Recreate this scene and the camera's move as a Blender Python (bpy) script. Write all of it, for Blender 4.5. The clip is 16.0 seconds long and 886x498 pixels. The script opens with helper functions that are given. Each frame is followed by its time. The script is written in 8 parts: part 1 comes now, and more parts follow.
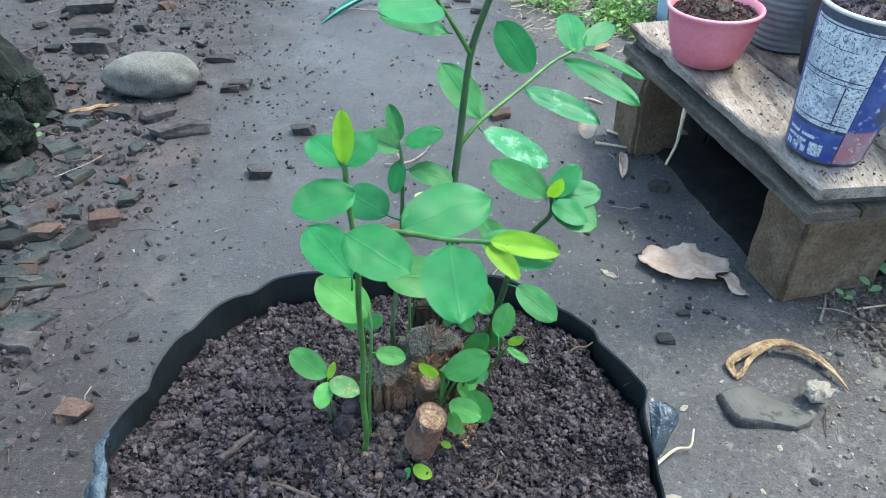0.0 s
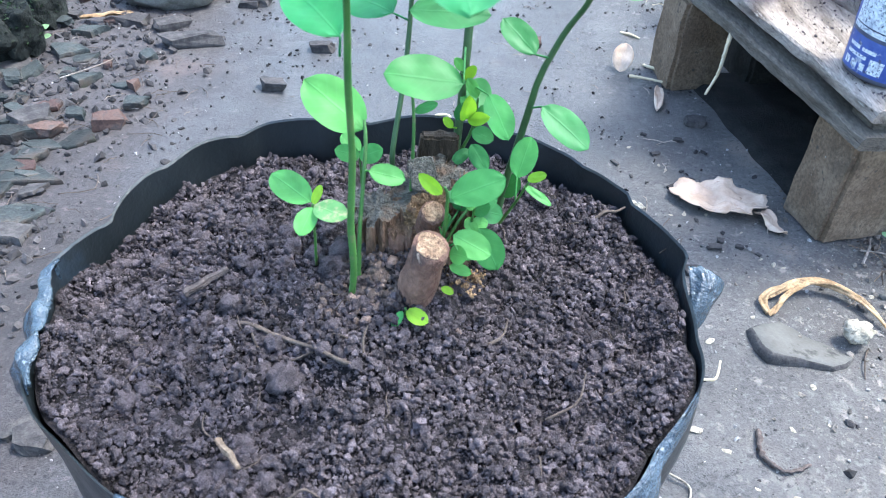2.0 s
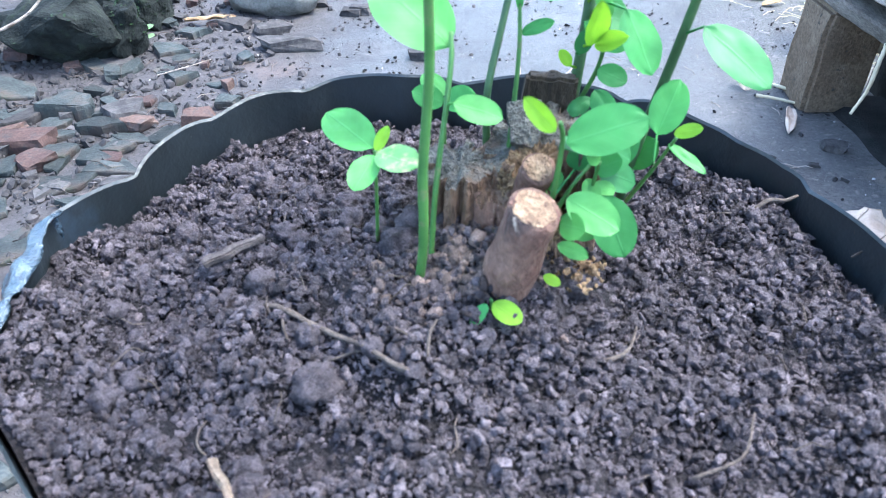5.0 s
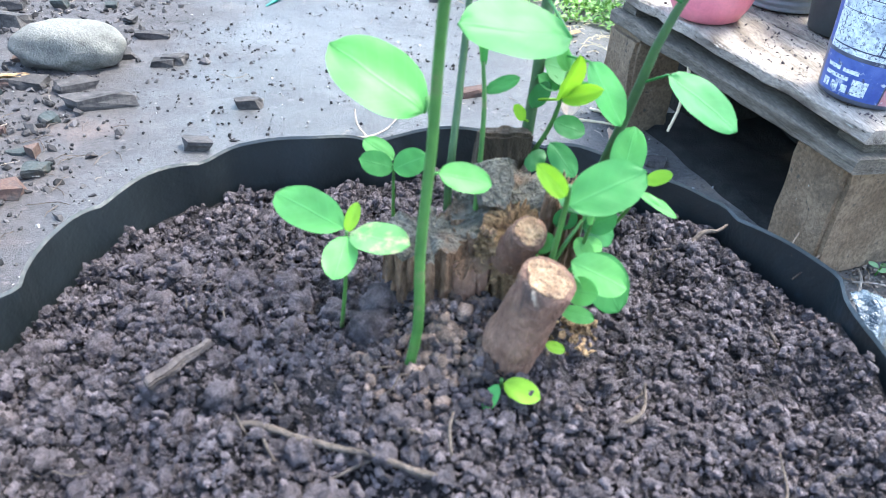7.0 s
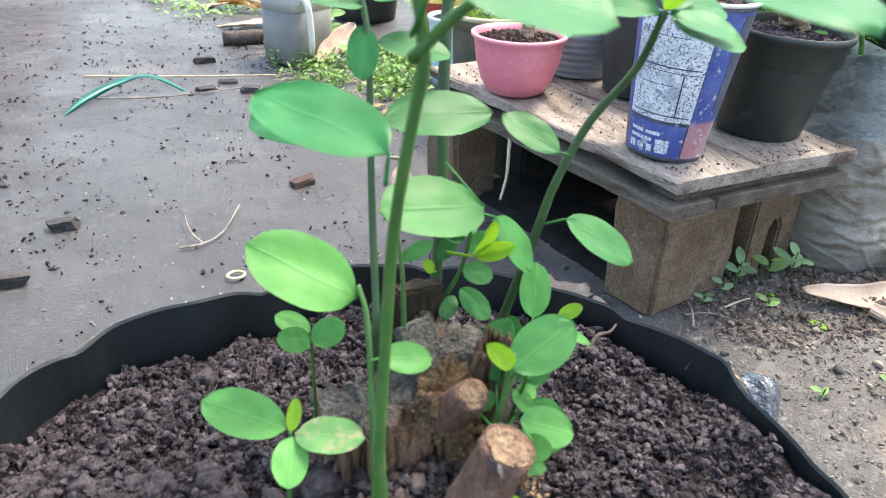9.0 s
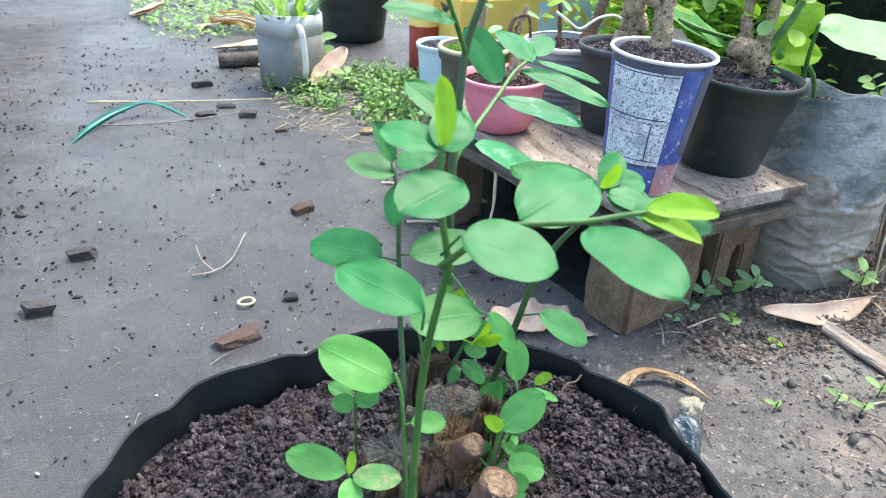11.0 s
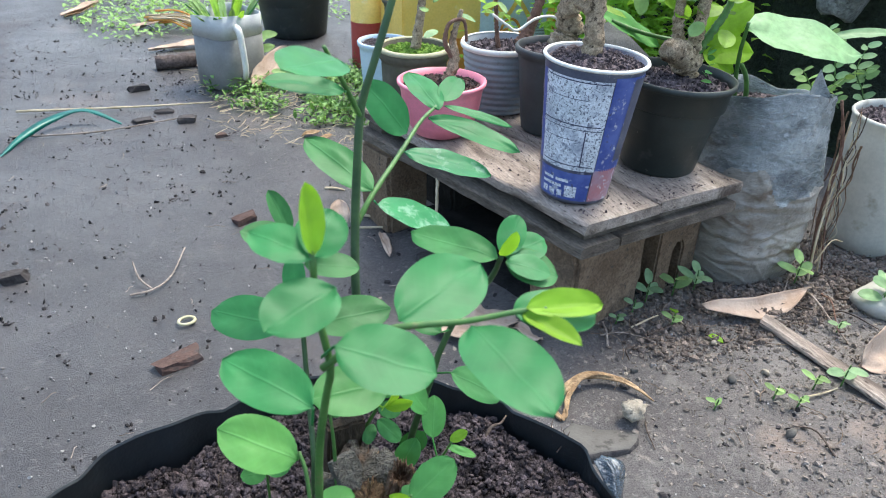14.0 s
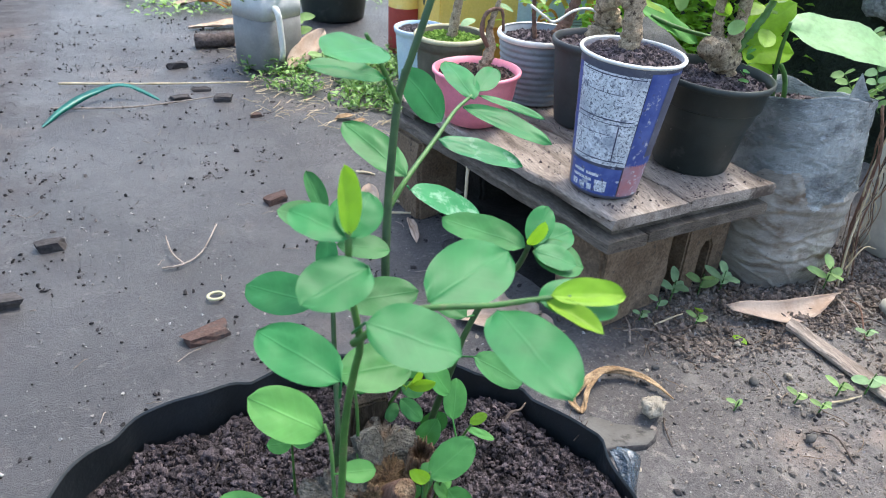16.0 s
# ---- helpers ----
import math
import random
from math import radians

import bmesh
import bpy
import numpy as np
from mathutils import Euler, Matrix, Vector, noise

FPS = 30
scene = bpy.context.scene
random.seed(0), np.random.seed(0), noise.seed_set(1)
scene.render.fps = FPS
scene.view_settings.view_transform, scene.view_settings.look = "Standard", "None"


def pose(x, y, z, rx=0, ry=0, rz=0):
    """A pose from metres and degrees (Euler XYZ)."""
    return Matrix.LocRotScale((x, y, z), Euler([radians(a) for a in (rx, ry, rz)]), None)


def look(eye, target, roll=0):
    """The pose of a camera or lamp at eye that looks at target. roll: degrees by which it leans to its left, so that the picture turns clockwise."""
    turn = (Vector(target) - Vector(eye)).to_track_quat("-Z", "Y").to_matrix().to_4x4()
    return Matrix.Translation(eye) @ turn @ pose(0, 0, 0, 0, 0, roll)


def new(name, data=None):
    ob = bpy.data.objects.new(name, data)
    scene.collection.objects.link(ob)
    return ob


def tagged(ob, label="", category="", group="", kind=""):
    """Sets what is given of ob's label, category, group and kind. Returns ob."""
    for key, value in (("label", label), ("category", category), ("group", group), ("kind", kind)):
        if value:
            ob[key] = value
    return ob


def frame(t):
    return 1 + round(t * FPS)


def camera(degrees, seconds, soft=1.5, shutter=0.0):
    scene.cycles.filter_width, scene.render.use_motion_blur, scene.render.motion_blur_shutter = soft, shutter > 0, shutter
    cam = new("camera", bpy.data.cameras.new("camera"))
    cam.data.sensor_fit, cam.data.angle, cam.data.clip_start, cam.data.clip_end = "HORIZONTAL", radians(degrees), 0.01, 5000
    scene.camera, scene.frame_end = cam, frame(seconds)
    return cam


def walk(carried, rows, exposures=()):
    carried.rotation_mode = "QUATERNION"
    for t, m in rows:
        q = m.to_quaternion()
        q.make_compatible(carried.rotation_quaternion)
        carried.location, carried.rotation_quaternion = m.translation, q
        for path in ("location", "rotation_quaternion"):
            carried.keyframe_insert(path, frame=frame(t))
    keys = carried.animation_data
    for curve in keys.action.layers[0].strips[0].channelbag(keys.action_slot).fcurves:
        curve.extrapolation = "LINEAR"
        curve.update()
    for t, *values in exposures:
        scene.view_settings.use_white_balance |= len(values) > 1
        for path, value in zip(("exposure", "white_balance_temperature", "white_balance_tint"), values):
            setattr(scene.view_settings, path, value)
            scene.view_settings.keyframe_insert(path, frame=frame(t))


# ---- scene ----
cam = camera(62.6, 16.0, 0.75)
PATH = [
    (0, (0.011, 0.038, 0.641), (-0.027, 1.613, -0.591), -0.2),
    (0.5, (0.019, 0.029, 0.624), (-0.068, 1.593, -0.619), 0.0),
    (1, (0.025, 0.015, 0.591), (-0.11, 1.534, -0.703), 0.5),
    (1.5, (0.023, 0.024, 0.569), (-0.088, 1.533, -0.739), 1.5),
    (2, (0.017, 0.041, 0.551), (-0.069, 1.565, -0.741), 2.0),
    (2.5, (0.017, 0.053, 0.532), (-0.079, 1.593, -0.74), 1.5),
    (3, (0.008, 0.068, 0.517), (-0.13, 1.616, -0.742), 0.6),
    (3.5, (0.008, 0.07, 0.503), (-0.339, 1.603, -0.734), -0.8),
    (3.7, (0.015, 0.077, 0.502), (-0.355, 1.615, -0.722), 0.1),
    (5.8, (-0.003, 0.106, 0.469), (-0.245, 1.676, -0.746), -0.5),
    (6, (-0.015, 0.112, 0.469), (-0.19, 1.709, -0.722), 0.1),
    (6.5, (-0.032, 0.115, 0.475), (-0.013, 1.753, -0.672), 1.1),
    (7, (-0.04, 0.113, 0.477), (0.097, 1.755, -0.657), 3.1),
    (7.5, (-0.049, 0.114, 0.482), (0.249, 1.748, -0.632), 4.6),
    (7.8, (-0.053, 0.114, 0.494), (0.215, 1.797, -0.554), 2.0),
    (8, (-0.059, 0.113, 0.493), (0.232, 1.803, -0.536), 2.7),
    (8.5, (-0.066, 0.121, 0.494), (0.365, 1.841, -0.432), 3.4),
    (9, (-0.066, 0.134, 0.503), (0.529, 1.778, -0.469), 2.0),
    (9.2, (-0.067, 0.136, 0.519), (0.57, 1.759, -0.462), 1.2),
    (11.3, (-0.097, 0.073, 0.588), (0.533, 1.704, -0.384), 2.1),
    (11.5, (-0.094, 0.07, 0.595), (0.543, 1.696, -0.379), 2.1),
    (12, (-0.081, 0.076, 0.601), (0.634, 1.669, -0.374), 1.9),
    (12.5, (-0.07, 0.087, 0.599), (0.673, 1.656, -0.393), 1.9),
    (13, (-0.066, 0.093, 0.601), (0.673, 1.662, -0.396), 1.9),
    (13.5, (-0.066, 0.095, 0.604), (0.665, 1.666, -0.396), 1.7),
    (14, (-0.067, 0.094, 0.605), (0.659, 1.664, -0.398), 1.6),
    (14.5, (-0.072, 0.09, 0.608), (0.642, 1.669, -0.39), 2.0),
    (15, (-0.075, 0.087, 0.608), (0.643, 1.668, -0.385), 2.8),
    (15.5, (-0.072, 0.088, 0.613), (0.613, 1.675, -0.393), 2.6),
    (16, (-0.071, 0.088, 0.608), (0.584, 1.67, -0.425), 3.1),
]
EXPOSURES = [(0, 1.87, 6000, -4), (0.5, 2.13, 6000, -3), (1, 2.16, 6000, -3), (1.5, 2.44, 5850, 2), (2.5, 2.61, 5600, 2), (3.5, 2.8, 5550, 1), (6, 2.93, 5450, 4), (7.5, 2.92, 6350, 0), (8, 2.6, 6650, 2), (9, 2.26, 6950, 6), (11.5, 1.98, 6450, 2), (12.5, 1.72, 6450, 4), (14.5, 1.75, 6450, 5), (16, 1.79, 6450, 7)]
cam.data.dof.use_dof = True
cam.data.dof.focus_distance, cam.data.dof.aperture_fstop = 0.55, 28
walk(cam, [(t, look(eye, target, roll)) for t, eye, target, roll in PATH], EXPOSURES)

# ---- world, sun ----
world = bpy.data.worlds.new("sky")
scene.world = world
world.use_nodes = True
wn, wl = world.node_tree.nodes, world.node_tree.links
sky = wn.new("ShaderNodeTexSky")
sky.sky_type, sky.sun_disc = "NISHITA", False
sky.sun_elevation, sky.sun_rotation, sky.air_density, sky.dust_density = radians(62), radians(63), 1.0, 3.0
wl.new(sky.outputs[0], wn["Background"].inputs[0])
wn["Background"].inputs[1].default_value = 0.15
sun = new("sun", bpy.data.lights.new("sun", "SUN"))
sun.data.energy, sun.data.angle, sun.data.color = 1.1, radians(14), (1.0, 0.96, 0.9)
sun.matrix_world = look((2.5, 1.27, 5.3), (0, 0, 0))


# ---- materials ----
def mix_rgb(nt, fac, a, b, mode="MIX"):
    n = nt.nodes.new("ShaderNodeMix")
    n.data_type, n.blend_type = "RGBA", mode
    for k, v in ((0, fac), (6, a), (7, b)):
        if isinstance(v, bpy.types.NodeSocket):
            nt.links.new(v, n.inputs[k])
        elif k == 0:
            n.inputs[0].default_value = v
        else:
            n.inputs[k].default_value = (*v, 1)
    return n.outputs[2]


def calc(nt, op, a, b=0.0):
    n = nt.nodes.new("ShaderNodeMath")
    n.operation = op
    for k, v in ((0, a), (1, b)):
        if isinstance(v, bpy.types.NodeSocket):
            nt.links.new(v, n.inputs[k])
        else:
            n.inputs[k].default_value = v
    return n.outputs[0]


def noise_tex(nt, co, scale, detail=4.0, rough=0.6):
    n = nt.nodes.new("ShaderNodeTexNoise")
    n.inputs["Scale"].default_value, n.inputs["Detail"].default_value, n.inputs["Roughness"].default_value = scale, detail, rough
    nt.links.new(co, n.inputs["Vector"])
    return n.outputs["Fac"]


def step(nt, v, lo, hi):
    n = nt.nodes.new("ShaderNodeMapRange")
    nt.links.new(v, n.inputs[0])
    n.inputs[1].default_value, n.inputs[2].default_value = lo, hi
    return n.outputs[0]


def material(name, col, col2, scale=30.0, fine=250.0, rough=0.8, rough2=None, bump=0.4, depth=0.002, metal=0.0, spots=(), rand=0.0, fine_amount=0.35, stretch=(1, 1, 1), clear=0.0, island=0.0):
    """Two tones at a coarse scale, a fine grain, spots of (colour, scale, low, high), and relief."""
    m = bpy.data.materials.new(name)
    m.use_nodes = True
    nt = m.node_tree
    b = nt.nodes["Principled BSDF"]
    tc = nt.nodes.new("ShaderNodeTexCoord")
    mp = nt.nodes.new("ShaderNodeMapping")
    mp.inputs["Scale"].default_value = stretch
    nt.links.new(tc.outputs["Object"], mp.inputs[0])
    co = mp.outputs[0]
    n1, n2 = noise_tex(nt, co, scale), noise_tex(nt, co, fine, 3.0, 0.7)
    c = mix_rgb(nt, step(nt, n1, 0.35, 0.65), col, col2)
    g = mix_rgb(nt, step(nt, n2, 0.3, 0.7) if fine_amount >= 0.5 else n2, (0.45, 0.45, 0.45), (1.55, 1.55, 1.55))
    c = mix_rgb(nt, fine_amount, c, mix_rgb(nt, 1.0, c, g, "MULTIPLY"))
    for s_col, s_scale, lo, hi in spots:
        c = mix_rgb(nt, step(nt, noise_tex(nt, co, s_scale, 4.0, 0.65), lo, hi), c, s_col)
    if island:
        ge = nt.nodes.new("ShaderNodeNewGeometry")
        k = calc(nt, "ADD", calc(nt, "MULTIPLY", calc(nt, "POWER", ge.outputs["Random Per Island"], 1.6), 2.2 * island), 1 - 0.7 * island)
        cb = nt.nodes.new("ShaderNodeCombineColor")
        for q in range(3):
            nt.links.new(k, cb.inputs[q])
        c = mix_rgb(nt, 1.0, c, cb.outputs[0], "MULTIPLY")
    if rand:
        oi = nt.nodes.new("ShaderNodeObjectInfo")
        hsv = nt.nodes.new("ShaderNodeHueSaturation")
        nt.links.new(calc(nt, "ADD", calc(nt, "MULTIPLY", oi.outputs["Random"], 2 * rand), 1 - rand), hsv.inputs["Value"])
        nt.links.new(calc(nt, "ADD", calc(nt, "MULTIPLY", oi.outputs["Random"], rand * 0.06), 0.5 - rand * 0.03), hsv.inputs["Hue"])
        nt.links.new(c, hsv.inputs["Color"])
        c = hsv.outputs[0]
    nt.links.new(c, b.inputs["Base Color"])
    b.inputs["Metallic"].default_value = metal
    b.inputs["Specular IOR Level"].default_value = 0.22 if rough >= 0.7 else 0.5
    b.inputs["Coat Weight"].default_value = clear
    r = nt.nodes.new("ShaderNodeMapRange")
    nt.links.new(n1, r.inputs[0])
    r.inputs[1].default_value, r.inputs[2].default_value = 0.3, 0.7
    r.inputs[3].default_value, r.inputs[4].default_value = rough, rough if rough2 is None else rough2
    nt.links.new(r.outputs[0], b.inputs["Roughness"])
    bp = nt.nodes.new("ShaderNodeBump")
    bp.inputs["Strength"].default_value, bp.inputs["Distance"].default_value = bump, depth
    nt.links.new(calc(nt, "ADD", n2, n1), bp.inputs["Height"])
    nt.links.new(bp.outputs[0], b.inputs["Normal"])
    return m


def leaf_material(name, col, vein, see=0.24, rough=0.46, marks=None, rand=0.12):
    """A leaf blade: midrib and side veins along its own UVs, light through the blade."""
    m = bpy.data.materials.new(name)
    m.use_nodes = True
    nt = m.node_tree
    b = nt.nodes["Principled BSDF"]
    uv = nt.nodes.new("ShaderNodeUVMap")
    sep = nt.nodes.new("ShaderNodeSeparateXYZ")
    nt.links.new(uv.outputs[0], sep.inputs[0])
    away = calc(nt, "ABSOLUTE", calc(nt, "SUBTRACT", sep.outputs[1], 0.5))
    rib = step(nt, away, 0.035, 0.005)
    wave = calc(nt, "SINE", calc(nt, "MULTIPLY", calc(nt, "SUBTRACT", sep.outputs[0], calc(nt, "MULTIPLY", away, 0.55)), 44.0))
    side = calc(nt, "MULTIPLY", step(nt, wave, 0.6, 1.0), 0.05)
    tc = nt.nodes.new("ShaderNodeTexCoord")
    n1 = noise_tex(nt, tc.outputs["Object"], 70.0, 3.0)
    c = mix_rgb(nt, step(nt, n1, 0.3, 0.7), [v * 0.82 for v in col], [min(1, v * 1.15) for v in col])
    c = mix_rgb(nt, calc(nt, "MAXIMUM", calc(nt, "MULTIPLY", rib, 0.13), side), c, vein)
    if marks:
        c = mix_rgb(nt, calc(nt, "MULTIPLY", step(nt, noise_tex(nt, tc.outputs["Object"], 90.0, 5.0, 0.7), 0.52, 0.62), marks[1]), c, marks[0])
    oi = nt.nodes.new("ShaderNodeObjectInfo")
    hsv = nt.nodes.new("ShaderNodeHueSaturation")
    nt.links.new(calc(nt, "ADD", calc(nt, "MULTIPLY", oi.outputs["Random"], 2 * rand), 1 - rand), hsv.inputs["Value"])
    nt.links.new(c, hsv.inputs["Color"])
    c = hsv.outputs[0]
    nt.links.new(c, b.inputs["Base Color"])
    b.inputs["Roughness"].default_value = rough
    b.inputs["Specular IOR Level"].default_value = 0.22
    bp = nt.nodes.new("ShaderNodeBump")
    bp.inputs["Strength"].default_value, bp.inputs["Distance"].default_value = 0.22, 0.0005
    nt.links.new(calc(nt, "SUBTRACT", n1, calc(nt, "ADD", rib, side)), bp.inputs["Height"])
    nt.links.new(bp.outputs[0], b.inputs["Normal"])
    tr = nt.nodes.new("ShaderNodeBsdfTranslucent")
    nt.links.new(mix_rgb(nt, 1.0, c, (1.0, 1.05, 0.58), "MULTIPLY"), tr.inputs[0])
    mx = nt.nodes.new("ShaderNodeMixShader")
    mx.inputs[0].default_value = see
    nt.links.new(b.outputs[0], mx.inputs[1])
    nt.links.new(tr.outputs[0], mx.inputs[2])
    nt.links.new(mx.outputs[0], nt.nodes["Material Output"].inputs[0])
    return m


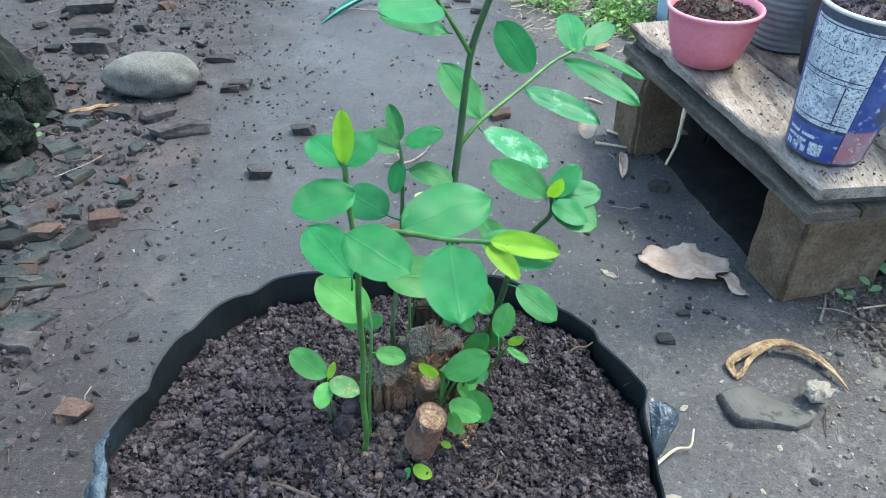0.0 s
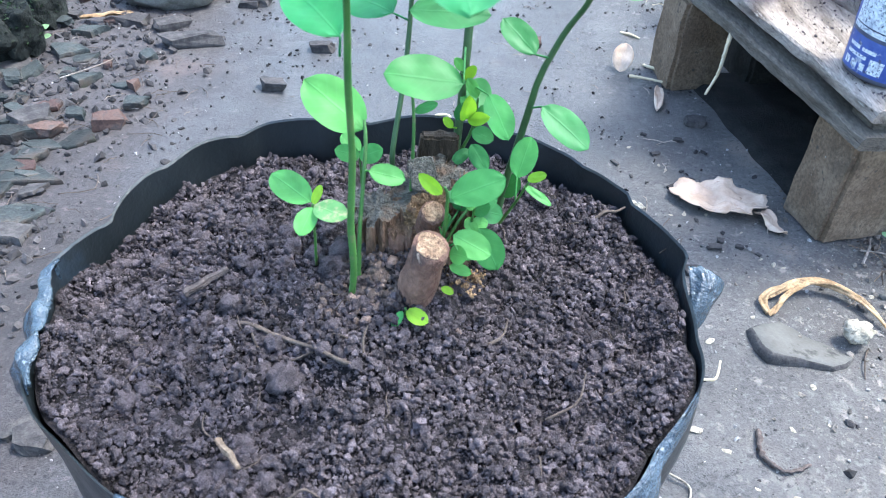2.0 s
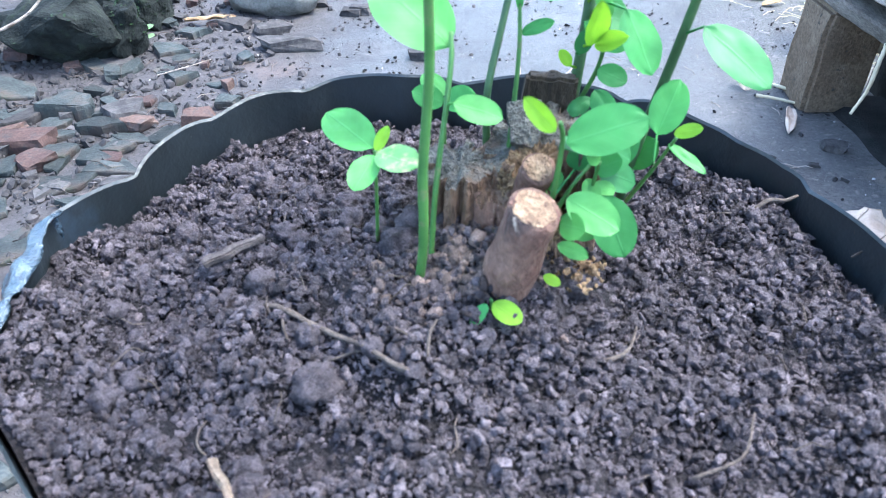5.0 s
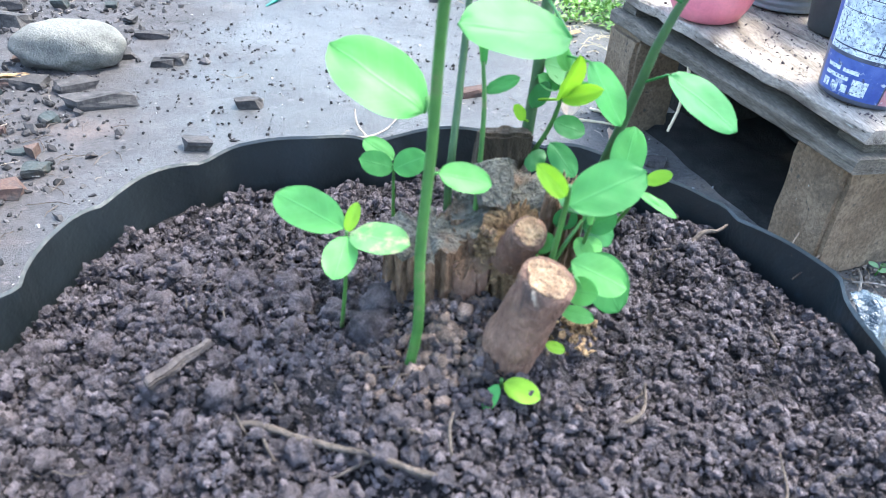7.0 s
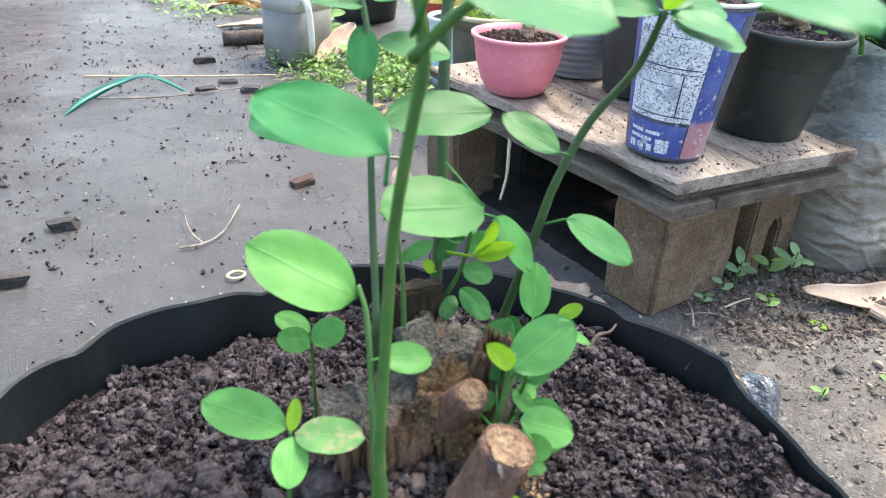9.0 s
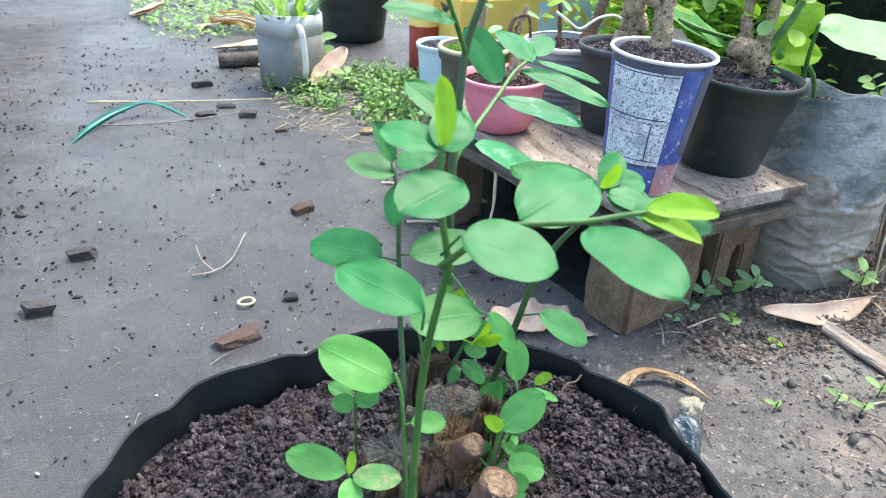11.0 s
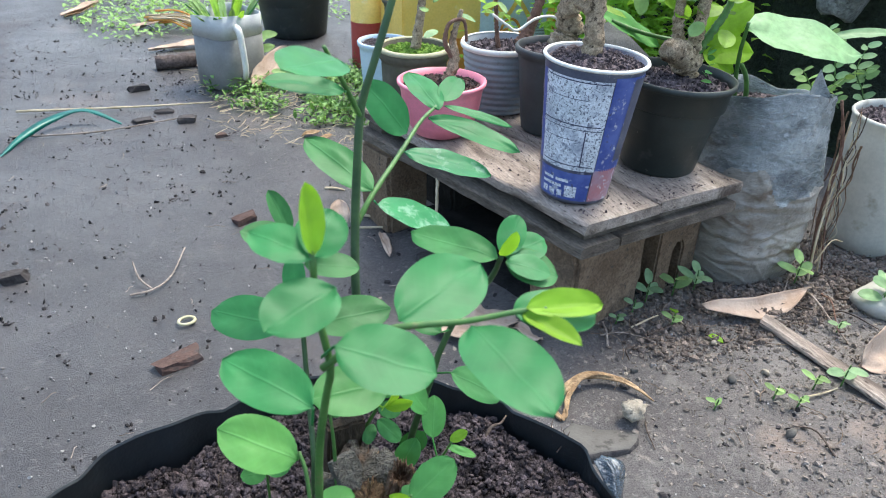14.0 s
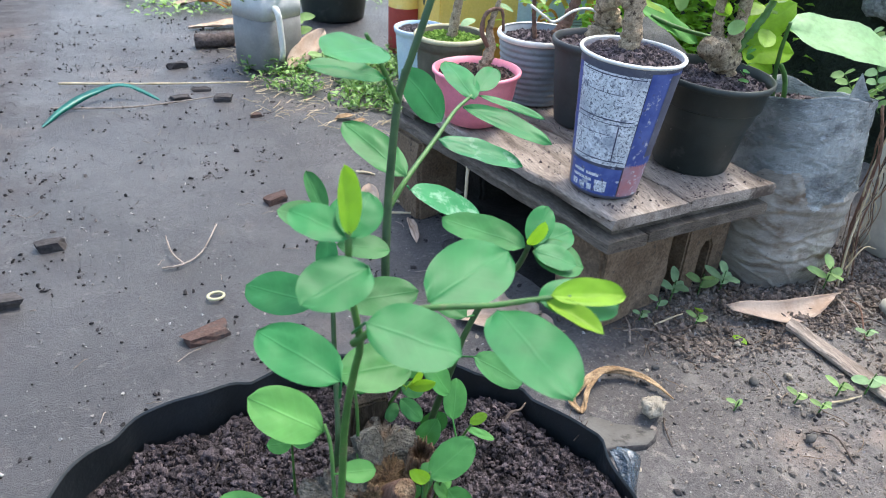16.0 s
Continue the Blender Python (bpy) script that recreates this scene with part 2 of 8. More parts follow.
M = {
    "ground": material("trodden_earth", (0.036, 0.0335, 0.0345), (0.066, 0.062, 0.063), 2.6, 520, 0.5, 0.32, 0.7, 0.004, fine_amount=0.75,
                       spots=(((0.03, 0.026, 0.028), 22, 0.55, 0.76), ((0.12, 0.094, 0.082), 3.3, 0.58, 0.72), ((0.105, 0.1, 0.098), 11, 0.58, 0.76), ((0.03, 0.027, 0.029), 130, 0.57, 0.66), ((0.21, 0.2, 0.2), 300, 0.67, 0.73), ((0.12, 0.106, 0.102), 55, 0.6, 0.7), ((0.035, 0.03, 0.032), 70, 0.62, 0.7), ((0.08, 0.076, 0.078), 160, 0.55, 0.67), ((0.02, 0.018, 0.019), 190, 0.59, 0.65))),
    # darker than the crumbs of the same soil: shade of the gaps, in colour
    "soil": material("potting_soil", (0.013, 0.0105, 0.011), (0.03, 0.024, 0.026), 60, 700, 0.95, 0.9, 1.0, 0.004, fine_amount=0.8),
    "crumb": material("soil_crumb", (0.043, 0.0345, 0.037), (0.132, 0.106, 0.112), 130, 1400, 0.95, 0.85, 1.0, 0.002, fine_amount=0.75, island=0.42),
    "pale_crumb": material("pale_crumb", (0.085, 0.06, 0.052), (0.2, 0.145, 0.122), 130, 1100, 0.95, 0.85, 1.0, 0.002, fine_amount=0.7, island=0.4),
    "stub_grey": material("dark_splinter", (0.055, 0.042, 0.038), (0.12, 0.095, 0.085), 120, 600, 0.9, 0.85, 0.8, 0.001, fine_amount=0.6),
    "root": material("dead_root", (0.05, 0.037, 0.031), (0.12, 0.092, 0.074), 120, 600, 0.9, 0.85, 0.8, 0.001, fine_amount=0.6),
    "chip": material("dry_splinter", (0.16, 0.112, 0.076), (0.27, 0.198, 0.138), 120, 600, 0.9, 0.85, 0.8, 0.001, fine_amount=0.6),
    "earth": material("loose_earth", (0.13, 0.11, 0.092), (0.24, 0.205, 0.174), 60, 420, 0.95, 0.9, 0.8, 0.002, fine_amount=0.6, island=0.35),
    "gravel": material("fine_gravel", (0.13, 0.12, 0.115), (0.34, 0.32, 0.3), 45, 300, 0.9, 0.8, 0.5, 0.001, fine_amount=0.5, island=0.4),
    # blue spots: scuffs, and sky sheen put into the film's colour
    "plastic_bag": material("black_film", (0.008, 0.0105, 0.0115), (0.016, 0.02, 0.024), 18, 120, 0.32, 0.46, 0.3, 0.002,
                            spots=(((0.03, 0.045, 0.065), 26, 0.6, 0.8), ((0.05, 0.048, 0.045), 140, 0.68, 0.76))),
    # pale spots are glints painted into the film's colour
    "tab_film": material("thin_film", (0.018, 0.028, 0.04), (0.055, 0.078, 0.1), 90, 300, 0.12, 0.28, 0.7, 0.004, clear=0.3, spots=(((0.26, 0.3, 0.34), 95, 0.62, 0.74),)),
    # same film made bluer and paler, with sheen painted into it
    "lip_film": material("blue_black_film", (0.02, 0.03, 0.042), (0.06, 0.085, 0.115), 45, 300, 0.14, 0.3, 0.7, 0.004, spots=(((0.14, 0.16, 0.18), 120, 0.66, 0.76),)),
    "old_bag": material("weathered_film", (0.11, 0.126, 0.126), (0.37, 0.385, 0.375), 9, 120, 0.2, 0.36, 0.6, 0.006, stretch=(1, 1, 1.8),
                        spots=(((0.06, 0.066, 0.074), 14, 0.54, 0.72), ((0.28, 0.23, 0.19), 24, 0.6, 0.74), ((0.55, 0.56, 0.57), 30, 0.63, 0.76), ((0.1, 0.09, 0.085), 90, 0.62, 0.72))),
    "mud_film": material("muddy_film", (0.18, 0.16, 0.135), (0.37, 0.335, 0.285), 10, 140, 0.3, 0.5, 0.5, 0.004, stretch=(1, 1, 1.8),
                         spots=(((0.12, 0.08, 0.05), 16, 0.53, 0.68), ((0.42, 0.395, 0.35), 34, 0.64, 0.76), ((0.05, 0.045, 0.042), 110, 0.64, 0.72))),
    "bark": material("stump_bark", (0.1, 0.06, 0.04), (0.235, 0.148, 0.094), 60, 420, 0.9, 0.8, 1.0, 0.004, fine_amount=0.8, stretch=(1, 1, 0.3),
                     spots=(((0.05, 0.036, 0.028), 90, 0.56, 0.68), ((0.17, 0.15, 0.12), 28, 0.58, 0.68))),
    "grey_bark": material("grey_bark", (0.082, 0.075, 0.063), (0.165, 0.15, 0.127), 70, 400, 0.95, 0.85, 1.0, 0.004, fine_amount=0.7, spots=(((0.035, 0.027, 0.021), 60, 0.54, 0.64), ((0.14, 0.088, 0.058), 34, 0.54, 0.66))),
    "stub": material("stub_bark", (0.12, 0.062, 0.044), (0.23, 0.135, 0.095), 90, 500, 0.75, 0.65, 0.8, 0.002, fine_amount=0.6, stretch=(1, 1, 0.6), spots=(((0.06, 0.04, 0.034), 60, 0.58, 0.7), ((0.36, 0.27, 0.2), 130, 0.66, 0.72))),
    "dark_bark": material("dark_bark", (0.032, 0.023, 0.015), (0.075, 0.053, 0.034), 50, 420, 0.9, 0.85, 0.9, 0.002, fine_amount=0.6, stretch=(1, 1, 0.5), spots=(((0.11, 0.082, 0.06), 80, 0.64, 0.74),)),
    "rot": material("rotten_wood", (0.15, 0.09, 0.05), (0.3, 0.195, 0.105), 150, 800, 0.95, 0.9, 1.0, 0.002, fine_amount=0.8, island=0.4, spots=(((0.1, 0.062, 0.042), 180, 0.56, 0.64),)),
    # near-black earth tone that paints the shade beneath the bench
    "shade_earth": material("shade_dark_earth", (0.011, 0.0105, 0.01), (0.024, 0.022, 0.02), 30, 300, 0.95, 0.9, 0.9, 0.003, fine_amount=0.7),
    # cement darkened far below the other blocks, to paint shade
    "shade_block": material("shade_cement", (0.014, 0.014, 0.012), (0.034, 0.032, 0.029), 14, 240, 0.95, 0.9, 0.8, 0.003, fine_amount=0.65),
    "cut": material("cut_wood", (0.43, 0.29, 0.18), (0.24, 0.14, 0.085), 190, 700, 0.85, 0.8, 1.0, 0.004, fine_amount=0.7, spots=(((0.14, 0.08, 0.055), 230, 0.56, 0.64),)),
    "stem": material("green_stem", (0.042, 0.12, 0.022), (0.075, 0.18, 0.035), 60, 500, 0.55, 0.5, 0.4, 0.0006, spots=(((0.13, 0.14, 0.06), 120, 0.6, 0.72),)),
    "dark_stem": material("dark_stem", (0.03, 0.07, 0.025), (0.055, 0.11, 0.035), 60, 500, 0.55, 0.5, 0.4, 0.0006),
    "bark_stem": material("bonsai_bark", (0.24, 0.175, 0.11), (0.5, 0.39, 0.265), 90, 350, 0.9, 0.85, 1.0, 0.003, fine_amount=0.75, spots=(((0.08, 0.056, 0.036), 110, 0.56, 0.66),)),
    "stone": material("river_stone", (0.12, 0.113, 0.1), (0.185, 0.174, 0.155), 22, 320, 0.9, 0.85, 0.8, 0.003, fine_amount=0.55, spots=(((0.085, 0.085, 0.07), 26, 0.56, 0.72),)),
    "slate": material("slate", (0.023, 0.0265, 0.0255), (0.052, 0.058, 0.0555), 25, 260, 0.9, 0.75, 0.8, 0.003, rand=0.45, fine_amount=0.6, spots=(((0.06, 0.045, 0.037), 16, 0.46, 0.62), ((0.12, 0.12, 0.115), 120, 0.69, 0.74), ((0.03, 0.048, 0.03), 12, 0.58, 0.72))),
    "brick": material("brick_shard", (0.06, 0.036, 0.03), (0.105, 0.064, 0.052), 40, 300, 0.9, 0.85, 0.7, 0.002, rand=0.3, fine_amount=0.6, spots=(((0.05, 0.042, 0.04), 45, 0.48, 0.64),)),
    "rubble": material("dark_rubble", (0.032, 0.029, 0.029), (0.08, 0.07, 0.066), 50, 300, 0.9, 0.85, 0.7, 0.002, rand=0.35, fine_amount=0.5),
    # rock tones cut to near black, with overhead shade put into them
    "moss_rock": material("mossy_rock", (0.006, 0.0075, 0.0065), (0.018, 0.02, 0.017), 30, 120, 0.95, 0.9, 0.7, 0.006, fine_amount=0.6, spots=(((0.017, 0.026, 0.011), 30, 0.58, 0.72), ((0.03, 0.034, 0.03), 60, 0.66, 0.75))),
    "boulder": material("grey_boulder", (0.14, 0.152, 0.138), (0.3, 0.315, 0.29), 22, 130, 0.95, 0.9, 1.0, 0.012, fine_amount=0.8, spots=(((0.3, 0.31, 0.29), 60, 0.6, 0.72), ((0.03, 0.035, 0.03), 45, 0.56, 0.7))),
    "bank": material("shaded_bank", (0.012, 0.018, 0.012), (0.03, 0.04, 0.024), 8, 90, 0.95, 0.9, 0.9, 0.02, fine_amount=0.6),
    "wood": material("weathered_board", (0.2, 0.16, 0.13), (0.385, 0.322, 0.27), 12, 160, 0.85, 0.75, 0.9, 0.003, fine_amount=0.7, stretch=(3, 0.5, 3),
                     spots=(((0.1, 0.076, 0.06), 10, 0.52, 0.66), ((0.5, 0.45, 0.39), 40, 0.62, 0.75), ((0.07, 0.053, 0.043), 90, 0.6, 0.68))),
    "wood_dark": material("dark_board", (0.085, 0.07, 0.054), (0.18, 0.15, 0.12), 14, 160, 0.9, 0.8, 0.9, 0.004, fine_amount=0.7, stretch=(2, 0.6, 4)),
    "block": material("cement_block", (0.125, 0.085, 0.054), (0.215, 0.153, 0.102), 14, 240, 0.95, 0.9, 0.8, 0.003, fine_amount=0.65, spots=(((0.36, 0.32, 0.27), 150, 0.68, 0.74), ((0.06, 0.047, 0.035), 12, 0.55, 0.72), ((0.07, 0.058, 0.046), 90, 0.62, 0.7))),
    "straw": material("dry_straw", (0.42, 0.33, 0.2), (0.55, 0.47, 0.33), 40, 300, 0.8, 0.7, 0.5, 0.001),
    "dry_leaf": material("dry_leaf", (0.4, 0.28, 0.2), (0.55, 0.42, 0.32), 25, 300, 0.75, 0.65, 0.6, 0.0015, spots=(((0.22, 0.13, 0.085), 60, 0.66, 0.73), ((0.36, 0.24, 0.16), 18, 0.56, 0.7))),
    "curl_leaf": material("curled_dry_leaf", (0.23, 0.14, 0.07), (0.41, 0.28, 0.155), 60, 300, 0.7, 0.6, 0.8, 0.003, fine_amount=0.6, spots=(((0.16, 0.095, 0.05), 90, 0.6, 0.68),)),
    "white_bit": material("chalky_lump", (0.3, 0.26, 0.2), (0.45, 0.395, 0.31), 90, 400, 0.9, 0.85, 0.9, 0.003, spots=(((0.14, 0.12, 0.1), 110, 0.55, 0.66),)),
    "pink": material("pink_plastic", (0.7, 0.19, 0.25), (0.8, 0.27, 0.33), 12, 160, 0.4, 0.5, 0.15, 0.001, spots=(((0.42, 0.16, 0.17), 30, 0.64, 0.76),)),
    "ribbed": material("grey_plastic", (0.18, 0.205, 0.225), (0.27, 0.295, 0.315), 14, 160, 0.4, 0.5, 0.2, 0.001, spots=(((0.12, 0.12, 0.115), 40, 0.62, 0.74),)),
    "black_pot": material("black_plastic", (0.012, 0.018, 0.016), (0.026, 0.034, 0.03), 14, 200, 0.4, 0.55, 0.2, 0.001, spots=(((0.14, 0.135, 0.125), 110, 0.68, 0.75), ((0.05, 0.05, 0.046), 30, 0.58, 0.74))),
    "dark_pot": material("dark_grey_plastic", (0.025, 0.028, 0.03), (0.05, 0.054, 0.056), 14, 200, 0.45, 0.6, 0.2, 0.001, spots=(((0.12, 0.115, 0.11), 90, 0.66, 0.74),)),
    "cup": material("navy_cup", (0.035, 0.04, 0.075), (0.11, 0.115, 0.15), 30, 260, 0.4, 0.5, 0.2, 0.001, spots=(((0.3, 0.31, 0.34), 70, 0.62, 0.7),)),
    "cup_white": material("worn_white_print", (0.55, 0.58, 0.61), (0.7, 0.72, 0.75), 30, 260, 0.45, 0.5, 0.2, 0.0006, fine_amount=0.5,
                          spots=(((0.1, 0.11, 0.14), 380, 0.55, 0.6), ((0.12, 0.13, 0.18), 160, 0.6, 0.65), ((0.2, 0.22, 0.28), 60, 0.6, 0.7), ((0.3, 0.33, 0.4), 25, 0.54, 0.72))),
    "cup_blue": material("worn_blue_print", (0.032, 0.062, 0.25), (0.085, 0.125, 0.35), 40, 260, 0.45, 0.5, 0.2, 0.0006, spots=(((0.42, 0.44, 0.5), 110, 0.58, 0.68), ((0.05, 0.05, 0.08), 80, 0.62, 0.7))),
    "cup_red": material("worn_red_print", (0.36, 0.15, 0.17), (0.3, 0.24, 0.3), 40, 260, 0.45, 0.5, 0.2, 0.0006, spots=(((0.5, 0.5, 0.52), 120, 0.58, 0.66),)),
    "ink": material("dark_ink", (0.03, 0.035, 0.08), (0.06, 0.06, 0.1), 60, 260, 0.5, 0.5, 0.1, 0.0004),
    "white_rim": material("white_plastic", (0.66, 0.64, 0.58), (0.76, 0.74, 0.68), 30, 260, 0.45, 0.5, 0.2, 0.001, spots=(((0.3, 0.26, 0.2), 60, 0.66, 0.76),)),
    "moss_pot": material("stained_clay", (0.09, 0.085, 0.06), (0.16, 0.14, 0.1), 16, 200, 0.9, 0.85, 0.6, 0.002, spots=(((0.1, 0.13, 0.05), 26, 0.56, 0.7),)),
    "cream_rim": material("lime_stained_rim", (0.5, 0.46, 0.3), (0.38, 0.36, 0.22), 30, 200, 0.85, 0.8, 0.5, 0.001),
    "moss": material("moss", (0.1, 0.2, 0.03), (0.2, 0.32, 0.05), 60, 400, 0.95, 0.95, 1.0, 0.004, fine_amount=0.7),
    "slab_stone": material("slab_stone", (0.088, 0.082, 0.073), (0.128, 0.12, 0.107), 18, 300, 0.9, 0.85, 0.4, 0.0015, fine_amount=0.4, spots=(((0.04, 0.036, 0.034), 40, 0.58, 0.72),)),
    "mixed_grit": material("mixed_grit", (0.026, 0.0235, 0.024), (0.066, 0.058, 0.057), 30, 300, 0.9, 0.85, 0.6, 0.001, fine_amount=0.5, island=0.5),
    "brown_earth": material("brown_earth", (0.095, 0.075, 0.062), (0.215, 0.172, 0.142), 60, 420, 0.95, 0.9, 0.8, 0.002, fine_amount=0.6, island=0.4),
    "black_grit": material("dark_specks", (0.016, 0.0145, 0.015), (0.035, 0.031, 0.031), 60, 420, 0.9, 0.85, 0.6, 0.001, fine_amount=0.5, island=0.3),
    "jug": material("milky_plastic", (0.42, 0.43, 0.42), (0.5, 0.5, 0.48), 12, 160, 0.5, 0.6, 0.25, 0.001),
    "jug_soil": material("soil_behind_plastic", (0.15, 0.147, 0.136), (0.22, 0.215, 0.2), 12, 160, 0.55, 0.6, 0.25, 0.001),
    "yellow": material("yellow_print", (0.72, 0.47, 0.09), (0.8, 0.56, 0.15), 10, 160, 0.55, 0.6, 0.2, 0.001, spots=(((0.78, 0.7, 0.45), 14, 0.6, 0.72),)),
    "orange": material("orange_print", (0.55, 0.2, 0.03), (0.62, 0.28, 0.05), 20, 160, 0.55, 0.6, 0.2, 0.001),
    "pale_blue": material("pale_blue_print", (0.42, 0.55, 0.66), (0.55, 0.64, 0.7), 12, 160, 0.55, 0.6, 0.2, 0.001),
    "red": material("red_tin", (0.4, 0.05, 0.05), (0.5, 0.08, 0.07), 12, 160, 0.5, 0.6, 0.2, 0.001, spots=(((0.6, 0.5, 0.35), 60, 0.66, 0.74),)),
    "grimy_white": material("grimy_white_plastic", (0.4, 0.39, 0.335), (0.54, 0.52, 0.45), 8, 160, 0.55, 0.65, 0.25, 0.001, spots=(((0.25, 0.22, 0.16), 16, 0.6, 0.75),)),
    "ribbon": material("teal_strap", (0.0, 0.09, 0.07), (0.005, 0.15, 0.115), 40, 300, 0.35, 0.45, 0.2, 0.0006, spots=(((0.1, 0.32, 0.26), 18, 0.6, 0.74),)),
    "leaf": leaf_material("sapling_leaf", (0.066, 0.228, 0.058), (0.13, 0.35, 0.13)),
    "leaf_tall": leaf_material("upper_leaf", (0.034, 0.188, 0.056), (0.09, 0.28, 0.11)),
    # darker copy of the leaf, with shade put into its colour
    "leaf_dark": leaf_material("shaded_leaf", (0.047, 0.172, 0.05), (0.1, 0.29, 0.11)),
    "leaf_light": leaf_material("light_leaf", (0.11, 0.31, 0.074), (0.19, 0.43, 0.16)),
    "leaf_young": leaf_material("young_leaf", (0.24, 0.43, 0.035), (0.36, 0.54, 0.1), 0.42),
    "leaf_blush": leaf_material("blushed_leaf", (0.16, 0.34, 0.11), (0.3, 0.44, 0.22), 0.3, 0.45, ((0.52, 0.37, 0.25), 0.62)),
    "leaf_scuffed": leaf_material("scuffed_leaf", (0.045, 0.23, 0.088), (0.16, 0.38, 0.165), 0.3, 0.42, ((0.42, 0.6, 0.48), 0.4)),
    "weed": leaf_material("weed_leaf", (0.25, 0.39, 0.14), (0.36, 0.48, 0.22), 0.3, 0.5, None, 0.3),
    "rock_leaf": leaf_material("rock_leaf", (0.024, 0.05, 0.017), (0.05, 0.09, 0.04), 0.12, 0.6, None, 0.4),
    "weed_dark": leaf_material("dark_weed_leaf", (0.1, 0.21, 0.05), (0.2, 0.32, 0.12), 0.35, 0.5, None, 0.3),
    "weed_pale": leaf_material("pale_weed_leaf", (0.26, 0.4, 0.2), (0.4, 0.52, 0.32), 0.3, 0.5, None, 0.2),
    "bush": leaf_material("bush_leaf", (0.26, 0.44, 0.06), (0.4, 0.55, 0.16), 0.45, 0.45, None, 0.35),
    "big_leaf": leaf_material("broad_leaf", (0.34, 0.56, 0.28), (0.5, 0.68, 0.42), 0.4, 0.45, ((0.16, 0.3, 0.1), 0.2)),
}


def ground_zones(m):
    """Paler dry earth beside the bench and browner earth under the rubble, over the damp path."""
    nt = m.node_tree
    b = nt.nodes["Principled BSDF"]
    c = b.inputs["Base Color"].links[0].from_socket
    tc = nt.nodes.new("ShaderNodeTexCoord")
    sep = nt.nodes.new("ShaderNodeSeparateXYZ")
    nt.links.new(tc.outputs["Object"], sep.inputs[0])
    n = noise_tex(nt, tc.outputs["Object"], 5.0, 5.0, 0.65)
    x = calc(nt, "ADD", sep.outputs[0], calc(nt, "MULTIPLY", calc(nt, "SUBTRACT", n, 0.5), 0.5))
    dry = calc(nt, "MULTIPLY", step(nt, x, 0.14, 0.5), step(nt, sep.outputs[1], 1.9, 1.1))
    y = calc(nt, "ADD", sep.outputs[1], calc(nt, "MULTIPLY", calc(nt, "SUBTRACT", noise_tex(nt, tc.outputs["Object"], 1.1, 4.0, 0.6), 0.5), 1.6))
    dry = calc(nt, "MULTIPLY", calc(nt, "MULTIPLY", dry, step(nt, x, 2.6, 1.6)), step(nt, y, -1.2, 0.1))
    far = calc(nt, "MULTIPLY", dry, step(nt, sep.outputs[1], 1.0, 1.4))
    near = calc(nt, "MULTIPLY", step(nt, sep.outputs[1], 0.85, 0.45), 0.13)
    left = calc(nt, "MULTIPLY", calc(nt, "MULTIPLY", step(nt, calc(nt, "SUBTRACT", x, near), -0.3, -0.5), step(nt, x, -2.4, -1.4)), calc(nt, "MULTIPLY", step(nt, y, 3.6, 2.4), step(nt, y, -1.2, 0.1)))
    c = mix_rgb(nt, dry, c, mix_rgb(nt, 1.0, c, (2.5, 2.4, 2.15), "MULTIPLY"))
    c = mix_rgb(nt, far, c, mix_rgb(nt, 1.0, c, (1.9, 1.86, 1.8), "MULTIPLY"))
    c = mix_rgb(nt, left, c, mix_rgb(nt, 1.0, c, (0.86, 0.76, 0.73), "MULTIPLY"))
    nt.links.new(c, b.inputs["Base Color"])
    r = b.inputs["Roughness"].links[0].from_socket
    nt.links.new(calc(nt, "ADD", r, calc(nt, "MULTIPLY", calc(nt, "MAXIMUM", dry, left), 0.35)), b.inputs["Roughness"])


ground_zones(M["ground"])


# ---- builders ----
def part(name, bm, mat, parent=None, label="", smooth=True):
    """Links a bmesh as one mesh object, under a thing or a part where one is given."""
    me = bpy.data.meshes.new(name)
    bm.to_mesh(me)
    bm.free()
    me.materials.append(M[mat])
    if smooth:
        me.polygons.foreach_set("use_smooth", [True] * len(me.polygons))
    ob = new(name, me)
    if parent:
        ob.parent = parent
        ob.matrix_parent_inverse = parent.matrix_world.inverted()
    if label:
        ob["label"] = label
    return ob


def thing(name, at, label, category, group=""):
    ob = new(name)
    ob.location = at
    ob.empty_display_size = 0.02
    ob.matrix_world = Matrix.Translation(at)
    return tagged(ob, label, category, group)


def stuff(name, verts, faces, mat, parent=None, label="", category="", smooth=False):
    """Countless small pieces as one mesh of kind stuff."""
    me = bpy.data.meshes.new(name)
    me.from_pydata(verts, [], faces)
    me.materials.append(M[mat])
    if smooth:
        me.polygons.foreach_set("use_smooth", [True] * len(me.polygons))
    ob = new(name, me)
    if parent:
        ob.parent = parent
        ob.matrix_parent_inverse = parent.matrix_world.inverted()
    return tagged(ob, label, category, "", "stuff")


def spline(pts, n):
    """Points evenly along a smooth line through pts (Catmull-Rom)."""
    p = [Vector(q) for q in pts]
    p = [p[0] * 2 - p[1]] + p + [p[-1] * 2 - p[-2]]
    out, m = [], len(p) - 3
    for k in range(n + 1):
        u = k / n * m
        i = min(int(u), m - 1)
        t = u - i
        a, b, c, d = p[i:i + 4]
        out.append(0.5 * (2 * b + (c - a) * t + (2 * a - 5 * b + 4 * c - d) * t * t + (3 * b - a - 3 * c + d) * t ** 3))
    return out


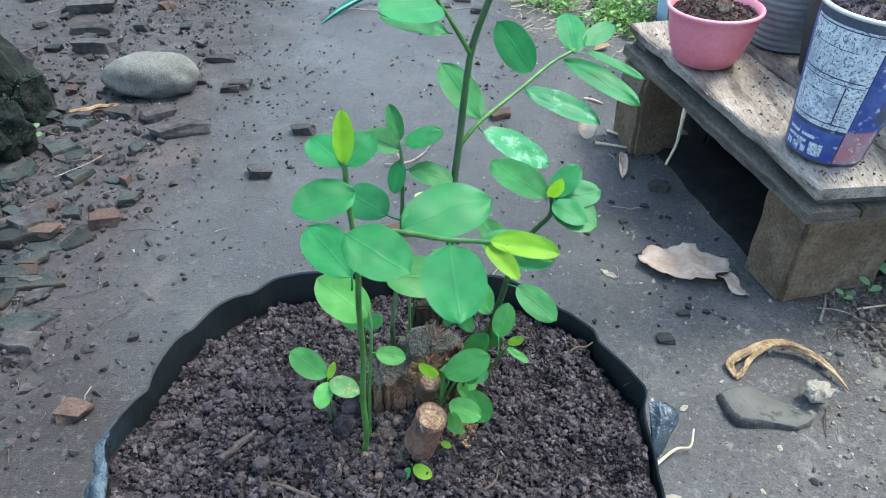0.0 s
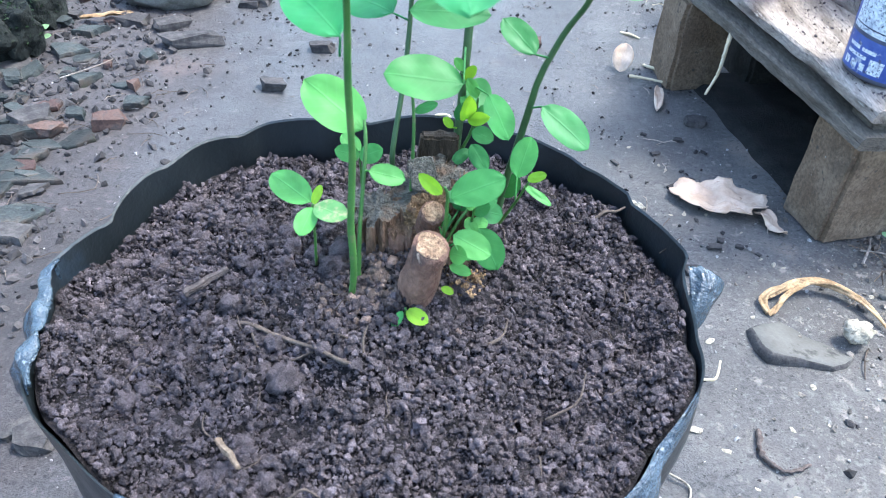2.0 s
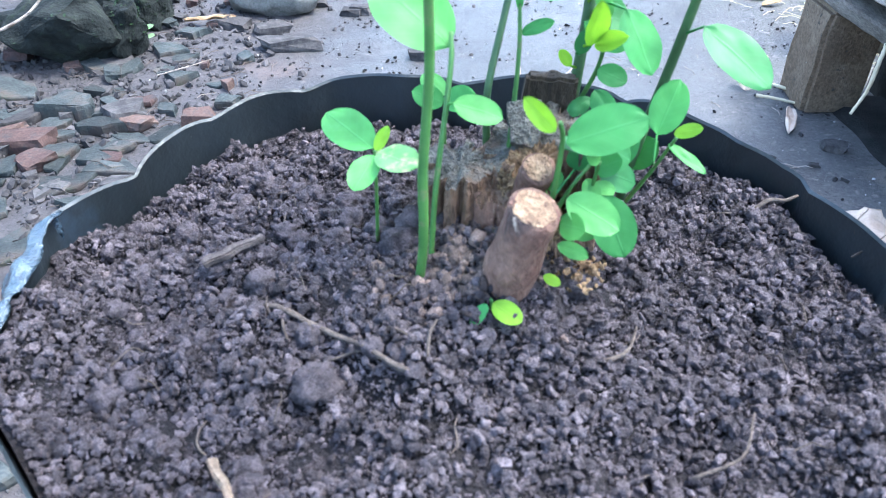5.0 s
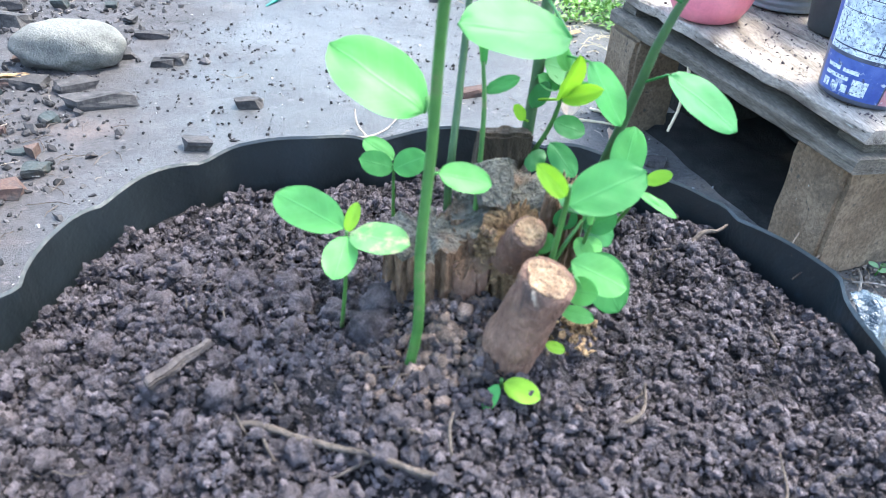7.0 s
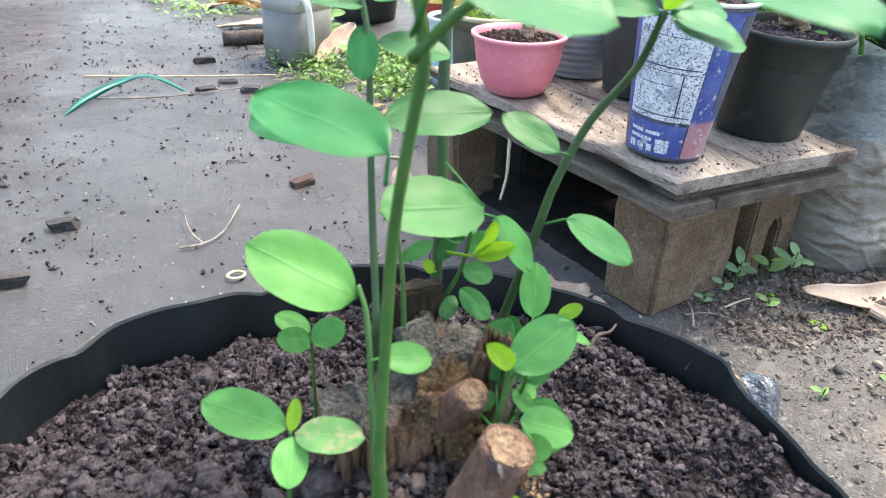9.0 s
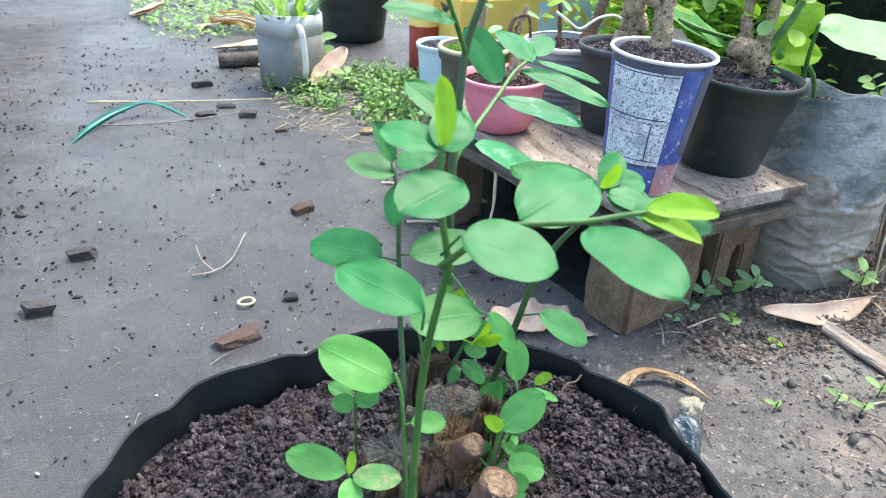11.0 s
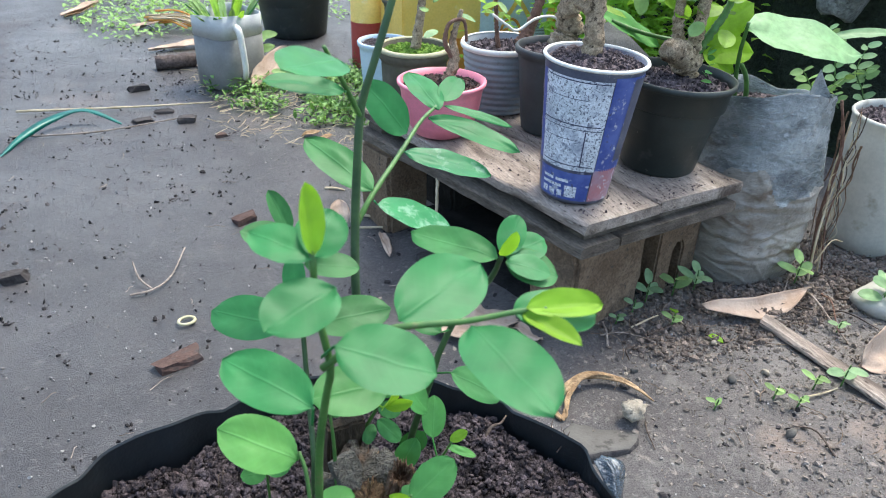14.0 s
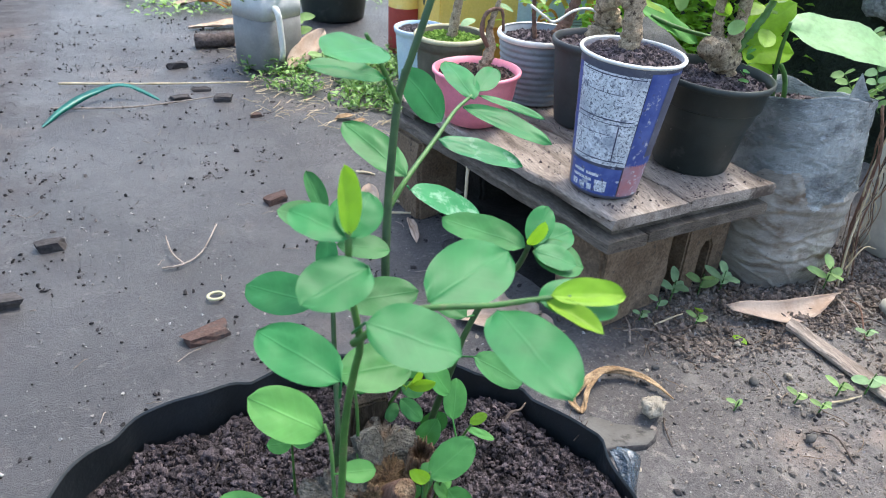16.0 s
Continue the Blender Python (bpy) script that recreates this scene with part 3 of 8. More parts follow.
def tube(bm, pts, r0, r1, n=16, sides=8, bumps=0.0, seed=0):
    """A tapered, closed tube along a smooth line."""
    line = spline(pts, n)
    rings = []
    for k, c in enumerate(line):
        d = (line[min(k + 1, n)] - line[max(k - 1, 0)]).normalized()
        u = d.cross(Vector((0.31, 0.87, 0.38))).normalized()
        v = d.cross(u)
        r = r0 + (r1 - r0) * k / n
        ring = []
        for s in range(sides):
            a = 2 * math.pi * s / sides
            w = u * math.cos(a) + v * math.sin(a)
            q = r * (1 + bumps * noise.noise((c + w * r) * (0.6 / max(r, 1e-4)) + Vector((seed, 0, 0))))
            ring.append(bm.verts.new(c + w * q))
        rings.append(ring)
    for a, b in zip(rings, rings[1:]):
        for s in range(sides):
            bm.faces.new((a[s], a[(s + 1) % sides], b[(s + 1) % sides], b[s]))
    bm.faces.new(rings[0][::-1])
    bm.faces.new(rings[-1])
    return bm


def lathe(profile, sides=48, wobble=0.0, seed=0):
    """A turned body from (radius, height) pairs; a radius of 0 closes it."""
    bm = bmesh.new()
    rings = []
    for r, z in profile:
        if r == 0:
            rings.append([bm.verts.new((0, 0, z))])
            continue
        ring = []
        for s in range(sides):
            a = 2 * math.pi * s / sides
            q = r * (1 + wobble * noise.noise(Vector((math.cos(a) * 2, math.sin(a) * 2, z * 12 + seed))))
            ring.append(bm.verts.new((q * math.cos(a), q * math.sin(a), z)))
        rings.append(ring)
    for a, b in zip(rings, rings[1:]):
        if len(a) == 1 and len(b) == 1:
            continue
        for s in range(sides):
            t = (s + 1) % sides
            if len(a) == 1:
                bm.faces.new((a[0], b[t], b[s]))
            elif len(b) == 1:
                bm.faces.new((a[s], a[t], b[0]))
            else:
                bm.faces.new((a[s], a[t], b[t], b[s]))
    return bm


def shift(bm, at, turn=0.0, lean=(0, 0)):
    bmesh.ops.transform(bm, matrix=pose(*at, lean[0], lean[1], turn), verts=bm.verts)
    return bm


def blade(bm, base, tip, width, up=(0, -0.35, 1), fold=0.25, droop=0.1, wide=0.5, ripple=0.02, seed=0, nl=12, nw=6):
    """A leaf blade from base to tip: an oval outline, folded at the midrib, drooping and rippled."""
    b, t = Vector(base), Vector(tip)
    d = t - b
    length = d.length
    d.normalize()
    side = d.cross(Vector(up)).normalized()
    nrm = side.cross(d).normalized()
    uv = bm.loops.layers.uv.verify()
    grid = []
    k = math.log(0.5) / math.log(wide)
    for i in range(nl + 1):
        s = i / nl
        w = width / 2 * max(1 - abs(2 * s ** k - 1) ** 2.15, 0.0) ** 0.62
        row = []
        for j in range(nw + 1):
            v = j / nw * 2 - 1
            h = abs(v) * w * fold - droop * length * (s * s - s * 0.3) + ripple * length * noise.noise(Vector((s * 4, v * 2.2, seed * 3.7)))
            row.append(bm.verts.new(b + d * (s * length) + side * (v * w) + nrm * h))
        grid.append(row)
    for i in range(nl):
        for j in range(nw):
            f = bm.faces.new((grid[i][j], grid[i + 1][j], grid[i + 1][j + 1], grid[i][j + 1]))
            for lp, (a, c) in zip(f.loops, ((i, j), (i + 1, j), (i + 1, j + 1), (i, j + 1))):
                lp[uv].uv = (a / nl, c / nw)
    return bm


def rock_mesh(size, seed, cuts=7, level=2, rough=0.12, flat=0.0):
    """A stone: a lump with broken faces (cuts) and a rough skin, its foot at z = 0."""
    rnd = random.Random(seed)
    bm = bmesh.new()
    bmesh.ops.create_icosphere(bm, subdivisions=level, radius=1.0)
    planes = []
    for _ in range(cuts):
        n = Vector((rnd.gauss(0, 1), rnd.gauss(0, 1), rnd.gauss(0, 0.7))).normalized()
        planes.append((n, rnd.uniform(0.5, 0.8)))
    if flat:
        planes += [(Vector((0, 0, 1)), flat), (Vector((0, 0, -1)), flat)]
    for v in bm.verts:
        for n, d in planes:
            over = v.co.dot(n) - d
            if over > 0:
                v.co -= n * over
        v.co *= 1 + rough * noise.noise(v.co * 2.3 + Vector((seed * 1.3, 0, 0)))
    for v in bm.verts:
        v.co = Vector((v.co.x * size[0] / 2, v.co.y * size[1] / 2, v.co.z * size[2] / 2))
    low = min(v.co.z for v in bm.verts)
    for v in bm.verts:
        v.co.z -= low
    return bm


def chunk_mesh(size, seed):
    """A broken block: a knocked-about cuboid with chipped faces, its foot at z = 0."""
    rnd = random.Random(seed)
    bm = bmesh.new()
    bmesh.ops.create_cube(bm, size=1.0)
    for v in bm.verts:
        v.co += Vector((rnd.uniform(-0.27, 0.2), rnd.uniform(-0.27, 0.2), rnd.uniform(-0.3, 0.12)))
    bmesh.ops.subdivide_edges(bm, edges=bm.edges, cuts=2, use_grid_fill=True)
    for v in bm.verts:
        d = v.co.normalized()
        v.co = v.co * (1 + 0.17 * noise.noise(v.co * 2.5 + Vector((seed, 0, 0))) + 0.05 * noise.noise(v.co * 7 + Vector((0, seed, 0)))) - d * max(v.co.length - 0.72, 0) * 0.5
        v.co = Vector((v.co.x * size[0], v.co.y * size[1], v.co.z * size[2]))
    low = min(v.co.z for v in bm.verts)
    for v in bm.verts:
        v.co.z -= low
    return bm


def stone(name, at, size, turn, seed, mat, label, category, group="", cuts=7, level=2, rough=0.12, flat=0.0, lean=(0, 0), smooth=False):
    bm = chunk_mesh(size, seed) if cuts == 99 else rock_mesh(size, seed, cuts, level, rough, flat)
    ob = part(name, bm, mat, None, "", smooth)
    ob.matrix_world = pose(at[0], at[1], at[2], lean[0], lean[1], turn)
    return tagged(ob, label, category, group)


def shard_mesh(size, thick, seed, n=6):
    """A flat broken piece with a ragged outline and chipped upper edge."""
    rnd = random.Random(seed)
    bm = bmesh.new()
    ring = []
    for k in range(n):
        a = 2 * math.pi * (k + rnd.uniform(-0.42, 0.42)) / n
        r = rnd.uniform(0.6, 1.2)
        ring.append((math.cos(a) * size[0] / 2 * r, math.sin(a) * size[1] / 2 * r))
    dense = []
    for k in range(n):
        a, b = ring[k], ring[(k + 1) % n]
        for s in range(3):
            u = s / 3
            j = 0.03 * size[0] * (s > 0)
            dense.append((a[0] + (b[0] - a[0]) * u + rnd.uniform(-j, j), a[1] + (b[1] - a[1]) * u + rnd.uniform(-j, j)))
    layers = []
    for sc, z in ((0.97, 0.0), (1.0, thick * 0.4), (0.98, thick * 0.85), (0.93, thick)):
        layers.append([bm.verts.new((x * sc, y * sc, z + thick * 0.12 * noise.noise(Vector((x * 30, y * 30, seed))))) for x, y in dense])
    for a, b in zip(layers, layers[1:]):
        for k in range(len(dense)):
            t = (k + 1) % len(dense)
            bm.faces.new((a[k], a[t], b[t], b[k]))
    bm.faces.new(layers[0][::-1])
    bm.faces.new(layers[-1])
    return bm


def shard(at, size, thick, turn, seed, mat="slate", lean=(0, 0), name="slate_shard", label="flat grey-green slate shard lying on the ground", category="stone shard", group="slate shards", n=6):
    ob = part(name, shard_mesh(size, thick, seed, n), mat, None, "", False)
    ob.matrix_world = pose(at[0], at[1], at[2], lean[0], lean[1], turn)
    return tagged(ob, label, category, group)


def crumbs(points, sizes, seed):
    """Many small lumps as vertex and face lists."""
    rng = np.random.default_rng(seed)
    p = (1 + 5 ** 0.5) / 2
    base = np.array([(-1, p, 0), (1, p, 0), (-1, -p, 0), (1, -p, 0), (0, -1, p), (0, 1, p), (0, -1, -p), (0, 1, -p), (p, 0, -1), (p, 0, 1), (-p, 0, -1), (-p, 0, 1)]) / 1.9
    tri = np.array([(0, 11, 5), (0, 5, 1), (0, 1, 7), (0, 7, 10), (0, 10, 11), (1, 5, 9), (5, 11, 4), (11, 10, 2), (10, 7, 6), (7, 1, 8),
                    (3, 9, 4), (3, 4, 2), (3, 2, 6), (3, 6, 8), (3, 8, 9), (4, 9, 5), (2, 4, 11), (6, 2, 10), (8, 6, 7), (9, 8, 1)])
    n = len(points)
    q = rng.normal(size=(n, 4))
    q /= np.linalg.norm(q, axis=1)[:, None]
    w, x, y, z = q.T
    rot = np.stack([np.stack([1 - 2 * (y * y + z * z), 2 * (x * y - z * w), 2 * (x * z + y * w)], -1),
                    np.stack([2 * (x * y + z * w), 1 - 2 * (x * x + z * z), 2 * (y * z - x * w)], -1),
                    np.stack([2 * (x * z - y * w), 2 * (y * z + x * w), 1 - 2 * (x * x + y * y)], -1)], 1)
    v = base[None] * rng.uniform(0.45, 1.4, (n, 12, 1)) * rng.uniform(0.5, 1.35, (n, 1, 3))
    v = np.einsum("nij,nkj->nki", rot, v) * np.asarray(sizes)[:, None, None] + np.asarray(points)[:, None]
    f = tri[None] + (np.arange(n) * 12)[:, None, None]
    return v.reshape(-1, 3).tolist(), f.reshape(-1, 3).tolist()


def leaflets(points, length, seed, up=0.5, ratio=0.45, droop=0.2):
    """Many small folded leaves as vertex and face lists, six points each."""
    rng = np.random.default_rng(seed)
    n = len(points)
    a = rng.uniform(0, 2 * np.pi, n)
    el = rng.normal(up, 0.35, n)
    d = np.stack([np.cos(a) * np.cos(el), np.sin(a) * np.cos(el), np.sin(el)], -1)
    s = np.stack([-np.sin(a), np.cos(a), rng.normal(0, 0.25, n)], -1)
    nr = np.cross(d, s)
    nr *= np.sign(nr[:, 2:3])
    ln = np.asarray(length)[:, None]
    p = np.asarray(points)
    w = ln * ratio / 2
    v = np.stack([p, p + d * ln * 0.35 + s * w + nr * w * 0.35, p + d * ln * 0.4, p + d * ln * 0.35 - s * w + nr * w * 0.35,
                  p + d * ln * 0.75 + s * w * 0.75 - nr * ln * droop * 0.3, p + d * ln * 0.75 - s * w * 0.75 - nr * ln * droop * 0.3, p + d * ln - nr * ln * droop], 1)
    f = np.array([(0, 2, 1), (0, 3, 2), (1, 2, 6), (1, 6, 4), (2, 3, 6), (3, 5, 6)])
    f = f[None] + (np.arange(n) * 7)[:, None, None]
    return v.reshape(-1, 3).tolist(), f.reshape(-1, 3).tolist()


def prism(corners, z0, z1, seed=0, cuts=14, wear=0.0015):
    """A board over four plan corners, its long sides divided and slightly worn."""
    bm = bmesh.new()
    a, b, c, d = [Vector((*q, 0)) for q in corners]
    rings = []
    for i in range(cuts + 1):
        s = i / cuts
        p, q = a.lerp(d, s), b.lerp(c, s)
        e = (q - p).normalized() * 0.002
        ring = []
        for co, z in ((p + e, z0), (q - e, z0), (q, z0 + 0.002), (q, z1 - 0.003), (q - e * 1.5, z1), (p + e * 1.5, z1), (p, z1 - 0.003), (p, z0 + 0.002)):
            w = Vector((noise.noise(Vector((co.x * 40, co.y * 40, z * 60 + seed))), noise.noise(Vector((co.y * 40, co.x * 30, z * 50 + seed + 9))), noise.noise(Vector((co.x * 25, co.y * 25, seed + 4)))))
            ring.append(bm.verts.new(Vector((co.x, co.y, z)) + w * wear))
        rings.append(ring)
    for r, t in zip(rings, rings[1:]):
        for k in range(8):
            bm.faces.new((r[k], r[(k + 1) % 8], t[(k + 1) % 8], t[k]))
    bm.faces.new(rings[0])
    bm.faces.new(rings[-1][::-1])
    bmesh.ops.recalc_face_normals(bm, faces=bm.faces)
    return bm


def box_mesh(sx, sy, sz, bevel=0.004):
    bm = bmesh.new()
    bmesh.ops.create_cube(bm, size=1.0)
    bmesh.ops.scale(bm, vec=(sx, sy, sz), verts=bm.verts)
    bmesh.ops.translate(bm, vec=(0, 0, sz / 2), verts=bm.verts)
    bmesh.ops.bevel(bm, geom=bm.edges, offset=bevel, segments=2, affect="EDGES")
    return bm


# ---- ground ----
def axis(lo, hi, fine, reach):
    mid = list(np.arange(lo, hi + fine / 2, fine))
    out, step_, at = [], fine, hi
    while at < reach:
        step_ *= 1.35
        at += step_
        out.append(at)
    return [lo - (v - hi) for v in out[::-1]] + mid + out


def ground_height(x, y):
    out = max(-1.4 - x, x - 2.2, -0.2 - y, y - 3.5, 0)
    fade = max(1 - out / 0.4, 0)
    z = 0.006 * max(1 - out / 2, 0) * noise.noise(Vector((x * 2.1, y * 2.1, 0.3))) + 0.0022 * fade * noise.noise(Vector((x * 17, y * 17, 2.0)))
    rough = min(max((x - 0.38) / 0.2, 0), 1) * min(max((1.5 - y) / 0.3, 0), 1) + min(max((-0.42 - x) / 0.15, 0), 1)
    return z + fade * rough * (0.005 * noise.noise(Vector((x * 30, y * 30, 5.0))) + 0.003 * noise.noise(Vector((x * 80, y * 80, 7.0))))


xs, ys = axis(-1.4, 2.2, 0.0105, 160), axis(-0.2, 3.5, 0.0105, 160)
gv = [(x, y, ground_height(x, y)) for y in ys for x in xs]
nx = len(xs)
gf = [(j * nx + i, j * nx + i + 1, (j + 1) * nx + i + 1, (j + 1) * nx + i) for j in range(len(ys) - 1) for i in range(nx - 1)]
gm = bpy.data.meshes.new("ground")
gm.from_pydata(gv, [], gf)
gm.polygons.foreach_set("use_smooth", [True] * len(gm.polygons))
gm.materials.append(M["ground"])
ground = tagged(new("ground", gm), "damp grey trodden earth path scattered with grit", "ground", "", "structure")

# ---- grow bag with its soil ----
BX, BY, RX, RY = -0.0275, 0.285, 0.142, 0.1265


def rim_radius(a, z):
    """The bag's outline: a squarish oval with creases that grow towards the lip."""
    c, s = abs(math.cos(a)), abs(math.sin(a))
    r = 1.0 / ((c / RX) ** 2.25 + (s / RY) ** 2.25) ** (1 / 2.25)
    lip = min(max((z - 0.22) / 0.12, 0), 1)
    crease = 0.004 * noise.noise(Vector((math.cos(a) * 2.5, math.sin(a) * 2.5, z * 4))) + 0.0016 * lip * math.sin(a * 11 + 1.5 * math.sin(a * 3)) * (0.5 + noise.noise(Vector((math.cos(a), math.sin(a), 3.0))))
    fold = 0.003 * noise.noise(Vector((math.cos(a) * 5, math.sin(a) * 5, z * 22)))
    flare = 0.003 * min(max((z - 0.27) / 0.045, 0), 1) ** 2 * min(max(0.35 - math.sin(a), 0), 1)
    flare -= 0.004 * lip * crimp(a)
    for at, wide, push in ((3.24, 0.1, 0.006), (2.86, 0.14, -0.006), (1.2, 0.25, 0.004), (0.22, 0.1, 0.003), (2.15, 0.09, 0.003), (1.9, 0.1, -0.002), (0.73, 0.07, -0.0035), (0.54, 0.05, 0.0035), (0.18, 0.05, 0.003), (2.13, 0.06, -0.003)):
        flare += push * lip * math.exp(-(((a - at + math.pi) % (2 * math.pi) - math.pi) / wide) ** 2)
    return flare + r * (0.93 + 0.07 * min(z / 0.3, 1) + 0.03 * math.sin(min(z / 0.34, 1) * math.pi)) + crease + fold


FOLDS = (0.5, 1.15, 1.75, 2.3, 2.62, 2.95, 3.5, 4.1, 4.6, 5.2, 5.7, 6.1)


def crimp(a):
    """Sharp folds of the film, strongest at a few places round the lip."""
    return sum((0.6 + 0.4 * math.sin(f * 7)) * math.exp(-abs((a - f + math.pi) % (2 * math.pi) - math.pi) / 0.07) for f in FOLDS)


def rim_height(a):
    back = 0.5 + 0.5 * math.sin(a)
    return 0.3175 + 0.014 * back - 0.0055 * crimp(a) + 0.003 + 0.004 * noise.noise(Vector((math.cos(a) * 4, math.sin(a) * 4, 8.0)))


def soil_height(x, y):
    dx, dy = x - BX, y - BY
    r = math.hypot(dx / RX, dy / RY)
    z = 0.309 + 0.006 * (1 - r) + 0.02 * math.exp(-(((x + 0.018) / 0.05) ** 2 + ((y - 0.275) / 0.05) ** 2)) + 0.006 * math.exp(-(((x + 0.1) / 0.03) ** 2 + ((y - 0.28) / 0.05) ** 2))
    z += 0.004 * min(max(r - 0.55, 0) / 0.3, 1) * min(max(dy / RY - 0.1, 0) / 0.4, 1)
    z -= 0.0045 * min(max(r - 0.72, 0) / 0.2, 1) * min(max(0.25 - dx / RX, 0) / 0.5, 1) * min(max(dy / RY + 0.1, 0) / 0.3, 1)
    hyp = max(math.hypot(dx, dy), 1e-4)
    front = min(max(0.12 + 0.25 * max(dx / hyp, 0) - dy / hyp, 0) / 0.45, 1)
    z += (rim_height(math.atan2(dy, dx)) - 0.0055 - z) * front * min(max(r - 0.7, 0) / 0.24, 1) ** 1.5
    return z + 0.007 * noise.noise(Vector((x * 32, y * 32, 1.0))) + 0.004 * noise.noise(Vector((x * 90, y * 90, 2.0)))


bag = thing("grow_bag", (BX, BY, 0), "black plastic grow bag with crumpled lip, standing on the earth", "grow bag")
bm = bmesh.new()
SEG, LEV = 220, 26
rings = []
for k in range(LEV + 1):
    ring = []
    for s in range(SEG):
        a = 2 * math.pi * s / SEG
        z = rim_height(a) * k / LEV
        r = rim_radius(a, z)
        ring.append(bm.verts.new((BX + r * math.cos(a), BY + r * math.sin(a), z + 0.001)))
    rings.append(ring)
for k in range(7):
    ring = []
    for s in range(SEG):
        a = 2 * math.pi * s / SEG
        z = rim_height(a) - 0.008 * k
        r = rim_radius(a, rim_height(a) - 0.004 * k) - 0.0009 - 0.0006 * k
        ring.append(bm.verts.new((BX + r * math.cos(a), BY + r * math.sin(a), z)))
    rings.append(ring)
for p, q in zip(rings, rings[1:]):
    for s in range(SEG):
        t = (s + 1) % SEG
        bm.faces.new((p[s], p[t], q[t], q[s]))
bm.faces.new(rings[0][::-1])
for ring in (rings[LEV], rings[LEV + 1]):
    for s in range(SEG):
        e = bm.edges.get((ring[s], ring[(s + 1) % SEG]))
        if e:
            e.smooth = False
part("bag_wall", bm, "plastic_bag", bag)


def flap(pts_of, name, label, mat="tab_film", n=18):
    """A creased tab of film, doubled so that it has thickness."""
    bm = bmesh.new()
    lay = []
    for off in (0.0, 0.0012):
        lay.append([[bm.verts.new(pts_of(i / n, j / n) + Vector((0, -off, -off * 0.3))) for j in range(n + 1)] for i in range(n + 1)])
    for g in lay:
        for i in range(n):
            for j in range(n):
                bm.faces.new((g[i][j], g[i + 1][j], g[i + 1][j + 1], g[i][j + 1]))
    for i in range(n):
        for j in (0, n):
            bm.faces.new((lay[0][i][j], lay[0][i + 1][j], lay[1][i + 1][j], lay[1][i][j]))
            bm.faces.new((lay[0][j][i], lay[0][j][i + 1], lay[1][j][i + 1], lay[1][j][i]))
    bmesh.ops.recalc_face_normals(bm, faces=bm.faces)
    return part(name, bm, mat, bag, label)


def tab_film(u, v):
    """A tab that folds outward over the lip, rounded at its free edge and narrowing downward."""
    out = 0.0155 * max(math.sin(math.pi * (0.2 + 0.78 * u)), 0) ** 0.55 * v
    return Vector((0.1165 + out + 0.002 * math.sin(u * 7) * v, 0.3025 - 0.022 * u + 0.003 * v, 0.3295 - 0.005 * u - 0.013 * u * u - 0.004 * v * v + 0.005 * math.sin(v * math.pi) * math.sin(u * 3.1) + 0.002 * noise.noise(Vector((u * 5, v * 5, 1)))))


flap(tab_film, "bag_tab", "glossy folded tab of bag film")


def lip_film(u, v):
    a = 3.2 + 0.5 * u
    r = rim_radius(a, rim_height(a)) - 0.004 + (0.011 * math.sin(v * 1.7) + 0.004 * math.sin(u * 19) * v + 0.003 * noise.noise(Vector((u * 9, v * 5, 1)))) * math.sin(math.pi * min(max(u, 0.02), 0.98)) ** 0.5
    return Vector((BX + r * math.cos(a), BY + r * math.sin(a), rim_height(a) + 0.0015 + 0.012 * v - 0.034 * v * v + 0.003 * noise.noise(Vector((u * 7, v * 3, 5)))))


flap(lip_film, "lip_fold", "pale glossy crumpled fold of bag film")


def front_lip(u, v):
    a = 4.15 + 1.75 * u
    r = rim_radius(a, rim_height(a)) - 0.001 + (0.008 * v + 0.002 * math.sin(u * 31) * v + 0.003 * v * noise.noise(Vector((u * 14, v * 2, 1)))) * math.sin(math.pi * min(max(u, 0.02), 0.98)) ** 0.6
    return Vector((BX + r * math.cos(a), BY + r * math.sin(a), rim_height(a) + 0.0012 + (0.004 * v - 0.02 * v * v) * math.sin(math.pi * min(max(u, 0.02), 0.98)) ** 0.6 + 0.0015 * noise.noise(Vector((u * 20, v * 3, 5)))))


flap(front_lip, "front_lip", "glossy blue-black turned-over lip", "lip_film", 60)

soil = thing("potting_soil", (BX, BY, 0.28), "dark crumbly moist potting soil filling the grow bag", "soil")
bm = bmesh.new()
rings = [[bm.verts.new((BX, BY, soil_height(BX, BY)))]]
for k in range(1, 61):
    ring = []
    for s in range(180):
        a = 2 * math.pi * s / 180
        r = (rim_radius(a, 0.315) - 0.0028) * k / 60
        x, y = BX + r * math.cos(a), BY + r * math.sin(a)
        ring.append(bm.verts.new((x, y, soil_height(x, y))))
    rings.append(ring)
for p, q in zip(rings, rings[1:]):
    for s in range(180):
        t = (s + 1) % 180
        bm.faces.new((p[0], q[s], q[t]) if len(p) == 1 else (p[s], q[s], q[t], p[t]))
part("soil_body", bm, "soil", soil)


def clod_mesh(size, seed):
    """A lump of stuck-together crumbs with pits and knobs."""
    bm = bmesh.new()
    bmesh.ops.create_icosphere(bm, subdivisions=3, radius=0.5)
    for v in bm.verts:
        d = v.co.normalized()
        v.co = d * 0.5 * (1 + 0.42 * noise.noise(d * 1.6 + Vector((seed, 0, 0))) + 0.34 * noise.noise(d * 4.5 + Vector((0, seed, 0))) + 0.32 * noise.noise(d * 10 + Vector((0, 0, seed))))
        v.co = Vector((v.co.x, v.co.y * 0.85, v.co.z * 0.75 + 0.3)) * size
    return bm


rng = np.random.default_rng(4)
pts, sz = [], []
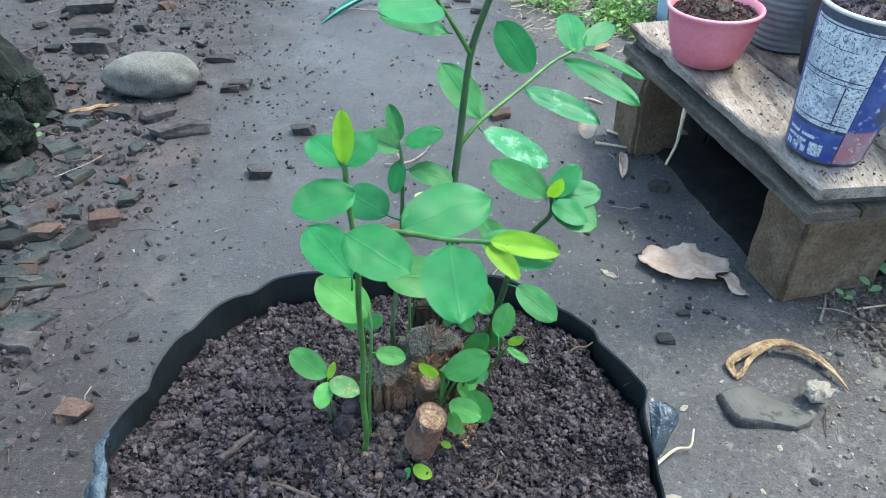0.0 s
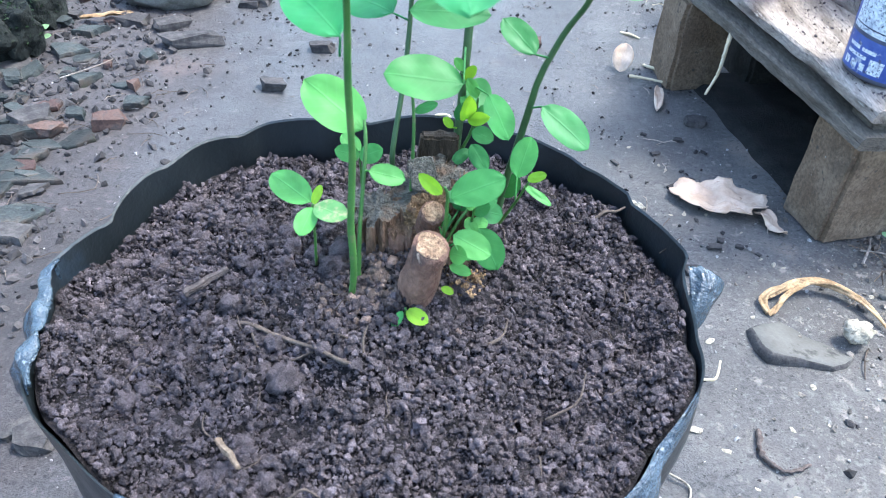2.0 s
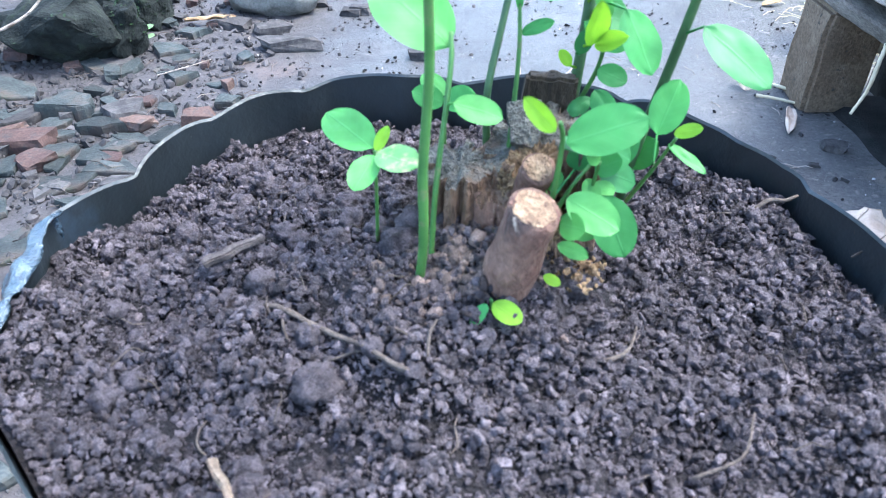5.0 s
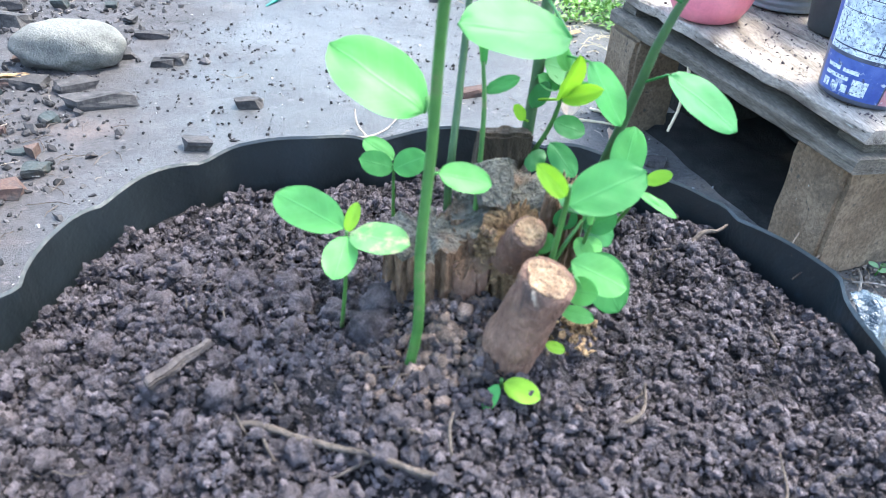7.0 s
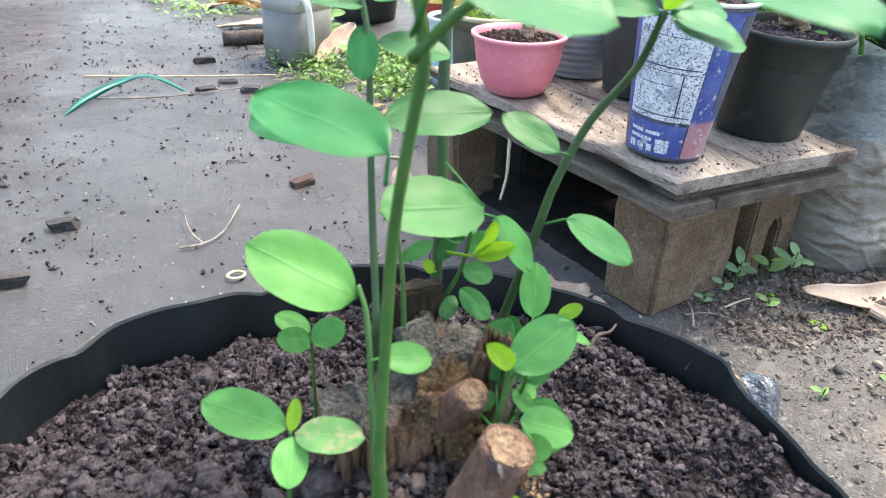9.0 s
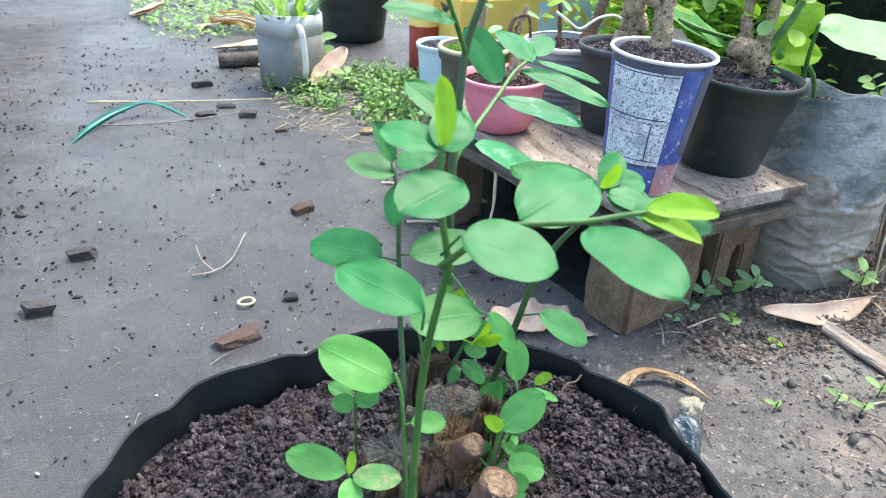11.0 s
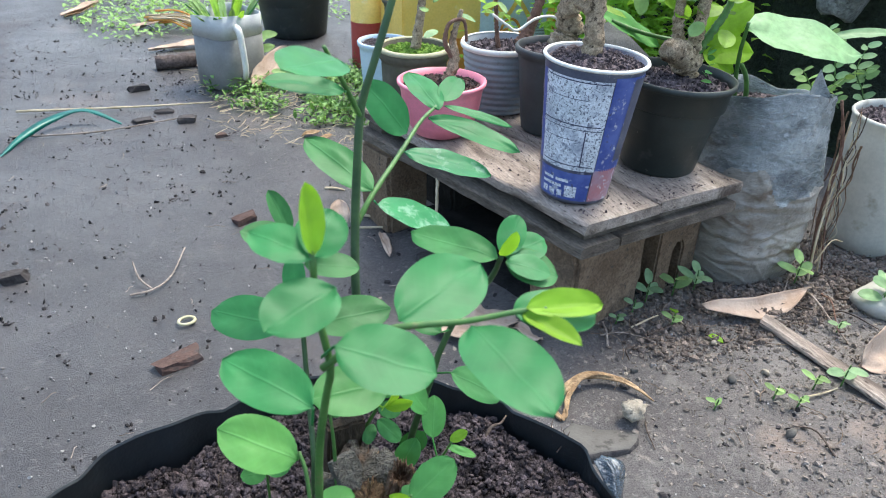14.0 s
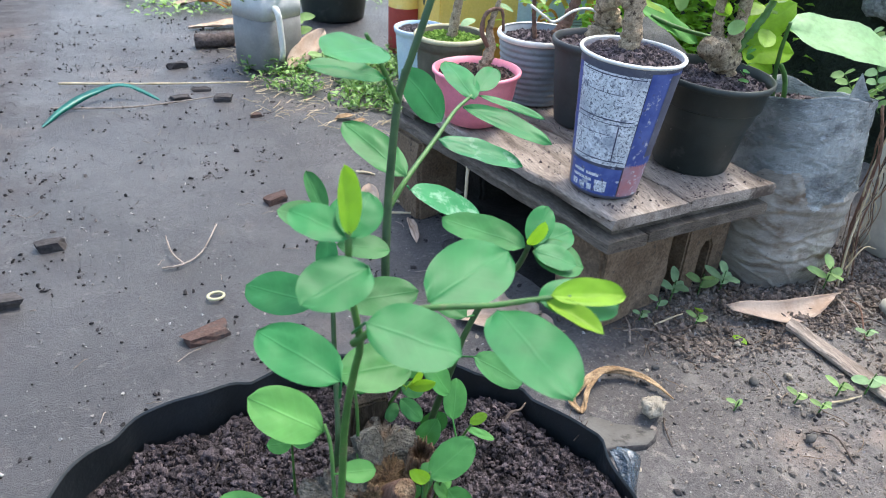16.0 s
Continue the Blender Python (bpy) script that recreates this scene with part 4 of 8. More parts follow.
while len(pts) < 60000:
    x, y = rng.uniform(BX - RX, BX + RX), rng.uniform(BY - RY, BY + RY)
    a = math.atan2(y - BY, x - BX)
    if math.hypot(x - BX, y - BY) < rim_radius(a, 0.315) - 0.0048:
        s = 0.0006 + 0.0014 * rng.random() ** 2.4 if len(pts) < 30000 else 0.0003 + 0.0005 * rng.random()
        lift = 0.004 * max(noise.noise(Vector((x * 150, y * 150, 5.0))), 0) + 0.003 * noise.noise(Vector((x * 60, y * 60, 6.0))) + 0.0025 * max(noise.noise(Vector((x * 330, y * 330, 8.0))), 0)
        pts.append((x, y, soil_height(x, y) + lift + s * rng.uniform(0.0, 1.3)))
        sz.append(s)
stuff("crumb_cover", *crumbs(pts, sz, 5), "crumb", soil)
rnd = random.Random(11)
clods = 0
while clods < 210:
    a, q = rnd.uniform(0, 6.28), math.sqrt(rnd.random()) * 0.9
    x, y = BX + RX * q * math.cos(a), BY + RY * q * math.sin(a)
    left = min(max((-0.01 - x) / 0.05, 0), 1)
    if rnd.random() > 0.35 + 0.65 * max(left, min(max((0.24 - y) / 0.04, 0), 1) * 0.7):
        continue
    s = 0.0035 + (0.003 + 0.004 * left) * rnd.random() ** 2.0
    if clods == 0:
        x, y, s = -0.0565, 0.2275, 0.0145
    ob = part("clod", clod_mesh(s, clods), "crumb", soil)
    ob.matrix_world = pose(x, y, soil_height(x, y) - s * 0.12, rnd.uniform(-20, 20), rnd.uniform(-20, 20), rnd.uniform(0, 360))
    clods += 1

pts = []
for _ in range(330):
    x, y = rng.normal(-0.026, 0.011), rng.normal(0.27, 0.009)
    pts.append((x, y, soil_height(x, y) + 0.0015))
stuff("pale_crumb", *crumbs(pts, 0.0006 + 0.0021 * rng.random(len(pts)) ** 1.6, 15), "pale_crumb", soil, "paler crumbs round the stump", "", True)

# ---- sapling ----
sapling = thing("sapling", (-0.012, 0.29, 0.32), "young shrub with round green leaves regrowing from a cut stump", "sapling")


def snag(name, at, r, h, seed, label="", squash=1.0, turn=0.0, lean=(0, 0), mat="bark", jag=0.3):
    """Split, weathered stump wood: upright ridges and clefts, a ragged hollow top."""
    bm = bmesh.new()
    n, lev = 72, 26
    rings = []
    for k in range(lev + 1):
        ring = []
        for q in range(n):
            a = 2 * math.pi * q / n
            c, d = math.cos(a), math.sin(a)
            top = h * (1 + jag * noise.noise(Vector((c * 1.6, d * 1.6, seed))) + 0.12 * noise.noise(Vector((c * 7, d * 7, seed))))
            z = top * k / lev
            ridge = abs(noise.noise(Vector((c * 4.5, d * 4.5, seed + z * 6))))
            fine = noise.noise(Vector((c * 14, d * 14, seed + z * 25)))
            rr = r * (1.12 - 0.25 * k / lev + 0.3 * noise.noise(Vector((c * 1.3, d * 1.3, seed + z * 22))) - 0.26 * max(0.14 - ridge, 0) / 0.14 + 0.035 * fine)
            ring.append(bm.verts.new((rr * c, rr * d * squash, z)))
        rings.append(ring)
    last = rings[-1]
    for sc, dz in ((0.82, -0.0005), (0.6, -0.1), (0.3, -0.2)):
        rings.append([bm.verts.new((v.co.x * sc, v.co.y * sc, v.co.z + dz * h * (0.5 + abs(noise.noise(v.co * 180))))) for v in last])
    for p, q in zip(rings, rings[1:]):
        for w in range(n):
            bm.faces.new((p[w], p[(w + 1) % n], q[(w + 1) % n], q[w]))
    bm.faces.new(rings[-1])
    ob = part(name, bm, mat, sapling, label)
    ob.matrix_world = pose(at[0], at[1], at[2], lean[0], lean[1], turn)
    return ob


def billet(name, foot, head, r0, r1, squash, turn, mat, cap, seed, slope=(0, 0), label=""):
    """A short upright piece of stump: grain and splits down its side, a rough broken top."""
    n, lev = 120, 26
    bm, rings = bmesh.new(), []
    foot, head = Vector(foot), Vector(head)
    c0, s0 = math.cos(radians(turn)), math.sin(radians(turn))
    for k in range(lev + 1):
        ring = []
        for q in range(n):
            a = 2 * math.pi * q / n
            c, d = math.cos(a), math.sin(a)
            t = k / lev
            split = max(0, 1 - abs(noise.noise(Vector((c * 2.6, d * 2.6, seed + t * 0.5)))) / 0.085) * min(t * 3, 1)
            r = (r0 + (r1 - r0) * t) * (1 + 0.22 * noise.noise(Vector((c * 1.2, d * 1.2, seed + t))) + 0.035 * noise.noise(Vector((c * 9, d * 9, seed + t * 1.5))) + 0.012 * noise.noise(Vector((c * 20, d * 20, seed + t * 5))) - 0.42 * split)
            x, y = r * c, r * d * squash
            p = foot.lerp(head, t) + Vector((c0 * x - s0 * y, s0 * x + c0 * y, 0))
            p.z += t * (slope[0] * (p.x - head.x) + slope[1] * (p.y - head.y) + 0.0035 * noise.noise(Vector((c * 2.2, d * 2.2, seed))) + 0.002 * noise.noise(Vector((c * 8, d * 8, seed))))
            ring.append(bm.verts.new(p))
        rings.append(ring)
    for p, q in zip(rings, rings[1:]):
        for w in range(n):
            bm.faces.new((p[w], p[(w + 1) % n], q[(w + 1) % n], q[w]))
    edge = [v.co.copy() for v in rings[-1]]
    ob = part(name, bm, mat, sapling, label)
    bm, rings = bmesh.new(), []
    mid = sum(edge, Vector()) / n
    for k in range(7):
        rings.append([bm.verts.new(mid.lerp(p, 1 - k / 7.2) + Vector((0, 0, (0.0015 * noise.noise(mid.lerp(p, 1 - k / 7.2) * 220) + 0.002 * noise.noise(p * 90)) * min(k, 2) / 2))) for p in edge])
    for p, q in zip(rings, rings[1:]):
        for w in range(n):
            bm.faces.new((p[w], p[(w + 1) % n], q[(w + 1) % n], q[w]))
    bm.faces.new(rings[-1])
    part("broken_top", bm, cap, ob, "grey weathered broken wood")
    return ob


def lumps(places, mat, parent, seed):
    for k, (x, y, z, w) in enumerate(places):
        ob = part("clod" if parent is soil else "rotten_crumb", clod_mesh(w, seed + k), mat, parent)
        ob.matrix_world = pose(x, y, z, 0, 0, 50 * k)


billet("stump", (-0.003, 0.31, 0.303), (-0.004, 0.311, 0.358), 0.024, 0.018, 0.85, 10, "bark", "grey_bark", 3.0, (0.1, 0.35), "weathered brown stump of split wood")
billet("stump_side", (-0.029, 0.302, 0.303), (-0.029, 0.302, 0.3525), 0.0165, 0.0142, 0.92, 35, "bark", "grey_bark", 8.0, (0.05, 0.12), "split brown stump wood with a grey top")
billet("stump_side", (-0.016, 0.293, 0.303), (-0.0165, 0.295, 0.3485), 0.0085, 0.0072, 0.8, 20, "stub", "bark", 17.0, (0, 0.4))
billet("rotten_core", (-0.004, 0.298, 0.303), (-0.004, 0.299, 0.357), 0.0125, 0.0098, 0.85, 60, "rot", "rot", 21.0, (0, 0.5), "crumbling yellow-brown rotten heart of the stump")
snag("splinter", (0.0125, 0.311, 0.312), 0.0082, 0.061, 14.0, "upright streaked splinter of dead bark", 0.75, 70, (3, -14), "bark", 0.08)
bm = box_mesh(0.0185, 0.0075, 0.0565, 0.0012)
bmesh.ops.subdivide_edges(bm, edges=bm.edges, cuts=7, use_grid_fill=True)
for v in bm.verts:
    v.co += Vector((noise.noise(Vector((v.co.x * 90, v.co.y * 90, v.co.z * 40))), noise.noise(Vector((v.co.x * 320, v.co.y * 100, v.co.z * 60))), noise.noise(Vector((v.co.x * 210, v.co.y * 210, 3))))) * 0.0013
ob = part("bark_plate", bm, "dark_bark", sapling, "upright plate of dead dark bark", False)
ob.matrix_world = pose(-0.0055, 0.329, 0.317, -4, 3, 6)
ob = part("grey_plate", shard_mesh((0.021, 0.019), 0.006, 9, 5), "grey_bark", sapling, "flat grey plate of weathered wood", False)
ob.matrix_world = pose(-0.011, 0.3125, 0.3625, 52, -4, 12)
rq = np.random.default_rng(12)
pts = []
for k in range(280):
    a, h = rq.uniform(3.3, 6.1), rq.uniform(0, 1)
    q = 0.0122 - 0.0028 * h + rq.uniform(-0.001, 0.0008)
    pts.append((-0.004 + q * math.cos(a), 0.299 + 0.87 * q * math.sin(a), 0.334 + 0.025 * h))
for k in range(90):
    pts.append((rq.normal(0.0155, 0.0035), rq.normal(0.2785, 0.0035), 0.331 + rq.uniform(-0.003, 0.003)))
stuff("rotten_wood", *crumbs(pts, rq.uniform(0.0005, 0.0016, len(pts)), 7), "rot", sapling, "crumbly yellow rotten wood")
lumps([(-0.046, 0.284, 0.325, 0.014), (-0.024, 0.268, 0.326, 0.012), (-0.028, 0.262, 0.325, 0.009), (0.014, 0.278, 0.324, 0.012), (-0.018, 0.262, 0.326, 0.008), (-0.042, 0.296, 0.326, 0.016), (-0.033, 0.27, 0.326, 0.008), (-0.02, 0.272, 0.328, 0.007)], "crumb", soil, 60)


def stub(foot, head, r0, r1, name, label):
    ob = part(name, tube(bmesh.new(), [foot, [(p + q) / 2 for p, q in zip(foot, head)], head], r0, r1, 14, 18, 0.14, 3), "stub", sapling, label)
    d = (Vector(head) - Vector(foot)).normalized()
    bm = bmesh.new()
    bmesh.ops.create_circle(bm, cap_ends=True, radius=r1 * 0.84, segments=26)
    for v in bm.verts:
        v.co *= 1 + 0.22 * noise.noise(v.co * 260)
    g = bmesh.ops.extrude_face_region(bm, geom=bm.faces[:])
    bmesh.ops.translate(bm, vec=(0, 0, 0.0005), verts=[v for v in g["geom"] if isinstance(v, bmesh.types.BMVert)])
    bmesh.ops.recalc_face_normals(bm, faces=bm.faces)
    bmesh.ops.transform(bm, matrix=Matrix.Translation(head) @ d.to_track_quat("Z", "Y").to_matrix().to_4x4(), verts=bm.verts)
    part("cut_face", bm, "cut", ob, "pale sawn wood", False)


stub((-0.0105, 0.272, 0.317), (0.0, 0.2605, 0.366), 0.0093, 0.0073, "cut_stub", "thick brown sawn-off branch")
stub((-0.005, 0.297, 0.345), (-0.0015, 0.283, 0.3655), 0.0066, 0.0051, "cut_stub", "small sawn-off branch")


def shoot(pts, r0, r1, mat="stem", name="stem", label=""):
    return part(name, tube(bmesh.new(), pts, r0, r1, 24, 10, 0.12, len(sapling.children)), mat, sapling, label)


count = [0]


def leaf(base, tip, width, mat="leaf", up=(0, -0.35, 1), fold=0.1, droop=0.08, node=None, wide=0.5, label=""):
    """A blade on the sapling, with a short stalk from its node where one is given."""
    count[0] += 1
    bm = blade(bmesh.new(), base, tip, width, up, fold, droop, wide, 0.03, count[0], 14, 8)
    if node:
        tube(bm, [node, [(a + b) / 2 for a, b in zip(node, base)], base], 0.0005, 0.0004, 5, 6)
    return part("leaf", bm, mat, sapling, label)


A = [(-0.036, 0.269, 0.322), (-0.033, 0.266, 0.345), (-0.033, 0.267, 0.37), (-0.031, 0.268, 0.4), (-0.03, 0.264, 0.432), (-0.028, 0.259, 0.456), (-0.027, 0.255, 0.471), (-0.029, 0.258, 0.49), (-0.029, 0.258, 0.508)]
shoot(A, 0.0016, 0.001, "stem", "stem", "upright green stem")
leaf((-0.029, 0.257, 0.507), (-0.029, 0.262, 0.526), 0.0075, "leaf_young", (0.3, -1, 0.2), 0.5, -0.05, label="folded yellow-green young leaf")
leaf((-0.029, 0.257, 0.506), (-0.043, 0.27, 0.511), 0.013, "leaf_tall", (0.1, -0.5, 1))
leaf((-0.029, 0.257, 0.506), (-0.02, 0.268, 0.514), 0.013, "leaf_tall", (0, -0.6, 1))
leaf((-0.025, 0.252, 0.499), (-0.046, 0.242, 0.498), 0.018, "leaf_tall", node=(-0.03, 0.257, 0.497))
leaf((-0.0313, 0.2628, 0.45), (-0.0535, 0.289, 0.4575), 0.0195, "leaf_tall", (0.2, -0.7, 1), node=(-0.032, 0.263, 0.443))
leaf((-0.0285, 0.243, 0.487), (-0.005, 0.229, 0.481), 0.021, "leaf_tall", droop=0.04, node=(-0.029, 0.256, 0.474))
T = [(-0.029, 0.256, 0.47), (-0.021, 0.25, 0.48), (-0.012, 0.246, 0.486), (0.007, 0.239, 0.488), (0.019, 0.234, 0.491), (0.028, 0.231, 0.492)]
shoot(T, 0.0012, 0.0007, "stem", "twig", "thin light green twig")
leaf((-0.009, 0.247, 0.487), (0.024, 0.262, 0.491), 0.022, "leaf_tall", (0, -0.5, 1))
leaf((0.008, 0.237, 0.4875), (0.0123, 0.2, 0.487), 0.0215, "leaf_tall", (0, -0.1, 1), droop=0.07)
leaf((0.019, 0.234, 0.491), (0.044, 0.229, 0.488), 0.016, "leaf_tall", (0, -0.3, 1))
leaf((0.022, 0.232, 0.493), (0.0455, 0.2285, 0.491), 0.009, "leaf_young", (0, -0.6, 1), 0.5)
leaf((0.021, 0.232, 0.491), (0.031, 0.217, 0.489), 0.007, "leaf_young", (0, -0.3, 1), 0.5)
# thin stem beside it
shoot([(-0.033, 0.274, 0.325), (-0.032, 0.278, 0.355), (-0.03, 0.29, 0.39), (-0.031, 0.296, 0.4)], 0.001, 0.0007, "stem", "twig")
leaf((-0.0317, 0.2968, 0.395), (-0.0575, 0.309, 0.4105), 0.021, "leaf_light", (0.1, -0.7, 1), node=(-0.031, 0.296, 0.399))
leaf((-0.028, 0.285, 0.383), (-0.013, 0.285, 0.38), 0.0095, "leaf_light", (0, -0.6, 1), node=(-0.031, 0.287, 0.381))
# stem behind the stump
shoot([(-0.022, 0.321, 0.325), (-0.0225, 0.3155, 0.36), (-0.022, 0.313, 0.377), (-0.019, 0.328, 0.4), (-0.017, 0.337, 0.425), (-0.016, 0.341, 0.452), (-0.017, 0.346, 0.466)], 0.0014, 0.0009, "dark_stem")
leaf((-0.016, 0.344, 0.462), (-0.035, 0.351, 0.468), 0.015, "leaf_dark", node=(-0.017, 0.343, 0.46))
leaf((-0.013, 0.343, 0.452), (0.009, 0.338, 0.449), 0.014, "leaf_dark", node=(-0.016, 0.341, 0.452))
leaf((-0.017, 0.346, 0.466), (-0.022, 0.353, 0.482), 0.008, "leaf_dark", (0.2, -1, 0.4), 0.4)
leaf((-0.015, 0.346, 0.464), (0.004, 0.351, 0.469), 0.011, "leaf_tall", (0, -0.6, 1))
leaf((-0.017, 0.343, 0.457), (-0.02, 0.333, 0.444), 0.009, "leaf_tall")
leaf((-0.024, 0.337, 0.428), (-0.05, 0.362, 0.428), 0.021, "leaf_tall", (0, -0.6, 1), node=(-0.017, 0.337, 0.425))
leaf((-0.016, 0.326, 0.434), (0.017, 0.324, 0.436), 0.018, "leaf_dark", (0, -0.5, 1), node=(-0.017, 0.337, 0.428))
# tall stem with its side branch
D = [(0.003, 0.334, 0.33), (0.005, 0.337, 0.366), (0.007, 0.339, 0.4), (0.009, 0.346, 0.44), (0.012, 0.352, 0.466), (0.014, 0.353, 0.488), (0.017, 0.355, 0.51), (0.024, 0.354, 0.532), (0.036, 0.356, 0.565)]
shoot(D, 0.0022, 0.0014, "dark_stem", "stem", "tall dark green stem")
shoot([(0.0115, 0.351, 0.4605), (0.022, 0.358, 0.4705), (0.044, 0.38, 0.479), (0.06, 0.397, 0.4845), (0.076, 0.411, 0.487)], 0.0013, 0.0008, "stem", "twig", "pale green side branch")
shoot([(0.016, 0.354, 0.507), (0.008, 0.348, 0.523), (0.0, 0.342, 0.538)], 0.0011, 0.0008, "stem", "twig")
leaf((0.004, 0.336, 0.534), (-0.02, 0.318, 0.54), 0.022, "leaf_tall", node=(0.003, 0.343, 0.531))
leaf((0.006, 0.34, 0.522), (-0.022, 0.34, 0.53), 0.012, "leaf_tall", node=(0.008, 0.345, 0.52))
leaf((0.022, 0.358, 0.4715), (0.002, 0.389, 0.488), 0.017, "leaf_dark", (0, -0.7, 1))
leaf((0.023, 0.356, 0.466), (0.058, 0.353, 0.45), 0.017, "leaf_scuffed", node=(0.021, 0.354, 0.469))
leaf((0.044, 0.379, 0.478), (0.082, 0.364, 0.468), 0.015, "leaf_scuffed")
leaf((0.048, 0.385, 0.484), (0.03, 0.388, 0.509), 0.018, "leaf_tall", (0.2, -1, 0.5))
leaf((0.072, 0.404, 0.486), (0.071, 0.441, 0.496), 0.016, "leaf_tall", (0, -0.6, 1))
leaf((0.066, 0.403, 0.483), (0.104, 0.377, 0.472), 0.015, "leaf_tall")
leaf((0.077, 0.412, 0.487), (0.096, 0.43, 0.493), 0.012, "leaf_tall", (0, -0.6, 1))
leaf((0.078, 0.411, 0.485), (0.109, 0.395, 0.477), 0.007, "leaf_tall")
leaf((0.008, 0.3055, 0.4135), (-0.0232, 0.3012, 0.4193), 0.022, "leaf", (0, -0.5, 1), node=(0.007, 0.336, 0.415))
leaf((0.018, 0.32, 0.402), (0.029, 0.311, 0.386), 0.014, "leaf", (0.4, -0.6, 1), node=(0.007, 0.336, 0.4))
leaf((0.008, 0.337, 0.395), (0.02, 0.337, 0.392), 0.014, "leaf", (0, -0.7, 1))
leaf((0.009, 0.315, 0.392), (0.011, 0.303, 0.409), 0.007, "leaf_young", (0.3, -1, 0.3), 0.4, node=(0.006, 0.336, 0.383))
leaf((0.01, 0.315, 0.392), (0.019, 0.306, 0.399), 0.006, "leaf_young", (0, -1, 0.5), 0.4)
# dark stem that leans outward, with a whorl at its end
E_ = [(0.027, 0.336, 0.325), (0.03, 0.334, 0.35), (0.036, 0.326, 0.39), (0.039, 0.322, 0.41), (0.046, 0.318, 0.431), (0.053, 0.308, 0.45), (0.051, 0.297, 0.467)]
shoot(E_, 0.0019, 0.001, "dark_stem", "stem", "leaning dark green stem")
leaf((0.041, 0.316, 0.4), (0.062, 0.305, 0.388), 0.015, "leaf_dark", (0.2, -0.6, 1), node=(0.037, 0.325, 0.394))
leaf((0.036, 0.316, 0.423), (0.022, 0.328, 0.433), 0.012, "leaf_dark", (0, -0.6, 1), node=(0.042, 0.32, 0.42))
leaf((0.049, 0.296, 0.467), (0.026, 0.326, 0.469), 0.016, "leaf_dark", (0, -0.5, 1))
leaf((0.051, 0.296, 0.468), (0.063, 0.306, 0.478), 0.011, "leaf_tall", (0, -0.7, 1))
leaf((0.051, 0.294, 0.466), (0.07, 0.286, 0.461), 0.018, "leaf_dark")
leaf((0.051, 0.293, 0.467), (0.065, 0.284, 0.464), 0.012, "leaf_tall")
leaf((0.052, 0.296, 0.467), (0.073, 0.302, 0.468), 0.014, "leaf_tall", (0, -0.5, 1))
leaf((0.05, 0.296, 0.468), (0.054, 0.292, 0.479), 0.006, "leaf_young", (0, -1, 0.3), 0.4)
# low shoots round the stump
shoot([(-0.056, 0.291, 0.324), (-0.054, 0.287, 0.345), (-0.053, 0.285, 0.364)], 0.0007, 0.0005, "stem", "twig")
leaf((-0.054, 0.286, 0.364), (-0.075, 0.301, 0.368), 0.0135, "leaf_light", (0, -0.6, 1))
leaf((-0.052, 0.284, 0.364), (-0.036, 0.272, 0.369), 0.0105, "leaf_blush", (0, -0.5, 1))
leaf((-0.053, 0.284, 0.363), (-0.056, 0.271, 0.358), 0.0095, "leaf_light", (0, -0.5, 1))
leaf((-0.053, 0.286, 0.363), (-0.05, 0.291, 0.37), 0.004, "leaf_young", (0, -1, 0.4), 0.4)
shoot([(-0.04, 0.33, 0.325), (-0.04, 0.329, 0.345), (-0.04, 0.328, 0.362)], 0.0007, 0.0005, "stem", "twig")
leaf((-0.04, 0.328, 0.361), (-0.051, 0.325, 0.366), 0.0085, "leaf", (0, -0.9, 0.8))
leaf((-0.04, 0.327, 0.361), (-0.029, 0.328, 0.366), 0.0095, "leaf", (0, -0.9, 0.8))
leaf((-0.04, 0.33, 0.363), (-0.05, 0.336, 0.368), 0.008, "leaf_light", (0, -0.5, 1))
shoot([(-0.014, 0.31, 0.35), (-0.013, 0.315, 0.385), (-0.014, 0.318, 0.402)], 0.0009, 0.0006, "stem", "twig")
leaf((-0.014, 0.318, 0.4), (-0.015, 0.318, 0.411), 0.003, "leaf", (0.5, -1, 0.2), 0.4)
leaf((-0.013, 0.317, 0.393), (-0.003, 0.317, 0.398), 0.005, "leaf", (0, -0.8, 1))
shoot([(0.001, 0.278, 0.335), (0.004, 0.276, 0.362), (0.005, 0.274, 0.38), (0.004, 0.27, 0.388)], 0.001, 0.0006, "stem", "twig")
leaf((0.006, 0.275, 0.379), (0.0275, 0.281, 0.387), 0.0145, "leaf", (0, -0.8, 1))
leaf((0.003, 0.268, 0.386), (-0.0055, 0.266, 0.396), 0.0055, "leaf_young", (0.2, -1, 0.3), 0.3)
leaf((0.006, 0.274, 0.378), (0.014, 0.288, 0.372), 0.011, "leaf_dark")
leaf((0.008, 0.271, 0.364), (0.024, 0.267, 0.358), 0.0115, "leaf_light", (0, -0.7, 1))
leaf((0.018, 0.284, 0.358), (0.028, 0.278, 0.34), 0.0135, "leaf", (0.2, -1, 0.5), node=(0.006, 0.28, 0.35))
shoot([(0.01, 0.29, 0.33), (0.014, 0.287, 0.352), (0.016, 0.283, 0.37)], 0.0009, 0.0005, "stem", "twig")
shoot([(0.003, 0.284, 0.345), (0.009, 0.284, 0.36), (0.014, 0.287, 0.367)], 0.0008, 0.0005, "stem", "twig")
shoot([(0.006, 0.336, 0.36), (0.012, 0.331, 0.378), (0.014, 0.328, 0.396)], 0.0009, 0.0006, "stem", "twig")
